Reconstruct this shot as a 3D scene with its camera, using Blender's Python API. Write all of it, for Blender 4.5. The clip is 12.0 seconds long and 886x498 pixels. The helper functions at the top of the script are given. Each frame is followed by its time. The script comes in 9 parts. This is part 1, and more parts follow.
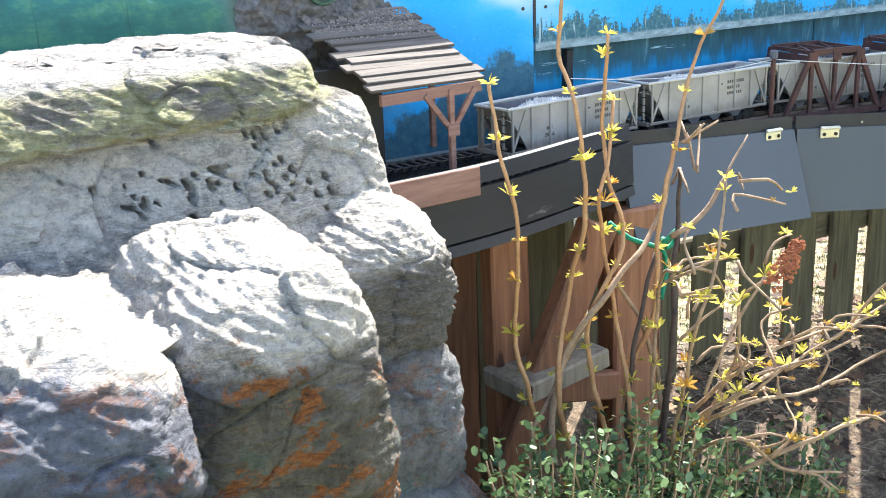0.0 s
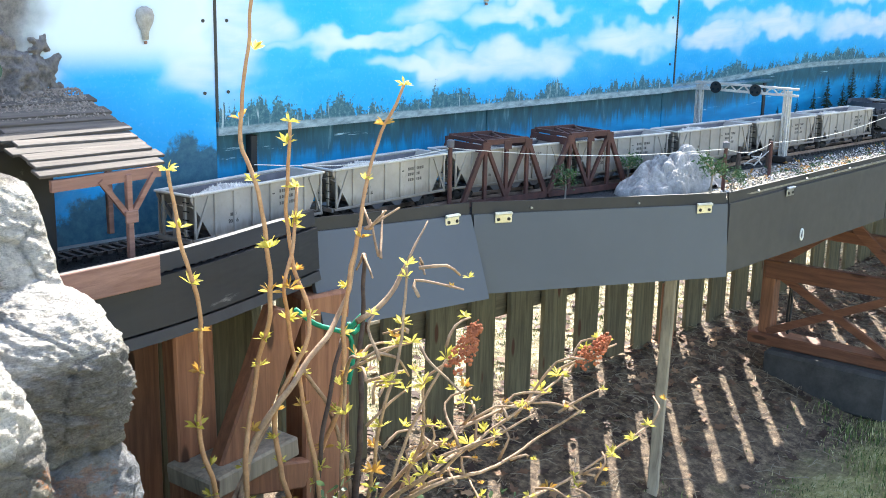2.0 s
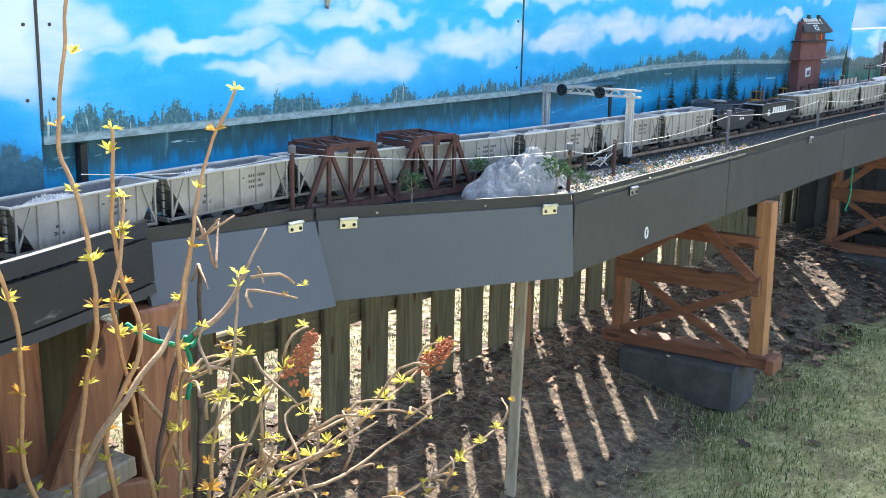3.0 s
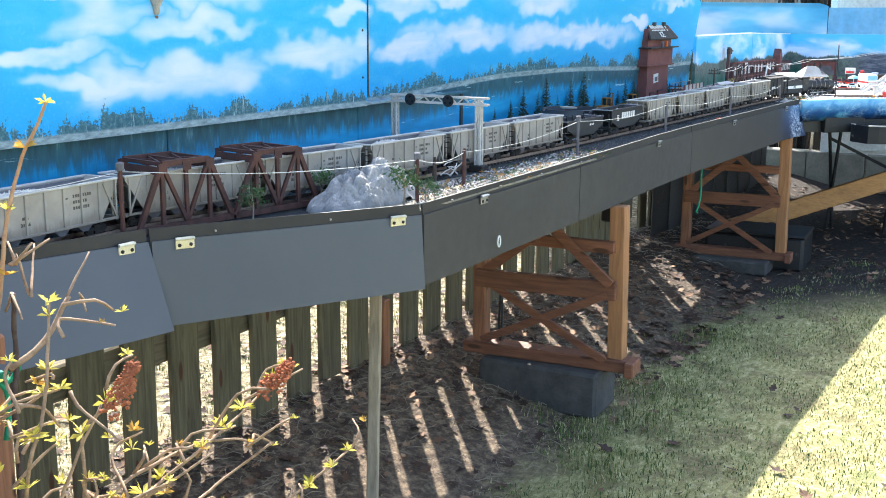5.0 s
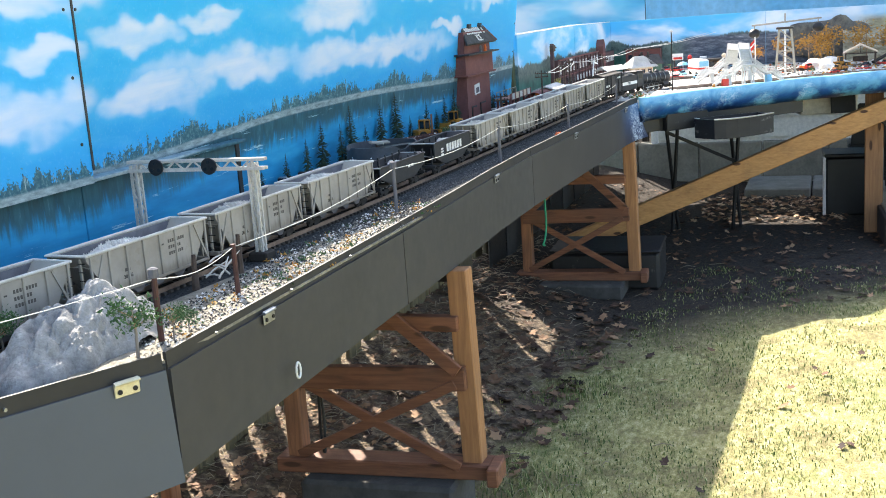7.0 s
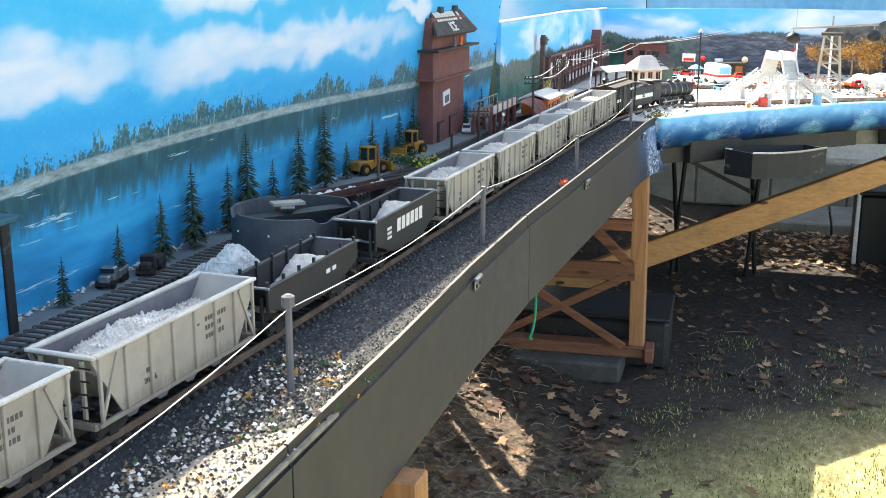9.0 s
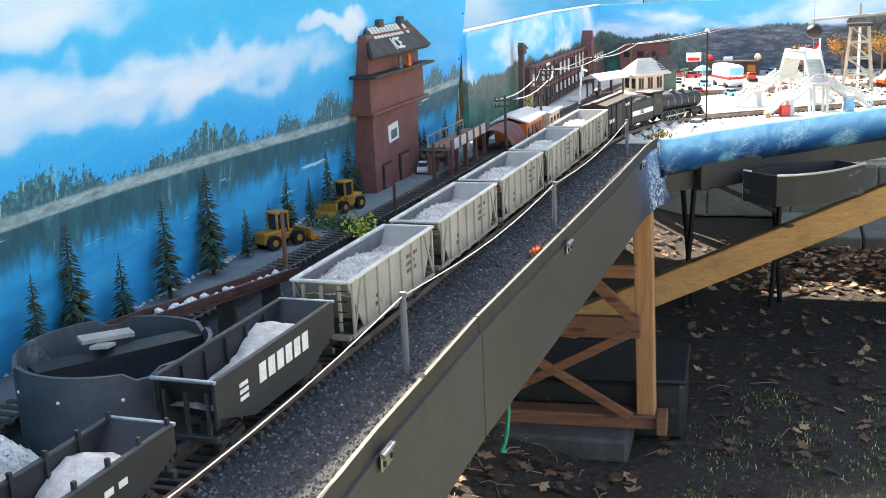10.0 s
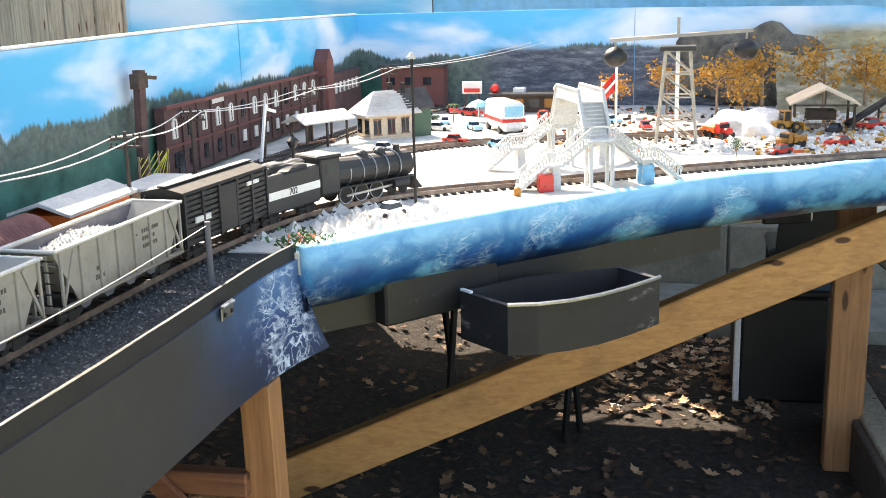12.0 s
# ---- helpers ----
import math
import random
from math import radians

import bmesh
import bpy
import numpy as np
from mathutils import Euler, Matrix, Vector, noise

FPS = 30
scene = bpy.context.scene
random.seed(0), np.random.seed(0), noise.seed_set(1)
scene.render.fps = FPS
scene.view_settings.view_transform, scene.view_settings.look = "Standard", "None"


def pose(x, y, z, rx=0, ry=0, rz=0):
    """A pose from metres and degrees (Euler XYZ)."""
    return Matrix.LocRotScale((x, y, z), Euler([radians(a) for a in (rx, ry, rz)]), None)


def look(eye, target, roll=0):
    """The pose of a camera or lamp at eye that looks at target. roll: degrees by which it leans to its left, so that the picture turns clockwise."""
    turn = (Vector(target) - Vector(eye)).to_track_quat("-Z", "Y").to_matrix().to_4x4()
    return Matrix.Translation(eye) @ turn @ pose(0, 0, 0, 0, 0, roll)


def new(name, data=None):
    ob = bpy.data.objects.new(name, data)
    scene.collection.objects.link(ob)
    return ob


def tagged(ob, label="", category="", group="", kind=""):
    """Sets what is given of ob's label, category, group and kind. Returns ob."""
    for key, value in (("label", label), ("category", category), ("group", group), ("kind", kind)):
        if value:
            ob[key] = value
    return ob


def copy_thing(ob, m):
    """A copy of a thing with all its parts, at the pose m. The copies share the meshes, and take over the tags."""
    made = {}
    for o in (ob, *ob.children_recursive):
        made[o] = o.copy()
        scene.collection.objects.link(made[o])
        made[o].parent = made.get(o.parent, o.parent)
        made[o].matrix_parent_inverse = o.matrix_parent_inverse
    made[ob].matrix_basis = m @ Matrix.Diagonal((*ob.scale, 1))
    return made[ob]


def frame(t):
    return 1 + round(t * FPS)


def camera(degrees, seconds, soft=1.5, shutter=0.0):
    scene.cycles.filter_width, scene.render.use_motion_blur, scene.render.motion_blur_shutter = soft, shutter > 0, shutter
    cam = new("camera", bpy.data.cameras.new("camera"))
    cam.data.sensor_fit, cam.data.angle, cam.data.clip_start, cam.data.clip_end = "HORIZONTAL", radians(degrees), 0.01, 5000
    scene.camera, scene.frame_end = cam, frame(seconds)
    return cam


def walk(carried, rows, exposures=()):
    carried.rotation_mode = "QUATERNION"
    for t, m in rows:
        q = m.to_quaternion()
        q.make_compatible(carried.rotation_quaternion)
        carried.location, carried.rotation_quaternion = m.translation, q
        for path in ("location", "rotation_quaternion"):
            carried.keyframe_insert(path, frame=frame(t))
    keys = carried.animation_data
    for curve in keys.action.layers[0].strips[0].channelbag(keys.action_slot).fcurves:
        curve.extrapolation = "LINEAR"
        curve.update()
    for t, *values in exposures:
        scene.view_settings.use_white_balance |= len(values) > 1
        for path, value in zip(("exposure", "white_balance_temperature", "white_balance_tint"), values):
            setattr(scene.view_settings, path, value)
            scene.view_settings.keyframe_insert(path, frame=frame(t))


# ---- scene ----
cam = camera(43.6, 12.0, 0.95)
PATH = [
    (0, (-0.952, -1.315, 1.021), (0.028, 0.326, 0.433), -2.1),
    (0.5, (-0.97, -1.307, 1.015), (0.167, 0.238, 0.448), 1.4),
    (1, (-0.977, -1.3, 1.013), (0.235, 0.199, 0.478), -0.1),
    (1.5, (-0.956, -1.304, 1.028), (0.38, 0.105, 0.55), 1.3),
    (2, (-0.938, -1.311, 1.028), (0.492, 0.011, 0.573), 1.2),
    (2.5, (-0.917, -1.324, 1.023), (0.594, -0.098, 0.563), 1.2),
    (3, (-0.898, -1.327, 1.024), (0.683, -0.184, 0.584), 1.2),
    (4.8, (-0.852, -1.337, 1.011), (0.851, -0.373, 0.601), 1.0),
    (5, (-0.83, -1.326, 1.01), (0.883, -0.377, 0.599), 0.4),
    (5.5, (-0.701, -1.312, 1.018), (1.03, -0.375, 0.662), -2.9),
    (6, (-0.524, -1.289, 1.02), (1.189, -0.315, 0.676), -1.4),
    (6.5, (-0.386, -1.215, 1.028), (1.374, -0.328, 0.687), -2.5),
    (7, (-0.195, -1.077, 1.037), (1.643, -0.407, 0.62), -4.1),
    (7.2, (-0.104, -1.031, 1.03), (1.737, -0.352, 0.644), -4.5),
    (8.8, (0.667, -0.744, 1.063), (2.541, -0.202, 0.621), 0.2),
    (9, (0.763, -0.745, 1.066), (2.617, -0.168, 0.584), 0.1),
    (9.5, (1.037, -0.717, 1.084), (2.917, -0.186, 0.658), -0.4),
    (10, (1.302, -0.694, 1.071), (3.148, -0.097, 0.587), -2.6),
    (10.5, (1.558, -0.743, 1.058), (3.361, -0.076, 0.506), -0.6),
    (11, (1.841, -0.743, 1.048), (3.727, -0.255, 0.597), -1.9),
    (11.5, (2.157, -0.776, 1.028), (4.06, -0.35, 0.585), -3.1),
    (12, (2.472, -0.888, 1.016), (4.369, -0.465, 0.544), -1.4),
]
walk(cam, [(t, look(eye, target, roll)) for t, eye, target, roll in PATH], [(0, 2.22, 6400, 10), (1.5, 2.22, 6350, 10), (2.5, 2.07, 6350, 10), (5, 2.03, 6350, 10), (7, 1.92, 6900, 10), (9.5, 2.2, 7500, 11), (10.5, 2.15, 7500, 12), (11.5, 2.23, 7500, 12), (12, 2.02, 7600, 12)])

# ---- light ----
SUN = Vector((0.55, 0.45, 0.682)).normalized()
world = bpy.data.worlds.new("sky")
scene.world = world
world.use_nodes = True
wn = world.node_tree.nodes
wl = world.node_tree.links
sky = wn.new("ShaderNodeTexSky")
sky.sky_type = "NISHITA"
sky.sun_disc = False
sky.sun_elevation = math.asin(SUN.z)
sky.sun_rotation = math.atan2(SUN.x, SUN.y)
sky.air_density, sky.dust_density, sky.ozone_density = 1.0, 2.0, 1.0
wl.new(sky.outputs[0], wn["Background"].inputs[0])
wn["Background"].inputs[1].default_value = 0.15
sun = new("sun", bpy.data.lights.new("sun", "SUN"))
sun.data.energy, sun.data.angle, sun.data.color = 4.3, radians(0.55), (1.0, 0.95, 0.87)
sun.matrix_world = look(SUN * 20, (0, 0, 0))


# ---- materials ----
def lin(c):
    return tuple((v / 255 / 12.92 if v <= 10 else ((v / 255 + 0.055) / 1.055) ** 2.4) for v in c) + (1.0,)


class Nodes:
    """A short way to write node trees."""

    def __init__(self, name, rough=0.8, metal=0.0):
        self.mat = bpy.data.materials.new(name)
        self.mat.use_nodes = True
        self.t = self.mat.node_tree
        self.bsdf = self.t.nodes["Principled BSDF"]
        self.bsdf.inputs["Roughness"].default_value = rough
        self.bsdf.inputs["Metallic"].default_value = metal

    def put(self, socket, value):
        if isinstance(value, bpy.types.NodeSocket):
            self.t.links.new(value, socket)
        else:
            socket.default_value = value

    def node(self, kind, **inputs):
        n = self.t.nodes.new(kind)
        for k, v in inputs.items():
            self.put(n.inputs[k.replace("_", " ")], v)
        return n

    def coords(self, world_space=False, scale=(1, 1, 1)):
        if world_space:
            out = self.node("ShaderNodeNewGeometry").outputs["Position"]
        else:
            out = self.node("ShaderNodeTexCoord").outputs["Object"]
        m = self.node("ShaderNodeMapping")
        self.put(m.inputs["Vector"], out)
        m.inputs["Scale"].default_value = scale
        return m.outputs[0]

    def noise(self, vec, scale, detail=5.0, rough=0.6, distort=0.0):
        n = self.node("ShaderNodeTexNoise", Scale=scale, Detail=detail, Roughness=rough, Distortion=distort)
        self.put(n.inputs["Vector"], vec)
        return n.outputs["Fac"]

    def ramp(self, fac, *stops):
        r = self.node("ShaderNodeValToRGB")
        e = r.color_ramp.elements
        while len(e) < len(stops):
            e.new(0.5)
        for el, (p, c) in zip(e, stops):
            el.position = p
            el.color = c if len(c) == 4 else lin(c)
        self.put(r.inputs[0], fac)
        return r.outputs[0]

    def mask(self, fac, a, b):
        m = self.node("ShaderNodeMapRange")
        m.interpolation_type = "SMOOTHSTEP"
        self.put(m.inputs[0], fac)
        m.inputs[1].default_value, m.inputs[2].default_value = a, b
        return m.outputs[0]

    def mix(self, fac, a, b, how="MIX"):
        m = self.t.nodes.new("ShaderNodeMix")
        m.data_type, m.blend_type = "RGBA", how
        self.put(m.inputs[0], fac)
        self.put(m.inputs[6], a if not (isinstance(a, tuple) and len(a) == 3) else lin(a))
        self.put(m.inputs[7], b if not (isinstance(b, tuple) and len(b) == 3) else lin(b))
        return m.outputs[2]

    def math(self, how, a, b=0.0):
        m = self.t.nodes.new("ShaderNodeMath")
        m.operation = how
        self.put(m.inputs[0], a)
        self.put(m.inputs[1], b)
        return m.outputs[0]

    def bump(self, height, strength=0.4, distance=0.002):
        b = self.node("ShaderNodeBump", Strength=strength, Distance=distance, Height=height)
        self.put(self.bsdf.inputs["Normal"], b.outputs[0])

    def colour(self, c):
        self.put(self.bsdf.inputs["Base Color"], c)
        return self.mat


def grainy(name, a, b, scale=30.0, rough=0.8, metal=0.0, bump=0.3, depth=0.001, stretch=(1, 1, 1), spots=None, spot_scale=12.0, vary=0.0, gritty=0.3):
    """A painted or natural surface: two tones, fine grain, spots of wear."""
    n = Nodes(name, rough, metal)
    v = n.coords(scale=stretch)
    broad = n.noise(v, scale, 6, 0.65)
    fine = n.noise(v, scale * 9, 3, 0.6)
    c = n.ramp(broad, (0.3, a), (0.72, b))
    c = n.mix(gritty, c, n.ramp(fine, (0.25, (120, 120, 120)), (0.65, (255, 255, 255))), "MULTIPLY")
    if spots:
        c = n.mix(n.mask(n.noise(v, spot_scale, 7, 0.7), 0.60, 0.72), c, spots)
    if vary:
        r = n.node("ShaderNodeObjectInfo").outputs["Random"]
        k = n.node("ShaderNodeHueSaturation", Color=c)
        n.put(k.inputs["Value"], n.math("ADD", n.math("MULTIPLY", r, vary), 1 - vary / 2))
        c = k.outputs[0]
    n.bump(n.math("ADD", n.math("MULTIPLY", broad, 1.0), n.math("MULTIPLY", fine, 0.5)), bump, depth)
    n.put(n.bsdf.inputs["Roughness"], n.math("ADD", n.math("MULTIPLY", fine, 0.25), max(rough - 0.12, 0.05)))
    return n.colour(c)


def leafy(name, a, b, glow=0.5):
    """Thin leaves that let light through."""
    n = Nodes(name, 0.6)
    r = n.node("ShaderNodeNewGeometry").outputs["Random Per Island"]
    c = n.ramp(r, (0.0, a), (1.0, b))
    n.colour(c)
    t = n.node("ShaderNodeBsdfTranslucent", Color=c)
    m = n.node("ShaderNodeMixShader", Fac=glow)
    n.put(m.inputs[1], n.bsdf.outputs[0])
    n.put(m.inputs[2], t.outputs[0])
    n.put(n.t.nodes["Material Output"].inputs[0], m.outputs[0])
    return n.mat


def wooden(name, a, b, axis="z", rough=0.8, knots=True, vary=0.25):
    """Sawn wood with grain along an axis, knots and weathering."""
    n = Nodes(name, rough)
    st = {"x": (4, 60, 60), "y": (60, 4, 60), "z": (60, 60, 4)}[axis]
    g = n.noise(n.coords(scale=st), 1.6, 6, 0.65, 0.6)
    big = n.noise(n.coords(), 9.0, 4, 0.6)
    c = n.ramp(g, (0.28, a), (0.7, b))
    c = n.mix(n.math("MULTIPLY", n.mask(big, 0.45, 0.75), 0.5), c, n.mix(0.5, c, (70, 60, 50)), "MIX")
    if knots:
        w = n.node("ShaderNodeTexVoronoi", Scale=1.0)
        sk = {"x": (6, 22, 22), "y": (22, 6, 22), "z": (22, 22, 6)}[axis]
        n.put(w.inputs["Vector"], n.coords(scale=sk))
        c = n.mix(n.mask(w.outputs["Distance"], 0.17, 0.10), c, (74, 44, 24))
    r = n.node("ShaderNodeObjectInfo").outputs["Random"]
    k = n.node("ShaderNodeHueSaturation", Color=c)
    n.put(k.inputs["Value"], n.math("ADD", n.math("MULTIPLY", r, vary), 1 - vary / 2))
    n.bump(g, 0.35, 0.0015)
    return n.colour(k.outputs[0])


CLOUDS = ((0.03, 0.95, 0.07, 0.07), (0.30, 0.948, 0.16, 0.012), (0.45, 0.905, 0.12, 0.014), (0.64, 0.905, 0.18, 0.030), (0.44, 1.00, 0.07, 0.035), (0.68, 1.055, 0.16, 0.032),
          (0.68, 0.995, 0.12, 0.018), (1.07, 1.10, 0.15, 0.018), (1.06, 0.935, 0.17, 0.030), (1.13, 1.02, 0.08, 0.013), (1.40, 1.04, 0.12, 0.018), (1.66, 1.055, 0.10, 0.016),
          (1.45, 0.93, 0.12, 0.026), (1.70, 0.965, 0.20, 0.030), (2.20, 1.06, 0.20, 0.030), (2.42, 0.958, 0.46, 0.030), (2.72, 1.10, 0.14, 0.016), (3.0, 1.005, 0.10, 0.016), (3.42, 1.07, 0.16, 0.02))


def mural_material():
    """Hand-sprayed lake scene: sky with clouds over a wooded shore and blue water, forest and cliff at its start."""
    n = Nodes("mural_paint", 0.55)
    p = n.coords(True)
    sep = n.node("ShaderNodeSeparateXYZ", Vector=p)
    x, z = sep.outputs[0], sep.outputs[2]
    # sky: soft sprayed clouds, each an oval with a ragged edge
    xc = n.math("ADD", x, n.math("MULTIPLY", n.math("SUBTRACT", n.noise(n.coords(True, (1, 1, 2)), 6, 2.5, 0.45), 0.5), 0.40))
    zc = n.math("ADD", z, n.math("MULTIPLY", n.math("SUBTRACT", n.noise(n.coords(True, (1.3, 1, 2)), 8, 2.5, 0.45), 0.5), 0.11))
    near = None
    for cx, cz, rx, rz in CLOUDS:
        dx = n.math("MULTIPLY", n.math("SUBTRACT", xc, cx), 0.86 / rx)
        dz = n.math("MULTIPLY", n.math("SUBTRACT", zc, cz), 0.84 / rz)
        d = n.math("ADD", n.math("MULTIPLY", dx, dx), n.math("MULTIPLY", dz, dz))
        near = d if near is None else n.math("MINIMUM", near, d)
    wisp = n.noise(n.coords(True, (1.6, 1, 7)), 3.4, 5, 0.55, 0.4)
    skyc = n.ramp(n.mask(z, 0.82, 1.15), (0.0, (0, 162, 228)), (0.45, (0, 170, 234)), (1.0, (14, 176, 236)))
    skyc = n.mix(n.math("MULTIPLY", n.mask(wisp, 0.48, 0.74), 0.42), skyc, (88, 192, 238))
    skyc = n.mix(n.math("MULTIPLY", n.mask(near, 3.4, 0.6), 0.5), skyc, (84, 190, 240))
    puff = n.math("MULTIPLY", n.mask(near, 1.75, 0.05), n.math("ADD", 0.62, n.math("MULTIPLY", n.mask(wisp, 0.30, 0.62), 0.38)))
    skyc = n.mix(n.math("MULTIPLY", puff, 0.86), skyc, (222, 226, 242))
    skyc = n.mix(n.math("MULTIPLY", n.mask(n.noise(p, 150, 3, 0.6), 0.5, 0.75), 0.06), skyc, (226, 240, 250))
    # mist and white cloud round the cliff, at the start of the picture
    wob = n.math("MULTIPLY", n.math("SUBTRACT", n.noise(p, 5.0, 4, 0.6), 0.5), 0.22)
    xw = n.math("ADD", x, wob)
    skyc = n.mix(n.math("MULTIPLY", n.math("MAXIMUM", n.math("MULTIPLY", n.mask(xw, 0.03, -0.03), n.mask(z, 0.905, 0.955)), n.math("MULTIPLY", n.mask(xw, -0.20, -0.27), n.mask(z, 0.83, 0.89))), 0.9), skyc, (220, 230, 236))
    # wooded shore, a little higher beyond the lower boards
    lift = n.math("MULTIPLY", n.mask(x, 1.25, 2.05), n.math("ADD", 0.006, n.math("MULTIPLY", n.mask(x, 3.3, 2.3), 0.022)))
    z = n.math("SUBTRACT", z, lift)
    trees = n.noise(n.coords(True, (1, 1, 0.25)), 70, 5, 0.7)
    clump = n.noise(n.coords(True, (1, 1, 0.3)), 9, 4, 0.6)
    top = n.math("ADD", 0.833, n.math("ADD", n.math("MULTIPLY", n.mask(clump, 0.36, 0.70), 0.040), n.math("MULTIPLY", n.math("SUBTRACT", trees, 0.5), 0.075)))
    above = n.mask(n.math("ADD", n.math("SUBTRACT", top, z), n.math("MULTIPLY", n.math("SUBTRACT", n.noise(p, 210, 2, 0.6), 0.5), 0.05)), -0.003, 0.004)
    leafy = n.mix(n.mask(n.noise(n.coords(True, (1, 1, 0.1)), 150, 3, 0.6), 0.60, 0.68), n.ramp(n.noise(p, 130, 5, 0.75), (0.32, (16, 36, 36)), (0.5, (48, 78, 62)), (0.70, (118, 146, 138))), (168, 184, 178))
    right = n.mask(x, -0.004, 0.004)
    c = n.mix(n.math("MULTIPLY", n.math("MULTIPLY", above, 0.85), right), skyc, leafy)
    # water with reflections
    water = n.ramp(n.noise(n.coords(True, (1, 1, 5)), 6, 4, 0.6), (0.3, (0, 126, 176)), (0.55, (6, 152, 204)), (0.8, (52, 176, 216)))
    streak = n.noise(n.coords(True, (1, 1, 0.12)), 60, 5, 0.7)
    refl = n.math("ADD", n.mask(z, 0.715, 0.815), n.math("MULTIPLY", n.math("SUBTRACT", streak, 0.5), 1.5))
    water = n.mix(n.mask(refl, 0.35, 0.85), water, n.ramp(streak, (0.3, (14, 60, 70)), (0.62, (42, 100, 116)), (0.78, (126, 168, 180))))
    glint = n.noise(n.coords(True, (1, 1, 14)), 5, 6, 0.7)
    water = n.mix(n.mask(glint, 0.63, 0.67), water, (176, 212, 220))
    c = n.mix(n.math("MULTIPLY", n.mask(z, 0.822, 0.818), right), c, water)
    shore = n.math("MULTIPLY", n.mask(z, 0.814, 0.818), n.mask(z, 0.832, 0.827))
    c = n.mix(n.math("MULTIPLY", shore, right), c, n.ramp(n.noise(n.coords(True, (1, 1, 3)), 40, 5, 0.7), (0.3, (92, 112, 116)), (0.7, (170, 190, 196))))
    clumped = n.math("ADD", n.math("MULTIPLY", n.noise(p, 26, 6, 0.7), 0.10), n.math("MULTIPLY", n.math("ABSOLUTE", n.math("ADD", x, 0.05)), -0.45))
    dark = n.math("MULTIPLY", n.mask(n.math("SUBTRACT", n.math("ADD", clumped, 0.775), z), -0.004, 0.012), n.mask(x, 0.012, 0.004))
    c = n.mix(n.math("MULTIPLY", dark, 0.85), c, n.ramp(n.noise(p, 80, 5, 0.7), (0.3, (24, 44, 48)), (0.7, (74, 104, 96))))
    # grey cliff, then forest
    cliff = n.ramp(n.noise(p, 90, 6, 0.75), (0.3, (62, 60, 62)), (0.7, (128, 122, 118)))
    cmask = n.math("MULTIPLY", n.mask(xw, -0.22, -0.30), n.mask(xw, -0.52, -0.45))
    c = n.mix(cmask, c, cliff)
    trunks = n.noise(n.coords(True, (1, 1, 0.06)), 42, 4, 0.6)
    fol = n.ramp(n.noise(n.coords(True, (1, 1, 1.6)), 24, 6, 0.7), (0.3, (18, 84, 88)), (0.5, (44, 122, 118)), (0.62, (88, 150, 118)), (0.8, (120, 186, 200)))
    fol = n.mix(n.mask(trunks, 0.6, 0.68), fol, (20, 58, 58))
    fol = n.mix(n.mask(z, 0.96, 0.90), fol, n.mix(0.5, fol, (46, 92, 58)))
    c = n.mix(n.mask(xw, -0.42, -0.49), c, fol)
    n.bump(n.noise(p, 140, 3, 0.6), 0.12, 0.001)
    return n.colour(c)


def town_mural_material():
    """Low painted board round the yard: sky, hills, a dark rock wall."""
    n = Nodes("yard_mural_paint", 0.55)
    p = n.coords(True)
    sep = n.node("ShaderNodeSeparateXYZ", Vector=p)
    y, z = sep.outputs[1], sep.outputs[2]
    cl = n.noise(n.coords(True, (2, 2, 5)), 1.6, 4, 0.5, 0.3)
    c = n.mix(n.math("MULTIPLY", n.mask(cl, 0.40, 0.70), 0.9), (70, 182, 230), (234, 238, 246))
    hill = n.math("ADD", n.math("MULTIPLY", n.noise(n.coords(True, (1, 1, 0)), 3.2, 4, 0.5), 0.16), 0.745)
    saw = n.math("MULTIPLY", n.math("SUBTRACT", n.noise(n.coords(True, (1, 1, 0.2)), 80, 4, 0.7), 0.5), 0.04)
    m = n.mask(n.math("SUBTRACT", n.math("ADD", hill, saw), z), -0.004, 0.006)
    c = n.mix(m, c, n.ramp(n.noise(p, 60, 5, 0.7), (0.3, (44, 66, 64)), (0.7, (104, 120, 112))))
    rock = n.ramp(n.noise(n.coords(True, (1, 1, 4.5)), 18, 8, 0.8), (0.34, (34, 42, 54)), (0.5, (76, 84, 98)), (0.64, (132, 136, 142)), (0.72, (176, 178, 180)))
    c = n.mix(n.math("MULTIPLY", n.mask(z, 0.845, 0.825), n.mask(y, -0.30, -0.42)), c, rock)
    warm = n.ramp(n.noise(n.coords(True, (1, 1, 4)), 14, 7, 0.7), (0.3, (120, 108, 84)), (0.6, (186, 174, 140)), (0.8, (226, 214, 184)))
    c = n.mix(n.math("MULTIPLY", n.mask(z, 0.90, 0.86), n.mask(y, -1.12, -1.24)), c, warm)
    green = n.ramp(n.noise(p, 20, 5, 0.6), (0.3, (20, 74, 62)), (0.7, (70, 130, 116)))
    c = n.mix(n.math("MULTIPLY", n.mask(z, 0.80, 0.74), n.mask(y, -0.2, -0.1)), c, green)
    return n.colour(c)


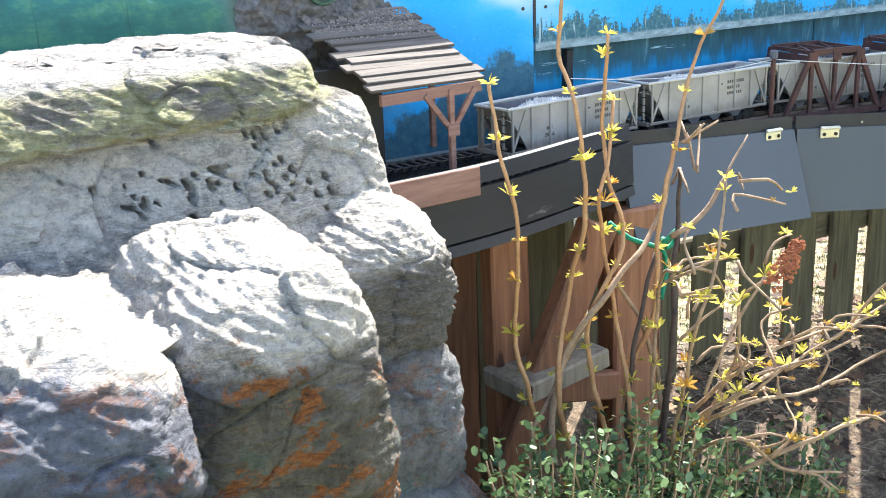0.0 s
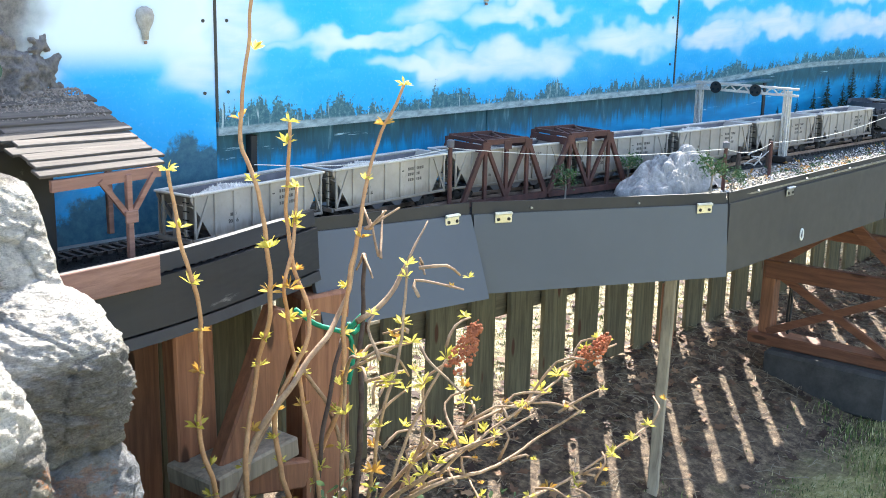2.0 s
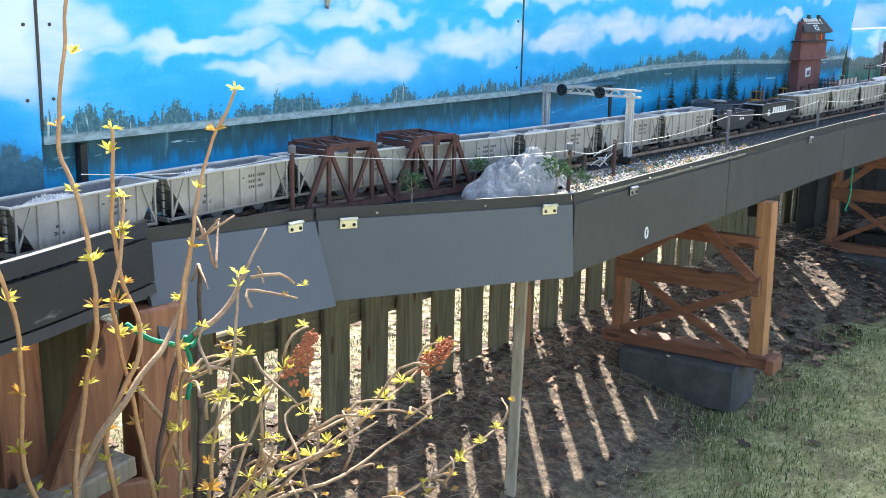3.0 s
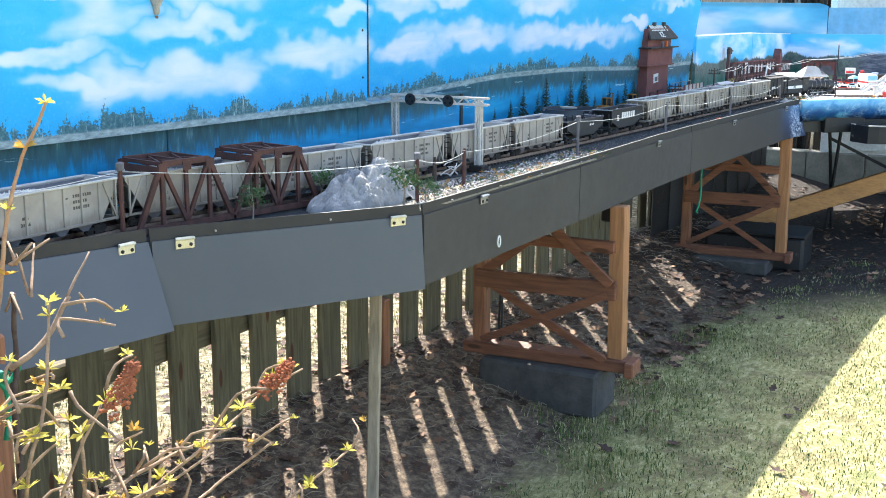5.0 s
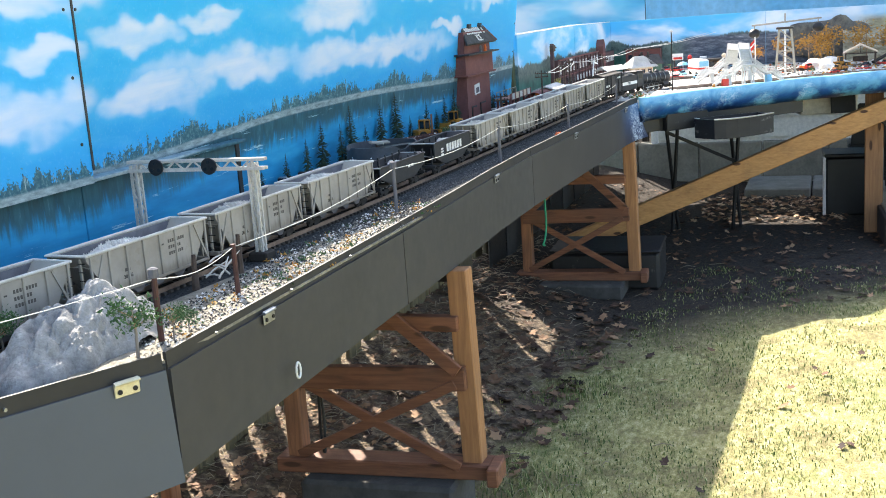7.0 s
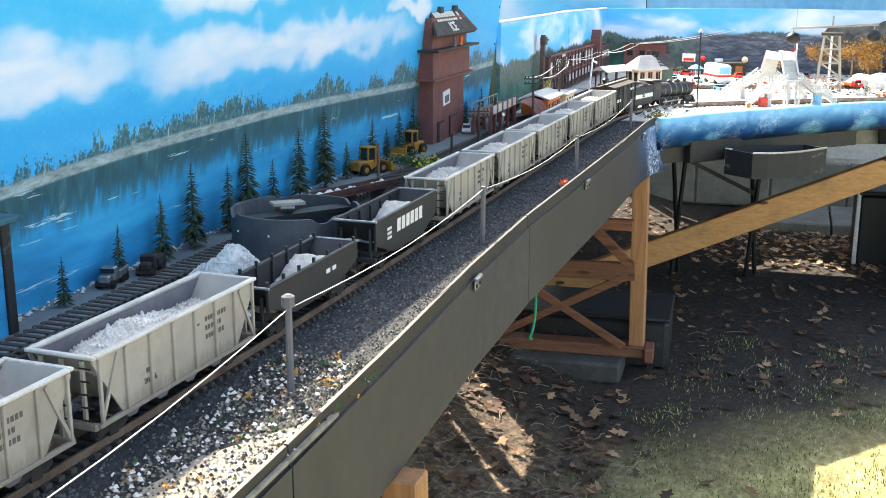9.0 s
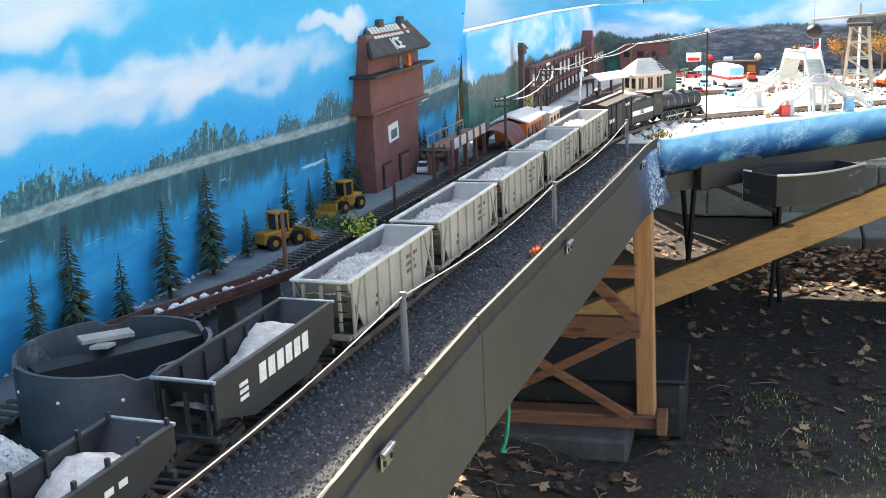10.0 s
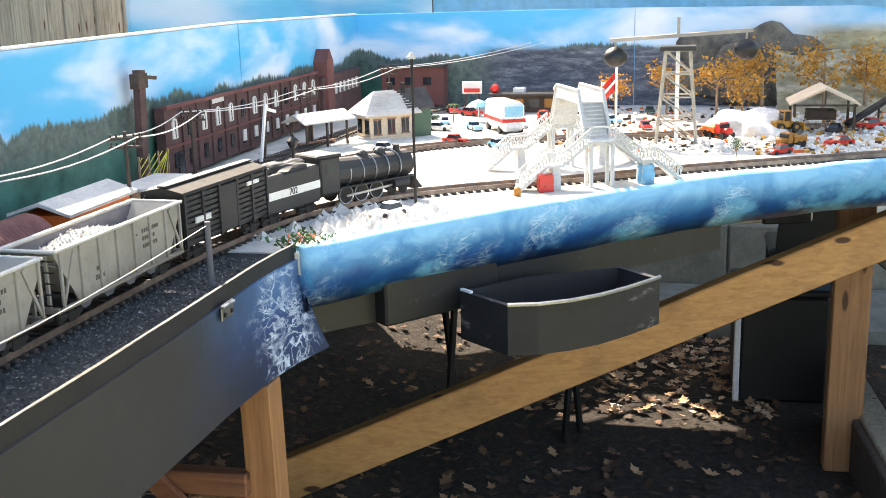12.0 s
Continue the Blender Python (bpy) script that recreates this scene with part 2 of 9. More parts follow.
def rock_material():
    n = Nodes("weathered_limestone", 0.92)
    v = n.coords(True)
    xyz = n.node("ShaderNodeSeparateXYZ", Vector=v)
    x, z = xyz.outputs[0], xyz.outputs[2]
    # streaks that run down to one side, broken into flakes
    t = n.node("ShaderNodeMapping")
    n.put(t.inputs["Vector"], v)
    t.inputs["Rotation"].default_value = (0.0, radians(24), 0.0)
    t.inputs["Scale"].default_value = (1.0, 1.0, 4.5)
    lay = n.noise(t.outputs[0], 26, 8, 0.72, 0.9)
    flake = n.noise(t.outputs[0], 75, 6, 0.75, 0.5)
    grit = n.noise(v, 170, 6, 0.8)
    broad = n.noise(v, 9, 6, 0.62)
    # light evened out in colour: shaded block paler, sunlit boulders and slab top duller
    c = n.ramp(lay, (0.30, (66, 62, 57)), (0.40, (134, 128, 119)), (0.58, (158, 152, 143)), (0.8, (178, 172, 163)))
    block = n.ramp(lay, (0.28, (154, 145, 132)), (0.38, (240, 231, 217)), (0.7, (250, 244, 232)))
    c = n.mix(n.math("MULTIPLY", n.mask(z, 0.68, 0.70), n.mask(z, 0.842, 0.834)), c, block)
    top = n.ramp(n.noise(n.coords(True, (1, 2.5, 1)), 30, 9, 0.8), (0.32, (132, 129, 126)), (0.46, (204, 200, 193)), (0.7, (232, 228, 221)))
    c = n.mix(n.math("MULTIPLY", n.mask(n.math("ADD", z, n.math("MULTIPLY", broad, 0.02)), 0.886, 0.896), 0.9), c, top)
    c = n.mix(n.math("MULTIPLY", n.mask(broad, 0.5, 0.72), 0.25), c, (160, 146, 124))
    c = n.mix(n.math("MULTIPLY", n.mask(n.noise(n.coords(True, (1, 1, 1.8)), 32, 9, 0.8), 0.50, 0.62), 0.45), c, (112, 106, 98))
    vein = n.node("ShaderNodeMapping")
    n.put(vein.inputs["Vector"], v)
    vein.inputs["Rotation"].default_value = (0.0, radians(27), 0.0)
    vein.inputs["Scale"].default_value = (0.7, 1.0, 7.0)
    line = n.math("ABSOLUTE", n.math("SUBTRACT", n.noise(vein.outputs[0], 34, 6, 0.7, 0.8), 0.5))
    c = n.mix(n.math("MULTIPLY", n.math("MULTIPLY", n.mask(line, 0.030, 0.004), 0.5), n.mask(broad, 0.40, 0.56)), c, (88, 82, 76))
    # darker tones below: slate blue, olive brown, grey green
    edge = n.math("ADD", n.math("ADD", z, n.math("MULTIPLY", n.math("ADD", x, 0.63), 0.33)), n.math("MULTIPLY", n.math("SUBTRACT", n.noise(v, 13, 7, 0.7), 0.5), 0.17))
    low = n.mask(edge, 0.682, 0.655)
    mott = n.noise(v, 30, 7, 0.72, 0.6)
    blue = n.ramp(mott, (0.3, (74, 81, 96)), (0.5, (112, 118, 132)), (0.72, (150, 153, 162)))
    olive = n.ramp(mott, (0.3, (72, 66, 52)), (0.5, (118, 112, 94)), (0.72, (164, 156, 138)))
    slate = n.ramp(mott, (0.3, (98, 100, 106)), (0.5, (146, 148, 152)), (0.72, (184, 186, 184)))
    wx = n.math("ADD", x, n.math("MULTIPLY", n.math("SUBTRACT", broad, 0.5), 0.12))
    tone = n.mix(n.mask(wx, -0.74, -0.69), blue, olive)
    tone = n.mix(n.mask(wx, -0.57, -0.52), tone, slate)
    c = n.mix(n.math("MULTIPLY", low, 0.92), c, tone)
    rust = n.math("MULTIPLY", n.mask(n.noise(n.coords(True, (1, 1, 1.7)), 20, 7, 0.72), 0.53, 0.60), n.mask(edge, 0.69, 0.66))
    rust = n.math("MULTIPLY", rust, n.math("ADD", 0.45, n.math("MULTIPLY", n.math("MULTIPLY", n.mask(wx, -0.76, -0.68), n.mask(wx, -0.50, -0.56)), 0.65)))
    c = n.mix(rust, c, n.ramp(flake, (0.32, (112, 64, 30)), (0.55, (184, 112, 48)), (0.7, (206, 144, 80))))
    teal = n.math("MULTIPLY", n.mask(n.noise(v, 17, 6, 0.65), 0.56, 0.64), n.mask(edge, 0.63, 0.60))
    c = n.mix(n.math("MULTIPLY", teal, 0.5), c, (104, 140, 128))
    # moss on the capping slab's edge
    moss = n.math("MULTIPLY", n.mask(n.noise(n.coords(True, (1, 1, 2)), 14, 7, 0.72), 0.40, 0.56), n.math("MULTIPLY", n.mask(z, 0.826, 0.834), n.mask(z, 0.889, 0.876)))
    c = n.mix(n.math("MULTIPLY", moss, 0.8), c, n.ramp(flake, (0.3, (176, 176, 120)), (0.6, (216, 214, 162)), (0.8, (234, 232, 200))))
    c = n.mix(0.48, c, n.ramp(grit, (0.36, (96, 93, 90)), (0.48, (216, 215, 213)), (0.60, (255, 255, 255))), "MULTIPLY")
    h = n.math("ADD", n.math("MULTIPLY", lay, 1.6), n.math("ADD", n.math("MULTIPLY", flake, 0.8), n.math("MULTIPLY", grit, 0.7)))
    n.bump(h, 1.0, 0.016)
    return n.colour(c)


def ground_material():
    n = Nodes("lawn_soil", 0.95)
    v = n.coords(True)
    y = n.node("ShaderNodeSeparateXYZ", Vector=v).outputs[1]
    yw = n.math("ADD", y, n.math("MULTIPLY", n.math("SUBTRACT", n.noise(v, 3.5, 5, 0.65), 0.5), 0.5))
    # soil past about x 3.2 painted darker for the shade under the yard
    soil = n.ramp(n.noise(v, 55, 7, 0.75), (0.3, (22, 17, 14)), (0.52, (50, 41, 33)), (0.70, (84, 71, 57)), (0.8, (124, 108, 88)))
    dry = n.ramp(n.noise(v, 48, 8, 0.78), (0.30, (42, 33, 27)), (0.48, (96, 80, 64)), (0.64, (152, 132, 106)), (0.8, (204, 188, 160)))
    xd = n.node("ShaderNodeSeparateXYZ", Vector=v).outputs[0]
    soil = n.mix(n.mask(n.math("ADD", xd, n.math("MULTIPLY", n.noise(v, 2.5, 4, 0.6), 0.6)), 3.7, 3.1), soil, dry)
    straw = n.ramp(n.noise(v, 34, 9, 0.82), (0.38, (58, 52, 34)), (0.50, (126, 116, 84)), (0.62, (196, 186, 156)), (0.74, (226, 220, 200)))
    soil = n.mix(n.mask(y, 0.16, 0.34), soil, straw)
    turf = n.ramp(n.noise(n.coords(True, (1, 2, 1)), 26, 9, 0.8), (0.30, (78, 78, 44)), (0.5, (160, 154, 98)), (0.70, (222, 212, 168)))
    patch = n.noise(v, 5.5, 7, 0.7)
    turf = n.mix(n.math("MULTIPLY", n.mask(patch, 0.46, 0.62), 0.75), turf, n.ramp(n.noise(v, 70, 7, 0.75), (0.35, (70, 62, 40)), (0.6, (138, 126, 84))))
    turf = n.mix(n.math("MULTIPLY", n.mask(patch, 0.44, 0.34), 0.6), turf, n.ramp(n.noise(v, 60, 6, 0.75), (0.3, (44, 62, 26)), (0.65, (104, 126, 56))))
    xs = n.node("ShaderNodeSeparateXYZ", Vector=v).outputs[0]
    c = n.mix(n.math("MULTIPLY", n.mask(yw, -0.28, -0.46), n.mask(n.math("ADD", xs, n.math("MULTIPLY", yw, 0.9)), 2.9, 2.3)), soil, turf)
    n.bump(n.noise(v, 120, 5, 0.75), 0.8, 0.01)
    return n.colour(c)


def brush_strokes(n, v):
    """Thin curling strokes of foam, in patches."""
    m = n.coords(True, (1, 1, 1.7))
    out = None
    for scale, bend, width in ((6, 2.6, 0.026), (12, 2.0, 0.034), (22, 1.6, 0.040)):
        line = n.math("ABSOLUTE", n.math("SUBTRACT", n.noise(m, scale, 3, 0.5, bend), 0.5))
        k = n.mask(line, width, width * 0.1)
        out = k if out is None else n.math("MAXIMUM", out, k)
    patch = n.mask(n.noise(v, 9, 4, 0.6), 0.47, 0.62)
    hair = n.mask(n.noise(n.coords(True, (1, 1, 2)), 40, 5, 0.7), 0.30, 0.66)
    return n.math("MULTIPLY", n.math("MULTIPLY", out, patch), hair)


def wave_material():
    n = Nodes("blue_wave_paint", 0.35)
    v = n.coords(True)
    z = n.node("ShaderNodeSeparateXYZ", Vector=v).outputs[2]
    w = n.noise(n.coords(True, (1, 1, 1.8)), 9, 6, 0.65, 1.2)
    c = n.ramp(n.math("ADD", n.math("MULTIPLY", n.mask(z, 0.60, 0.70), 0.6), n.math("MULTIPLY", w, 0.5)), (0.24, (10, 38, 80)), (0.46, (22, 80, 138)), (0.66, (56, 132, 182)), (0.86, (136, 194, 218)))
    c = n.mix(n.math("MULTIPLY", n.mask(n.noise(n.coords(True, (1, 1, 1.6)), 8, 5, 0.6), 0.50, 0.66), 0.8), c, (96, 168, 206))
    c = n.mix(n.math("MULTIPLY", brush_strokes(n, v), 0.6), c, (206, 226, 236))
    n.bump(n.noise(v, 40, 4, 0.6), 0.15, 0.002)
    return n.colour(c)


def wave_end_material():
    """Grey board paint that runs into a blue wave at the board's end."""
    n = Nodes("grey_to_wave_paint", 0.55)
    v = n.coords(True)
    sep = n.node("ShaderNodeSeparateXYZ", Vector=v)
    x, z = sep.outputs[0], sep.outputs[2]
    w = n.noise(v, 9, 5, 0.6)
    grey = n.ramp(n.noise(v, 4, 5, 0.6), (0.3, (52, 50, 49)), (0.7, (66, 64, 64)))
    blue = n.ramp(n.math("ADD", n.math("MULTIPLY", n.mask(z, 0.55, 0.68), 0.5), n.math("MULTIPLY", w, 0.5)), (0.25, (30, 44, 74)), (0.55, (44, 74, 122)), (0.8, (78, 118, 164)))
    at = n.math("ADD", x, n.math("MULTIPLY", n.math("SUBTRACT", w, 0.5), 0.16))
    c = n.mix(n.mask(at, 3.42, 3.72), grey, blue)
    c = n.mix(n.math("MULTIPLY", n.math("MULTIPLY", brush_strokes(n, v), n.mask(at, 3.58, 3.66)), 0.9), c, (214, 228, 242))
    return n.colour(c)


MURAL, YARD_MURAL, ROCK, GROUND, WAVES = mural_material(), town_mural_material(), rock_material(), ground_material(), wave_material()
GREY_BLUE = wave_end_material()
GREY_PAINT = grainy("dark_grey_board_paint", (50, 49, 50), (63, 62, 63), 4, 0.62, bump=0.08, gritty=0.1)
GREY_LIGHT = grainy("slate_grey_board_paint", (76, 80, 86), (84, 88, 93), 3, 0.6, bump=0.08, gritty=0.08)
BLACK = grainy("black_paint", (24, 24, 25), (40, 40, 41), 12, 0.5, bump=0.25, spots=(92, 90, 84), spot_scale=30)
BLACK_PLAIN = grainy("black_plastic", (16, 16, 17), (26, 26, 28), 20, 0.45, bump=0.1)
TRIM = grainy("brown_grey_trim", (36, 34, 33), (50, 47, 45), 18, 0.6, bump=0.3)
FENCE = wooden("weathered_fence_wood", (64, 59, 44), (116, 107, 80), "z", 0.9)
FENCE_GREY = wooden("silver_grey_fence_wood", (104, 97, 86), (158, 150, 138), "z", 0.9)
FENCE_RAIL = wooden("weathered_rail_wood", (66, 60, 46), (112, 102, 80), "x", 0.9)
CEDAR = wooden("red_cedar", (112, 70, 48), (166, 114, 80), "z", 0.7)
CEDAR_Y = wooden("red_cedar_crosswise", (94, 56, 40), (140, 92, 64), "y", 0.7)
PINE_Z = wooden("yellow_pine_upright", (136, 92, 58), (176, 126, 82), "z", 0.65)
STAKE = wooden("grey_stake_wood", (120, 108, 90), (172, 158, 134), "z", 0.85)
BOARD = wooden("brown_shed_board", (112, 78, 66), (158, 120, 104), "x", 0.8, knots=False)
PLANK = wooden("bleached_roof_plank", (64, 58, 53), (112, 104, 95), "x", 0.9, knots=False, vary=0.5)
DARK_BLOCK = grainy("dark_concrete", (58, 57, 56), (92, 90, 86), 14, 0.95, bump=0.7, depth=0.003, spots=(112, 108, 100), spot_scale=9)
BRIDGE_WHITE = grainy("off_white_plastic", (188, 188, 187), (208, 208, 205), 30, 0.5, bump=0.1)
PALE_WALL = grainy("cream_foundation_paint", (124, 120, 108), (156, 150, 138), 9, 0.85, bump=0.3)
PAVING = grainy("pale_paving_stone", (120, 118, 112), (152, 149, 142), 14, 0.95, bump=0.5, depth=0.003)
BRASS = grainy("brass_plate", (206, 196, 164), (232, 226, 204), 60, 0.35, 0.5, bump=0.1)
STEEL = grainy("galvanised_steel", (140, 142, 144), (182, 184, 186), 50, 0.4, 0.85, bump=0.1)
RUST = grainy("rusty_brown_steel", (58, 37, 34), (98, 60, 50), 40, 0.75, bump=0.4, spots=(58, 34, 30), spot_scale=22)
def wagon_paint():
    """Dusty grey wagon paint, sooty and streaked towards the sills."""
    n = Nodes("dusty_grey_car_paint", 0.7)
    v = n.coords(True)
    z = n.node("ShaderNodeSeparateXYZ", Vector=v).outputs[2]
    broad = n.noise(v, 14, 6, 0.65)
    c = n.ramp(broad, (0.3, (134, 128, 119)), (0.72, (168, 161, 151)))
    streak = n.noise(n.coords(True, (1, 1, 0.12)), 120, 5, 0.7)
    soot = n.math("ADD", n.mask(z, 0.745, 0.712), n.math("MULTIPLY", n.math("SUBTRACT", streak, 0.5), 1.6))
    c = n.mix(n.math("MULTIPLY", n.mask(soot, 0.35, 1.0), 0.55), c, (104, 92, 78))
    c = n.mix(n.math("MULTIPLY", n.mask(n.noise(v, 60, 6, 0.75), 0.56, 0.7), 0.4), c, (126, 114, 98))
    n.bump(n.noise(v, 160, 3, 0.6), 0.12, 0.0006)
    return n.colour(c)


HOPPER = wagon_paint()
HARDBOARD = grainy("scuffed_black_hardboard", (22, 22, 25), (38, 38, 42), 10, 0.6, bump=0.2, stretch=(0.35, 1, 2.2), spots=(132, 130, 128), spot_scale=13)
# near-white paints the sun on grey wagon rims and gantry steel
RIM_WHITE = grainy("white_and_sunlit_rim", (176, 172, 164), (206, 203, 196), 40, 0.8, bump=0.15)
HOPPER_IN = grainy("sooty_grey_inside", (92, 90, 94), (120, 118, 122), 14, 0.85, bump=0.3)
CAR_BLACK = grainy("black_car_paint", (30, 30, 32), (46, 46, 48), 20, 0.6, bump=0.2)
BOGIE = grainy("dusty_black_iron", (36, 33, 31), (60, 55, 50), 50, 0.8, 0.2, bump=0.3)
WHITE = grainy("white_plastic", (226, 226, 224), (242, 242, 240), 20, 0.55, bump=0.1)
LETTER_DARK = grainy("dark_lettering", (74, 69, 64), (96, 90, 83), 40, 0.8, bump=0.0)
LETTER_PALE = grainy("pale_lettering", (214, 212, 206), (232, 230, 226), 40, 0.8, bump=0.0)
STONES = grainy("pale_crushed_stone", (170, 163, 152), (222, 216, 206), 60, 0.95, bump=0.6, vary=0.4)
WHITE_STONES = grainy("white_crushed_stone", (196, 192, 184), (234, 230, 224), 60, 0.95, bump=0.6)
BALLAST = grainy("grey_ballast", (32, 33, 34), (60, 62, 63), 90, 0.95, bump=0.8, depth=0.002)
SAND = grainy("sandy_scenery", (100, 96, 84), (166, 158, 142), 60, 0.95, bump=0.6, depth=0.003, spots=(150, 140, 70), spot_scale=14)
ROAD = grainy("grey_road_paint", (104, 112, 112), (128, 134, 134), 8, 0.9, bump=0.25, spots=(92, 98, 98), spot_scale=7)
YARD = grainy("pale_yard_surface", (186, 182, 172), (222, 218, 210), 6, 0.95, bump=0.4, spots=(190, 176, 140), spot_scale=7)
TIE = grainy("dark_brown_ties", (56, 50, 46), (84, 76, 69), 60, 0.9, bump=0.4)
RAIL = grainy("rusty_rail_steel", (96, 76, 66), (150, 130, 116), 40, 0.4, 0.7, bump=0.1)
PALE_BLUE = grainy("pale_blue_plastic", (164, 196, 210), (186, 212, 222), 30, 0.5, bump=0.1)
TOWER_GREY = grainy("weathered_cream_wood", (150, 142, 128), (190, 182, 166), 40, 0.8, bump=0.3)
LOADER_YELLOW = grainy("worn_loader_paint", (150, 98, 24), (196, 138, 40), 40, 0.55, bump=0.15)
BRICK = grainy("dark_red_brick", (76, 54, 53), (104, 76, 73), 30, 0.85, bump=0.5)
MAROON = grainy("maroon_board_wall", (104, 62, 58), (134, 84, 78), 18, 0.8, bump=0.3)
SHINGLE = grainy("dark_roof_shingle", (58, 56, 56), (84, 80, 78), 40, 0.9, bump=0.6)
PALE_ROOF = grainy("pale_shingle_roof", (186, 182, 176), (214, 210, 204), 40, 0.9, bump=0.5)
CREAM = grainy("cream_wall_paint", (214, 190, 160), (228, 208, 182), 20, 0.8, bump=0.2)
YELLOW = grainy("yellow_machine_paint", (158, 100, 30), (186, 126, 46), 30, 0.45, bump=0.15)
ORANGE = grainy("orange_paint", (214, 96, 34), (232, 118, 48), 30, 0.6, bump=0.2)
RED = grainy("red_enamel", (190, 34, 28), (214, 54, 42), 20, 0.3, bump=0.05)
SKY_BLUE = grainy("light_blue_enamel", (120, 186, 214), (150, 206, 226), 20, 0.3, bump=0.05)
DARK_GREEN = grainy("dark_green_enamel", (40, 74, 60), (58, 92, 74), 20, 0.4, bump=0.05)
GLASSY = grainy("dark_window", (28, 34, 40), (48, 56, 64), 20, 0.12, bump=0.0)
BARK = grainy("grey_brown_bark", (124, 98, 76), (186, 156, 124), 60, 0.9, bump=0.6)
BARK_DARK = grainy("dark_bark", (62, 50, 44), (98, 82, 70), 60, 0.9, bump=0.6)
SHOOT = grainy("young_tan_shoot", (164, 118, 78), (198, 154, 108), 50, 0.7, bump=0.3)
BUD = leafy("yellow_green_leaf", (168, 158, 58), (226, 212, 112))
BUD_RED = leafy("orange_green_leaf", (176, 128, 56), (196, 168, 86))
BOXLEAF = leafy("boxwood_leaf", (40, 66, 40), (118, 142, 98), 0.25)
SEED = grainy("rust_brown_seed_head", (142, 76, 44), (188, 112, 70), 60, 0.9, bump=0.6)
SPRUCE = grainy("dark_spruce_needles", (24, 44, 34), (66, 82, 54), 60, 0.9, bump=0.5)
FOLIAGE = grainy("green_scenery_foam", (40, 72, 44), (84, 116, 70), 60, 0.95, bump=0.6)
AUTUMN = grainy("ochre_autumn_foam", (170, 118, 44), (212, 160, 80), 60, 0.95, bump=0.6)
BLOOM = grainy("yellow_flower_foam", (200, 190, 60), (222, 212, 96), 60, 0.95, bump=0.6)
WIRE = grainy("pale_string", (206, 204, 198), (226, 224, 218), 60, 0.8, bump=0.0)
WIRE_DARK = grainy("dark_wire", (50, 48, 46), (70, 68, 64), 60, 0.7, bump=0.0)
ROPE = grainy("green_twine", (14, 124, 92), (30, 156, 116), 120, 0.7, bump=0.5)
SIDING = grainy("cream_siding", (224, 220, 208), (236, 232, 222), 6, 0.6, bump=0.1)
PALE_BLUE = grainy("pale_blue_board_paint", (112, 186, 222), (160, 208, 232), 3, 0.6, bump=0.1)
BALLOON = grainy("striped_balloon_cloth", (150, 146, 140), (196, 190, 180), 50, 0.8, bump=0.1)


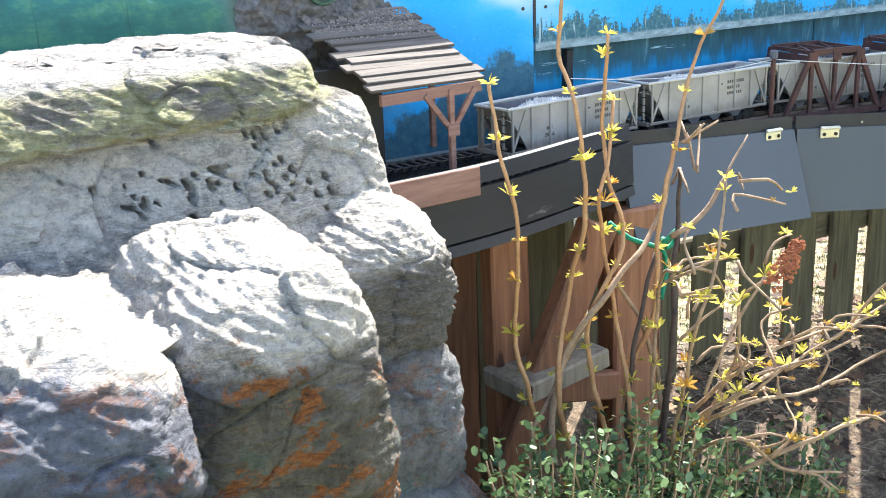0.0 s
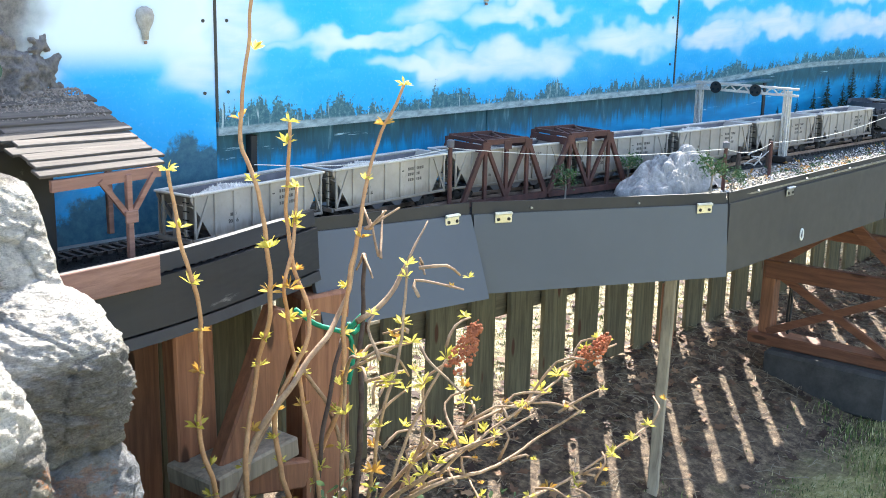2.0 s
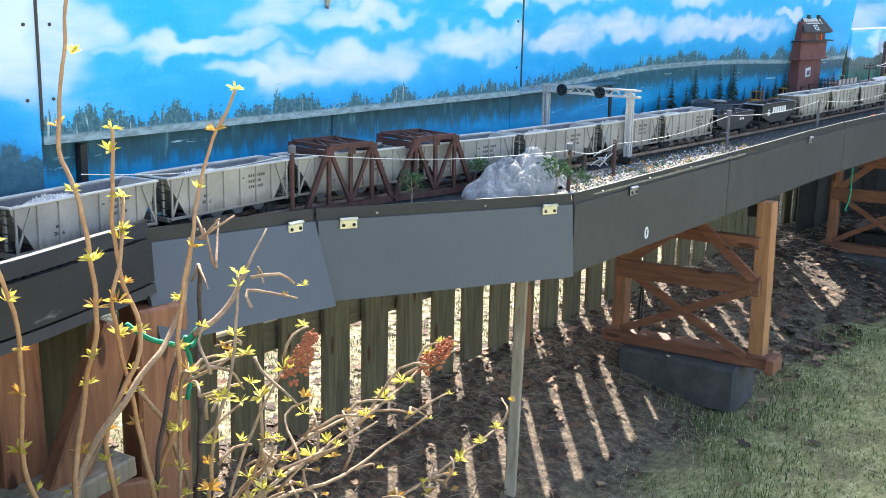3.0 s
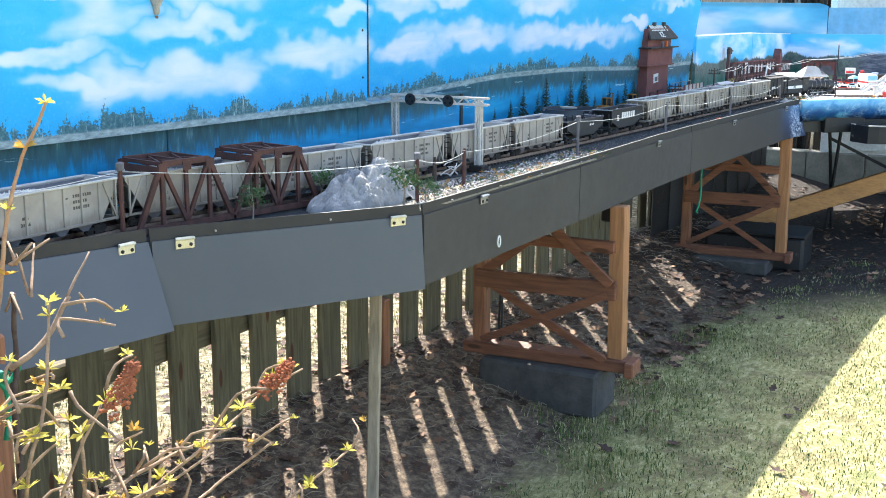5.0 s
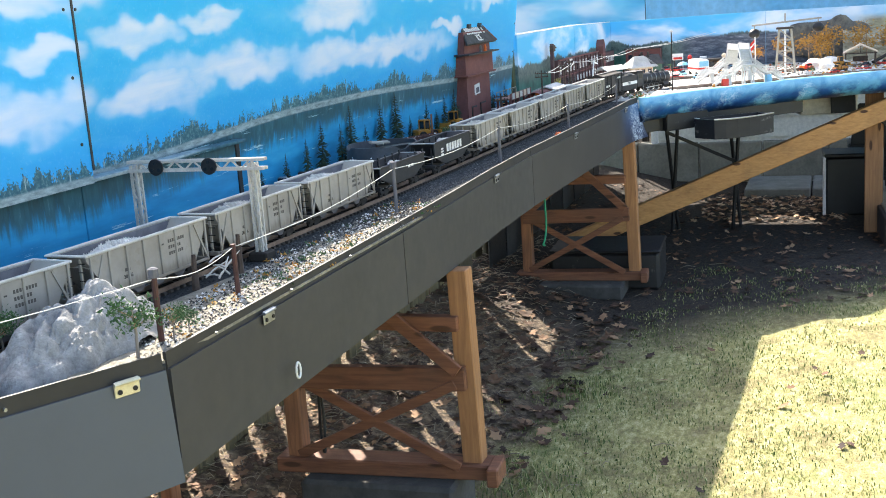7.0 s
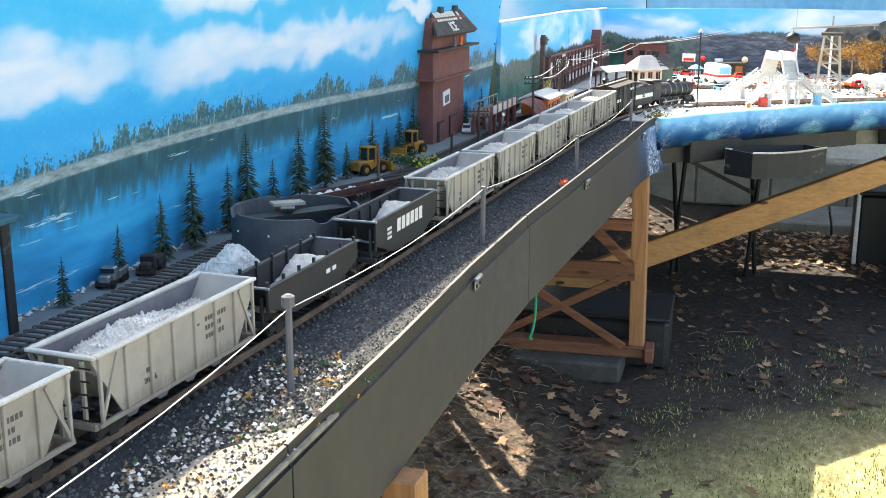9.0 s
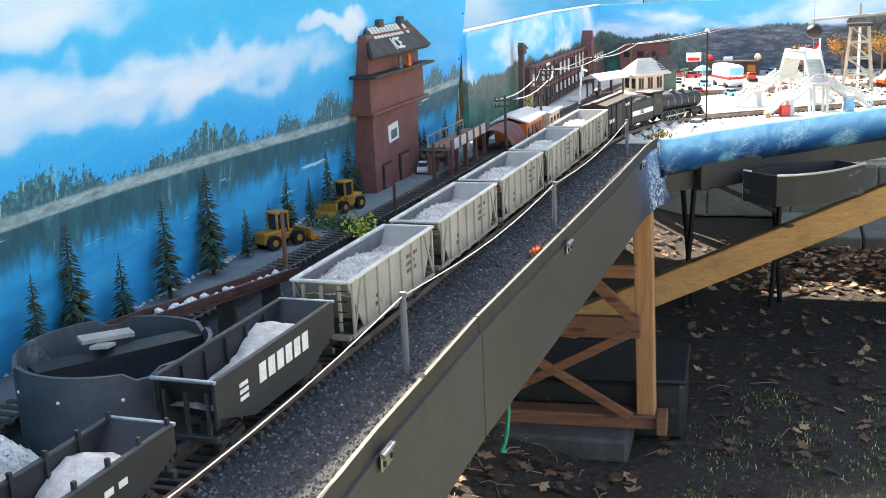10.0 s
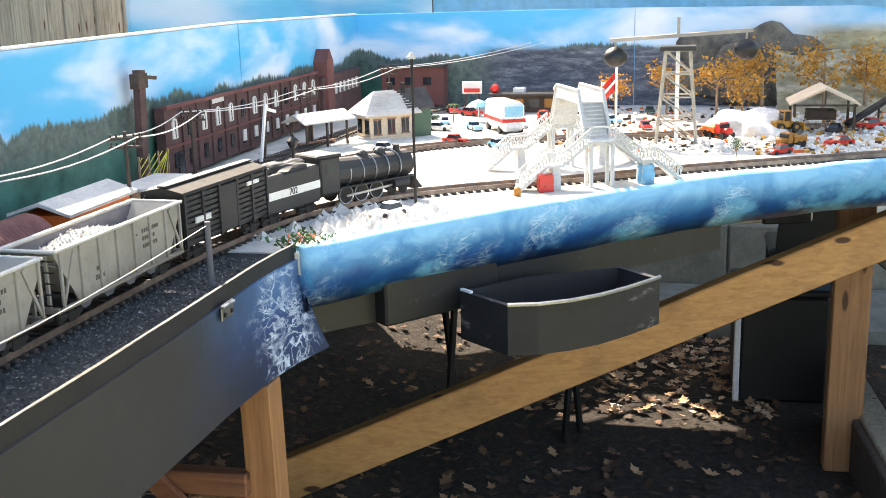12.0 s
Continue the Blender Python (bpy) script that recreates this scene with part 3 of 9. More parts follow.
# ---- mesh helpers ----
class Mesh:
    """Collects vertices and faces of one part."""

    def __init__(self):
        self.v, self.f = [], []

    def add(self, verts, faces, m=None):
        k = len(self.v)
        self.v += [tuple(m @ Vector(p)) for p in verts] if m is not None else [tuple(p) for p in verts]
        self.f += [tuple(i + k for i in f) for f in faces]
        return self

    def box(self, c, s, rot=None, bevel=0.0):
        """A box of centre c and size s, turned by rot (degrees), its edges chamfered."""
        h = [d / 2 for d in s]
        m = pose(*c, *(rot or (0, 0, 0)))
        b = min([bevel] + [0.45 * d for d in s])
        if b <= 0:
            vs = [(x * h[0], y * h[1], z * h[2]) for x in (-1, 1) for y in (-1, 1) for z in (-1, 1)]
            return self.add(vs, [(0, 1, 3, 2), (4, 6, 7, 5), (0, 4, 5, 1), (2, 3, 7, 6), (0, 2, 6, 4), (1, 5, 7, 3)], m)
        vs, idx = [], {}
        for x in (-1, 1):
            for y in (-1, 1):
                for z in (-1, 1):
                    for a in range(3):
                        p = [x * (h[0] - b), y * (h[1] - b), z * (h[2] - b)]
                        p[a] = (x, y, z)[a] * h[a]
                        idx[x, y, z, a] = len(vs)
                        vs.append(p)
        fs = []
        for a in range(3):
            o = [i for i in range(3) if i != a]
            for s_ in (-1, 1):
                ring = []
                for p, q in ((-1, -1), (1, -1), (1, 1), (-1, 1)):
                    k = [0, 0, 0]
                    k[a], k[o[0]], k[o[1]] = s_, p, q
                    ring.append(idx[(*k, a)])
                fs.append(ring)
            for p in (-1, 1):
                for q in (-1, 1):
                    e = []
                    for s_, w in ((-1, o[0]), (-1, o[1]), (1, o[1]), (1, o[0])):
                        k = [0, 0, 0]
                        k[a], k[o[0]], k[o[1]] = s_, p, q
                        e.append(idx[(*k, w)])
                    fs.append(e)
        for x in (-1, 1):
            for y in (-1, 1):
                for z in (-1, 1):
                    fs.append([idx[x, y, z, a] for a in range(3)])
        return self.add(vs, fs, m)

    def tube(self, pts, r, n=6, cap=True):
        """A round bar along points; r is one radius or one for each point."""
        pts = [Vector(p) for p in pts]
        rs = r if isinstance(r, (list, tuple)) else [r] * len(pts)
        k = len(self.v)
        side = None
        for i, p in enumerate(pts):
            d = (pts[min(i + 1, len(pts) - 1)] - pts[max(i - 1, 0)]).normalized()
            ref = side if side is not None else (Vector((0, 0, 1)) if abs(d.z) < 0.9 else Vector((1, 0, 0)))
            u = (ref - d * ref.dot(d))
            u = u.normalized() if u.length > 1e-6 else d.orthogonal().normalized()
            side = u
            w = d.cross(u)
            for j in range(n):
                a = 2 * math.pi * j / n
                self.v.append(tuple(p + (u * math.cos(a) + w * math.sin(a)) * rs[i]))
        for i in range(len(pts) - 1):
            for j in range(n):
                a, b = k + i * n + j, k + i * n + (j + 1) % n
                self.f.append((a, b, b + n, a + n))
        if cap:
            self.f.append(tuple(k + j for j in reversed(range(n))))
            self.f.append(tuple(k + (len(pts) - 1) * n + j for j in range(n)))
        return self

    def bar(self, p, q, w, h, bevel=0.0):
        """A rectangular bar from p to q, w wide and h high."""
        p, q = Vector(p), Vector(q)
        d = q - p
        m = Matrix.Translation((p + q) / 2) @ d.to_track_quat("X", "Z").to_matrix().to_4x4()
        t = Mesh().box((0, 0, 0), (d.length, w, h), None, bevel)
        return self.add(t.v, t.f, m)

    def prism(self, poly, a, b, axis="y"):
        """A polygon (two coordinates) drawn out along an axis from a to b."""
        put = {"y": lambda p, t: (p[0], t, p[1]), "x": lambda p, t: (t, p[0], p[1]), "z": lambda p, t: (p[0], p[1], t)}[axis]
        n = len(poly)
        vs = [put(p, a) for p in poly] + [put(p, b) for p in poly]
        fs = [tuple(range(n)), tuple(reversed(range(n, 2 * n)))] + [(i, (i + 1) % n, n + (i + 1) % n, n + i) for i in range(n)]
        return self.add(vs, fs)

    def lathe(self, prof, c=(0, 0, 0), n=16):
        """A turned shape: radii and heights round a vertical line."""
        vs = [(c[0] + r * math.cos(2 * math.pi * j / n), c[1] + r * math.sin(2 * math.pi * j / n), c[2] + z) for r, z in prof for j in range(n)]
        fs = [(i * n + j, i * n + (j + 1) % n, (i + 1) * n + (j + 1) % n, (i + 1) * n + j) for i in range(len(prof) - 1) for j in range(n)]
        fs.append(tuple(reversed(range(n))))
        fs.append(tuple((len(prof) - 1) * n + j for j in range(n)))
        return self.add(vs, fs)

    def blob(self, c, r, sub=1, rough=0.25, seed=0.0):
        bm = bmesh.new()
        bmesh.ops.create_icosphere(bm, subdivisions=sub, radius=1.0)
        r = r if isinstance(r, (tuple, list)) else (r, r, r)
        vs = []
        for v in bm.verts:
            k = 1 + rough * noise.noise(v.co * 1.7 + Vector((seed, seed * 1.3, -seed)))
            vs.append((c[0] + v.co.x * r[0] * k, c[1] + v.co.y * r[1] * k, c[2] + v.co.z * r[2] * k))
        fs = [tuple(v.index for v in f.verts) for f in bm.faces]
        bm.free()
        return self.add(vs, fs)

    def data(self, name, material, smooth=False, shift=(0, 0, 0)):
        me = bpy.data.meshes.new(name)
        me.from_pydata([(x - shift[0], y - shift[1], z - shift[2]) for x, y, z in self.v], [], self.f)
        me.materials.append(material)
        bm = bmesh.new()
        bm.from_mesh(me)
        bmesh.ops.recalc_face_normals(bm, faces=bm.faces)
        bm.to_mesh(me)
        bm.free()
        if smooth:
            me.polygons.foreach_set("use_smooth", [True] * len(me.polygons))
        me.update()
        return me


BASE = {}


def thing(name, label, category, at=(0, 0, 0), group="", kind=""):
    """A thing made of parts: an empty at its base."""
    ob = new(name)
    ob.location = at
    BASE[ob.name] = Vector(at)
    return tagged(ob, label, category, group, kind)


def part(name, mesh, material, parent, label="", smooth=False):
    """One mesh object under a thing or under a part."""
    root = BASE[parent.name]
    ob = new(name, mesh.data(name, material, smooth, root))
    ob.parent = parent
    BASE[ob.name] = root
    return tagged(ob, label)


def solid(name, mesh, material, label, category, at=None, group="", kind="", smooth=False):
    """A thing of one mesh, its origin at its base."""
    if at is None:
        a = np.array(mesh.v)
        at = (*((a.min(0) + a.max(0)) / 2)[:2], a[:, 2].min())
    ob = new(name, mesh.data(name, material, smooth, at))
    ob.location = at
    BASE[ob.name] = Vector(at)
    return tagged(ob, label, category, group, kind)


def lettering(words, size, m, material, parent, name="lettering", space=1.0, bold=0.0):
    """Words in the built-in font, as a mesh at the pose m under a part."""
    cu = bpy.data.curves.new(name, "FONT")
    cu.body, cu.size, cu.align_x, cu.align_y, cu.space_line, cu.extrude, cu.offset = words, size, "CENTER", "CENTER", space, 0.0003, bold
    tmp = bpy.data.objects.new(name, cu)
    scene.collection.objects.link(tmp)
    dg = bpy.context.evaluated_depsgraph_get()
    me = bpy.data.meshes.new_from_object(tmp.evaluated_get(dg))
    bpy.data.objects.remove(tmp)
    ms = Mesh()
    ms.add([v.co for v in me.vertices], [tuple(p.vertices) for p in me.polygons], m)
    return part(name, ms, material, parent)


def along(path, s):
    """The point and the heading at the length s of a line of points."""
    for (a, b) in zip(path, path[1:]):
        a, b = Vector(a), Vector(b)
        d = (b - a).length
        if s <= d or b == Vector(path[-1]):
            u = (b - a) / d
            return a + u * s, math.atan2(u.y, u.x)
        s -= d


def smooth_line(pts, step=0.01):
    """A Catmull-Rom line through points, at even steps."""
    p = [Vector(q) for q in pts]
    p = [2 * p[0] - p[1]] + p + [2 * p[-1] - p[-2]]
    out = []
    for i in range(1, len(p) - 2):
        n = max(2, int((p[i + 1] - p[i]).length / step))
        for k in range(n):
            t = k / n
            out.append(0.5 * (2 * p[i] + (p[i + 1] - p[i - 1]) * t + (2 * p[i - 1] - 5 * p[i] + 4 * p[i + 1] - p[i + 2]) * t * t + (3 * p[i] - p[i - 1] - 3 * p[i + 1] + p[i + 2]) * t ** 3))
    out.append(p[-2])
    return out


def ground_z(x, y):
    """The lawn is level and rises a little to the fence."""
    return 0.0 + 0.12 * min(max((y + 0.30) / 0.5, 0.0), 1.0) + 0.006 * noise.noise((x * 4, y * 4, 0.0))


# ---- setting ----
def build_ground():
    ms = Mesh()
    xs = [-40, -20, -10, -5] + [-3 + 0.06 * i for i in range(170)] + [8, 10, 14, 20, 40]
    ys = [-40, -20, -10, -5] + [-3 + 0.06 * i for i in range(85)] + [2.4, 3, 5, 10, 20, 40]
    vs = [(x, y, ground_z(x, y) if y < 0.8 else ground_z(x, 0.8)) for y in ys for x in xs]
    n = len(xs)
    fs = [(j * n + i, j * n + i + 1, (j + 1) * n + i + 1, (j + 1) * n + i) for j in range(len(ys) - 1) for i in range(n - 1)]
    ms.add(vs, fs)
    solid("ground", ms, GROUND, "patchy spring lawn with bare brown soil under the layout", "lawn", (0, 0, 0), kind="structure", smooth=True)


build_ground()


def mural_y(z):
    return 0.06 - 0.13 * (z - 0.69)


def build_mural():
    wall = thing("wall_mural", "tall board painted with blue sky, clouds and a lake shore", "mural", (0, 0.03, 0.6), kind="structure")
    seams = [-1.75, -1.22, 0.0, 1.22, 3.757]
    top = lambda x: 1.03 if x < 0.38 else min(1.15, 1.03 + (x - 0.38) * 0.56) + max(0.0, x - 1.5) * 0.036
    for a, b in zip(seams, seams[1:]):
        a2, b2 = a + 0.0018, b - 0.0018
        cut = sorted({a2, b2} | {q for q in (0.38, 0.594, 1.5) if a2 < q < b2})
        front = [(x, top(x)) for x in cut]
        low = 0.815 if b < 1.7 else 0.58
        ms = Mesh()
        if b < 1.7:
            foot = 0.818 if b > 0.1 else 0.672
            ms.prism([(a2, foot), (b2, foot)] + list(reversed(front)), 0.0, 0.012)
        else:
            vs = []
            for x, z in [(a2, low), (b2, low)] + list(reversed(front)):
                y = mural_y(z) if b > 1.7 else 0.0
                vs.append((x, y, z))
            k = len(vs)
            vs += [(x, y + 0.012, z) for x, y, z in vs]
            ms.add(vs, [tuple(range(k)), tuple(reversed(range(k, 2 * k)))] + [(i, (i + 1) % k, k + (i + 1) % k, k + i) for i in range(k)])
        part("panel", ms, MURAL, wall)
        if b < 3:
            yb = 0.013 if b < 1.7 else mural_y(0.9) + 0.016
            part("batten", Mesh().box((b, yb + 0.008, 0.93), (0.03, 0.012, 0.18), None, 0.001), BLACK, wall)
            zt = min(top(b), 1.15) - 0.002
            zb = 0.838 if b < 1.7 else 0.86
            part("seam", Mesh().bar((b, -0.0010 if b < 1.7 else mural_y(zb) - 0.001, zb), (b, -0.0010 if b < 1.7 else mural_y(zt) - 0.001, zt), 0.0015, 0.0042), WIRE_DARK, wall, "dark joint between the boards")
        for zz in (0.88, 0.98, 1.08):
            for xx in (a + 0.02, b - 0.02):
                if zz < top(xx) - 0.02 and xx > -0.2:
                    y = 0.0 if b < 1.7 else mural_y(zz)
                    part("screw", Mesh().tube([(xx, y - 0.0015, zz), (xx, y + 0.001, zz)], 0.0026, 6), WIRE_DARK, wall)
    # lower boards, set back under the upper ones
    for a, b in ((0.0, 0.62), (0.62, 1.22), (1.22, 1.70)):
        part("lower_panel", Mesh().box(((a + b) / 2, 0.032, 0.715), (b - a - 0.003, 0.012, 0.21), None, 0.001), MURAL, wall)
    part("ledge", Mesh().box((0.852, 0.016, 0.822), (1.696, 0.03, 0.006), (0, 0.0, 0), 0.001), MURAL, wall)
    part("stile", Mesh().box((0.075, 0.02, 0.752), (0.012, 0.014, 0.12), None, 0.001), BLACK, wall)
    part("stile", Mesh().box((1.70, 0.03, 0.755), (0.014, 0.014, 0.14), None, 0.001), BLACK, wall)
    part("top_trim", Mesh().bar((0.38, 0.006, 1.034), (0.594, 0.006, 1.154), 0.02, 0.008), WHITE, wall, "white painted edge strip")


build_mural()


def balloon(x, z, h):
    ob = thing("toy_balloon", "small grey striped hot air balloon fixed to the mural", "balloon", (x, -0.004, z), "balloons on the mural")
    part("envelope", Mesh().lathe([(0.004, -0.2 * h), (0.12 * h, 0.05 * h), (0.24 * h, 0.3 * h), (0.28 * h, 0.5 * h), (0.22 * h, 0.68 * h), (0.08 * h, 0.76 * h)], (x, -0.004, z), 14), BALLOON, ob, smooth=True)
    part("basket", Mesh().box((x, -0.004, z - 0.28 * h), (0.09 * h, 0.09 * h, 0.1 * h), None, 0.001), BOARD, ob)
    return ob


for bx, bz, bh in ((-0.114, 0.965, 0.045), (0.575, 1.02, 0.05), (1.641, 1.13, 0.045)):
    balloon(bx, bz, bh)


BOARD_A = ((5.36, 0.63), (5.98, -0.09))


def sky_board_material():
    n = Nodes("cloudy_board_paint", 0.6)
    p = n.coords(True, (1.6, 1.6, 4.5))
    z = n.node("ShaderNodeSeparateXYZ", Vector=n.coords(True)).outputs[2]
    c = n.ramp(n.noise(p, 1.7, 4, 0.5), (0.3, (60, 160, 204)), (0.6, (112, 196, 226)))
    c = n.mix(n.mask(n.noise(p, 1.3, 3, 0.45, 0.3), 0.42, 0.66), c, (216, 226, 234))
    c = n.mix(n.math("MULTIPLY", n.mask(z, 1.065, 1.09), 0.5), c, (44, 124, 160))
    n.bump(n.noise(p, 90, 3, 0.6), 0.08, 0.001)
    return n.colour(c)


SKY_BOARD = sky_board_material()


def build_yard_walls():
    w = thing("wall_yard", "low painted board of sky and hills behind the yard", "mural", (4.6, 0.0, 0.66), kind="structure")
    near = [(3.7575, 0.022, 0.50), (4.6, -0.002, 0.50), (4.6, -0.002, 0.94), (3.7575, 0.022, 0.936)]
    part("panel", Mesh().add(near + [(x, y + 0.012, z) for x, y, z in near], [(0, 1, 2, 3), (7, 6, 5, 4), (0, 4, 5, 1), (1, 5, 6, 2), (2, 6, 7, 3), (3, 7, 4, 0)]), YARD_MURAL, w)
    part("panel", Mesh().prism([(4.602, 0.50), (5.43, 0.50), (5.43, 0.928), (4.602, 0.94)], -0.003, 0.009), YARD_MURAL, w)
    part("edge_strip", Mesh().bar((3.76, 0.028, 0.939), (4.6, 0.004, 0.943), 0.012, 0.004), WHITE, w)
    part("edge_strip", Mesh().bar((4.6, 0.004, 0.943), (5.43, 0.004, 0.931), 0.012, 0.004), WHITE, w)
    e = thing("wall_end", "low painted board of dark rock and pale cliffs at the yard's end", "mural", (5.44, -0.9, 0.66), kind="structure")
    part("panel", Mesh().prism([(0.0, 0.66), (0.0, 0.93), (-0.75, 0.935), (-0.75, 0.66)], 5.43, 5.442, "x"), YARD_MURAL, e)
    part("panel", Mesh().prism([(-0.752, 0.66), (-0.752, 0.935), (-1.3, 0.93), (-1.75, 0.88), (-2.4, 0.86), (-2.4, 0.66)], 5.43, 5.442, "x"), YARD_MURAL, e)
    b = thing("sky_board", "pale blue board painted with clouds behind the yard", "board", (5.7, 0.2, 0.6), kind="structure")
    p, q = BOARD_A
    part("board", Mesh().add([(p[0], p[1], 0.6), (q[0], q[1], 0.6), (q[0], q[1], 1.085), (q[0] + (p[0] - q[0]) * 0.06, q[1] + (p[1] - q[1]) * 0.06, 1.10), (p[0], p[1], 1.10)] + [(p[0], p[1] + 0.012, 0.6), (q[0], q[1] + 0.012, 0.6), (q[0], q[1] + 0.012, 1.085), (q[0] + (p[0] - q[0]) * 0.06, q[1] + (p[1] - q[1]) * 0.06 + 0.012, 1.10), (p[0], p[1] + 0.012, 1.10)], [(0, 1, 2, 3, 4), (9, 8, 7, 6, 5)] + [(i, (i + 1) % 5, 5 + (i + 1) % 5, 5 + i) for i in range(5)]), SKY_BOARD, b)
    b2 = thing("sky_board", "pale blue board painted with clouds behind the yard", "board", (6.2, -1.0, 0.6), kind="structure")
    part("board", Mesh().prism([(q[1] - 0.004, 0.6), (q[1] - 0.004, 1.075), (-2.6, 1.09), (-2.6, 0.6)], q[0], q[0] + 0.012, "x"), PALE_BLUE, b2)


build_yard_walls()


def build_shed():
    s = thing("garden_shed", "cream garden shed with horizontal lap siding", "shed", (7.2, -1.5, 0))
    part("wall", Mesh().box((7.1, -1.4, 1.25), (2.0, 2.6, 2.5)), SIDING, s)
    for k in range(22):
        part("siding_board", Mesh().prism([(6.086, 0.03 + k * 0.11), (6.100, 0.03 + k * 0.11), (6.100, 0.138 + k * 0.11), (6.094, 0.138 + k * 0.11)], -2.7, -0.12, "y"), SIDING, s)
    part("corner_board", Mesh().box((6.09, -0.105, 1.25), (0.03, 0.04, 2.5), None, 0.003), WHITE, s)
    part("roof", Mesh().prism([(-2.9, 2.45), (-1.4, 3.3), (0.1, 2.45), (0.1, 2.53), (-1.4, 3.4), (-2.9, 2.53)], 6.0, 8.3, "x"), SHINGLE, s)
    p = thing("paved_strip", "grey paving slabs beside the shed", "paving", (5.75, -1.2, 0.02), kind="structure")
    for i in range(3, 8):
        part("slab", Mesh().box((5.8, 0.2 - i * 0.33, 0.02), (0.42, 0.322, 0.05), None, 0.006), PAVING, p)
    st = thing("low_wall", "low cream block wall under the shed", "wall", (6.15, -1.0, 0), kind="structure")
    for i in range(9):
        part("block", Mesh().box((6.12, 0.5 - i * 0.34, 0.12), (0.12, 0.334, 0.22), None, 0.006), PALE_WALL, st)


build_shed()


def build_back_fence():
    f = thing("grey_fence", "grey weathered board fence behind the yard", "fence", (5.6, 1.0, 0))
    for i in range(94):
        x = 4.0 + i * 0.105
        part("board", Mesh().box((x, 1.25 + 0.004 * (i % 2), 0.9 + 0.01 * (i % 3)), (0.098, 0.02, 1.8), None, 0.003), FENCE_GREY, f)
    part("rail", Mesh().box((8.9, 1.22, 1.52), (9.8, 0.035, 0.09), None, 0.003), FENCE_RAIL, f)
    p, q = (Vector((*w, 0)) for w in BOARD_A)
    r = Mesh().tube(smooth_line([p.lerp(q, u) + Vector((0, 0.02, z)) for u, z in ((0.0, 1.08), (0.01, 1.14), (0.08, 1.165), (0.5, 1.175), (0.92, 1.165), (0.99, 1.14), (1.0, 1.08))], 0.04), 0.011, 8)
    solid("black_tube_rail", r, BLACK_PLAIN, "bent black tube rail over the blue board", "rail", smooth=True)
    ch = thing("folded_chairs", "dark folded garden chairs and cloth heaped behind the blue board", "chairs", (6.4, 0.1, 0.0))
    rng = random.Random(44)
    for k in range(15):
        y = 0.27 - k * 0.022
        part("slat", Mesh().bar((6.42 + rng.uniform(-0.03, 0.03), y + rng.uniform(-0.02, 0.04), 0.0), (6.40 + rng.uniform(-0.05, 0.05), y - rng.uniform(0.0, 0.08), rng.uniform(1.2, 1.62)), 0.02, 0.03, 0.003), BLACK_PLAIN if k % 3 else BARK_DARK, ch)
    for k in range(4):
        y = 0.20 - k * 0.06
        part("tube_frame", Mesh().tube(smooth_line([(6.34, y + 0.10, 0.0), (6.34, y + 0.08, 1.0), (6.33, y + 0.03, 1.22 + 0.05 * k), (6.33, y - 0.05, 1.25 + 0.05 * k), (6.33, y - 0.09, 1.10)], 0.05), 0.010, 8), STEEL if k == 2 else BLACK_PLAIN, ch, smooth=True)
    h = thing("neighbour_house", "grey house wall with a white window frame", "house", (-0.5, 2.4, 0))
    part("wall", Mesh().box((-0.2, 2.5, 1.6), (4.4, 0.1, 3.2)), grainy("grey_stucco", (120, 122, 126), (140, 142, 146), 14, 0.9), h)
    win = part("window", Mesh().box((2.0, 2.44, 1.75), (0.9, 0.03, 1.1)), GLASSY, h)
    for x in (1.53, 2.47):
        part("frame", Mesh().box((x, 2.42, 1.75), (0.10, 0.05, 1.2), None, 0.004), WHITE, win)
    for z in (1.16, 2.34):
        part("frame", Mesh().box((2.0, 2.42, z), (1.04, 0.05, 0.09), None, 0.004), WHITE, win)


build_back_fence()


def build_picket_fence():
    f = thing("picket_fence", "weathered green-brown picket fence under the layout", "fence", (1.0, 0.2, 0.1))
    x = 0.826 - 13 * 0.1295
    for i in range(48):
        wdt = 0.083 + 0.005 * random.random()
        # pickets widened here and left out further on to shape the sun patches
        if 2.95 < x < 3.42:
            wdt += 0.036
        lean = random.uniform(-0.6, 0.6)
        z0 = ground_z(x, 0.2) - random.uniform(-0.01, 0.02)
        if not 3.43 < x < 3.60:
            part("picket", Mesh().box((x, 0.199 + 0.002 * (i % 2), (z0 + 0.88) / 2), (wdt, 0.013, 0.88 - z0), (0, lean, 0), 0.002), FENCE, f)
        x += 0.1295 + random.uniform(-0.003, 0.003)
    for z in (0.352, 0.80):
        part("rail", Mesh().box((2.4, 0.229, z), (6.2, 0.036, 0.068), None, 0.004), FENCE_RAIL, f)


build_picket_fence()

# ---- layout table ----
EDGE = [(-0.60, -0.30), (-0.26, -0.255), (-0.06, -0.20), (0.02, -0.165), (0.30, -0.162), (0.355, -0.178), (0.793, -0.387)]
RIM = [(0.796, -0.388), (1.52, -0.381), (1.8, -0.3765), (2.12, -0.367), (2.44, -0.367), (2.85, -0.380), (3.32, -0.395), (3.765, -0.404)]
FRONT = EDGE + [(x, y + 0.004) for x, y in RIM[1:]]
BAY = [(3.764, -0.416), (3.78, -0.43), (3.948, -0.573), (4.103, -0.713), (4.274, -0.888), (4.40, -1.05), (4.517, -1.231), (4.75, -1.62)]


def edge_z(x):
    """The rim is a little higher where the line leaves the tunnel."""
    return 0.69 + 0.03 * min(max((0.5 - x) / 0.6, 0.0), 1.0)


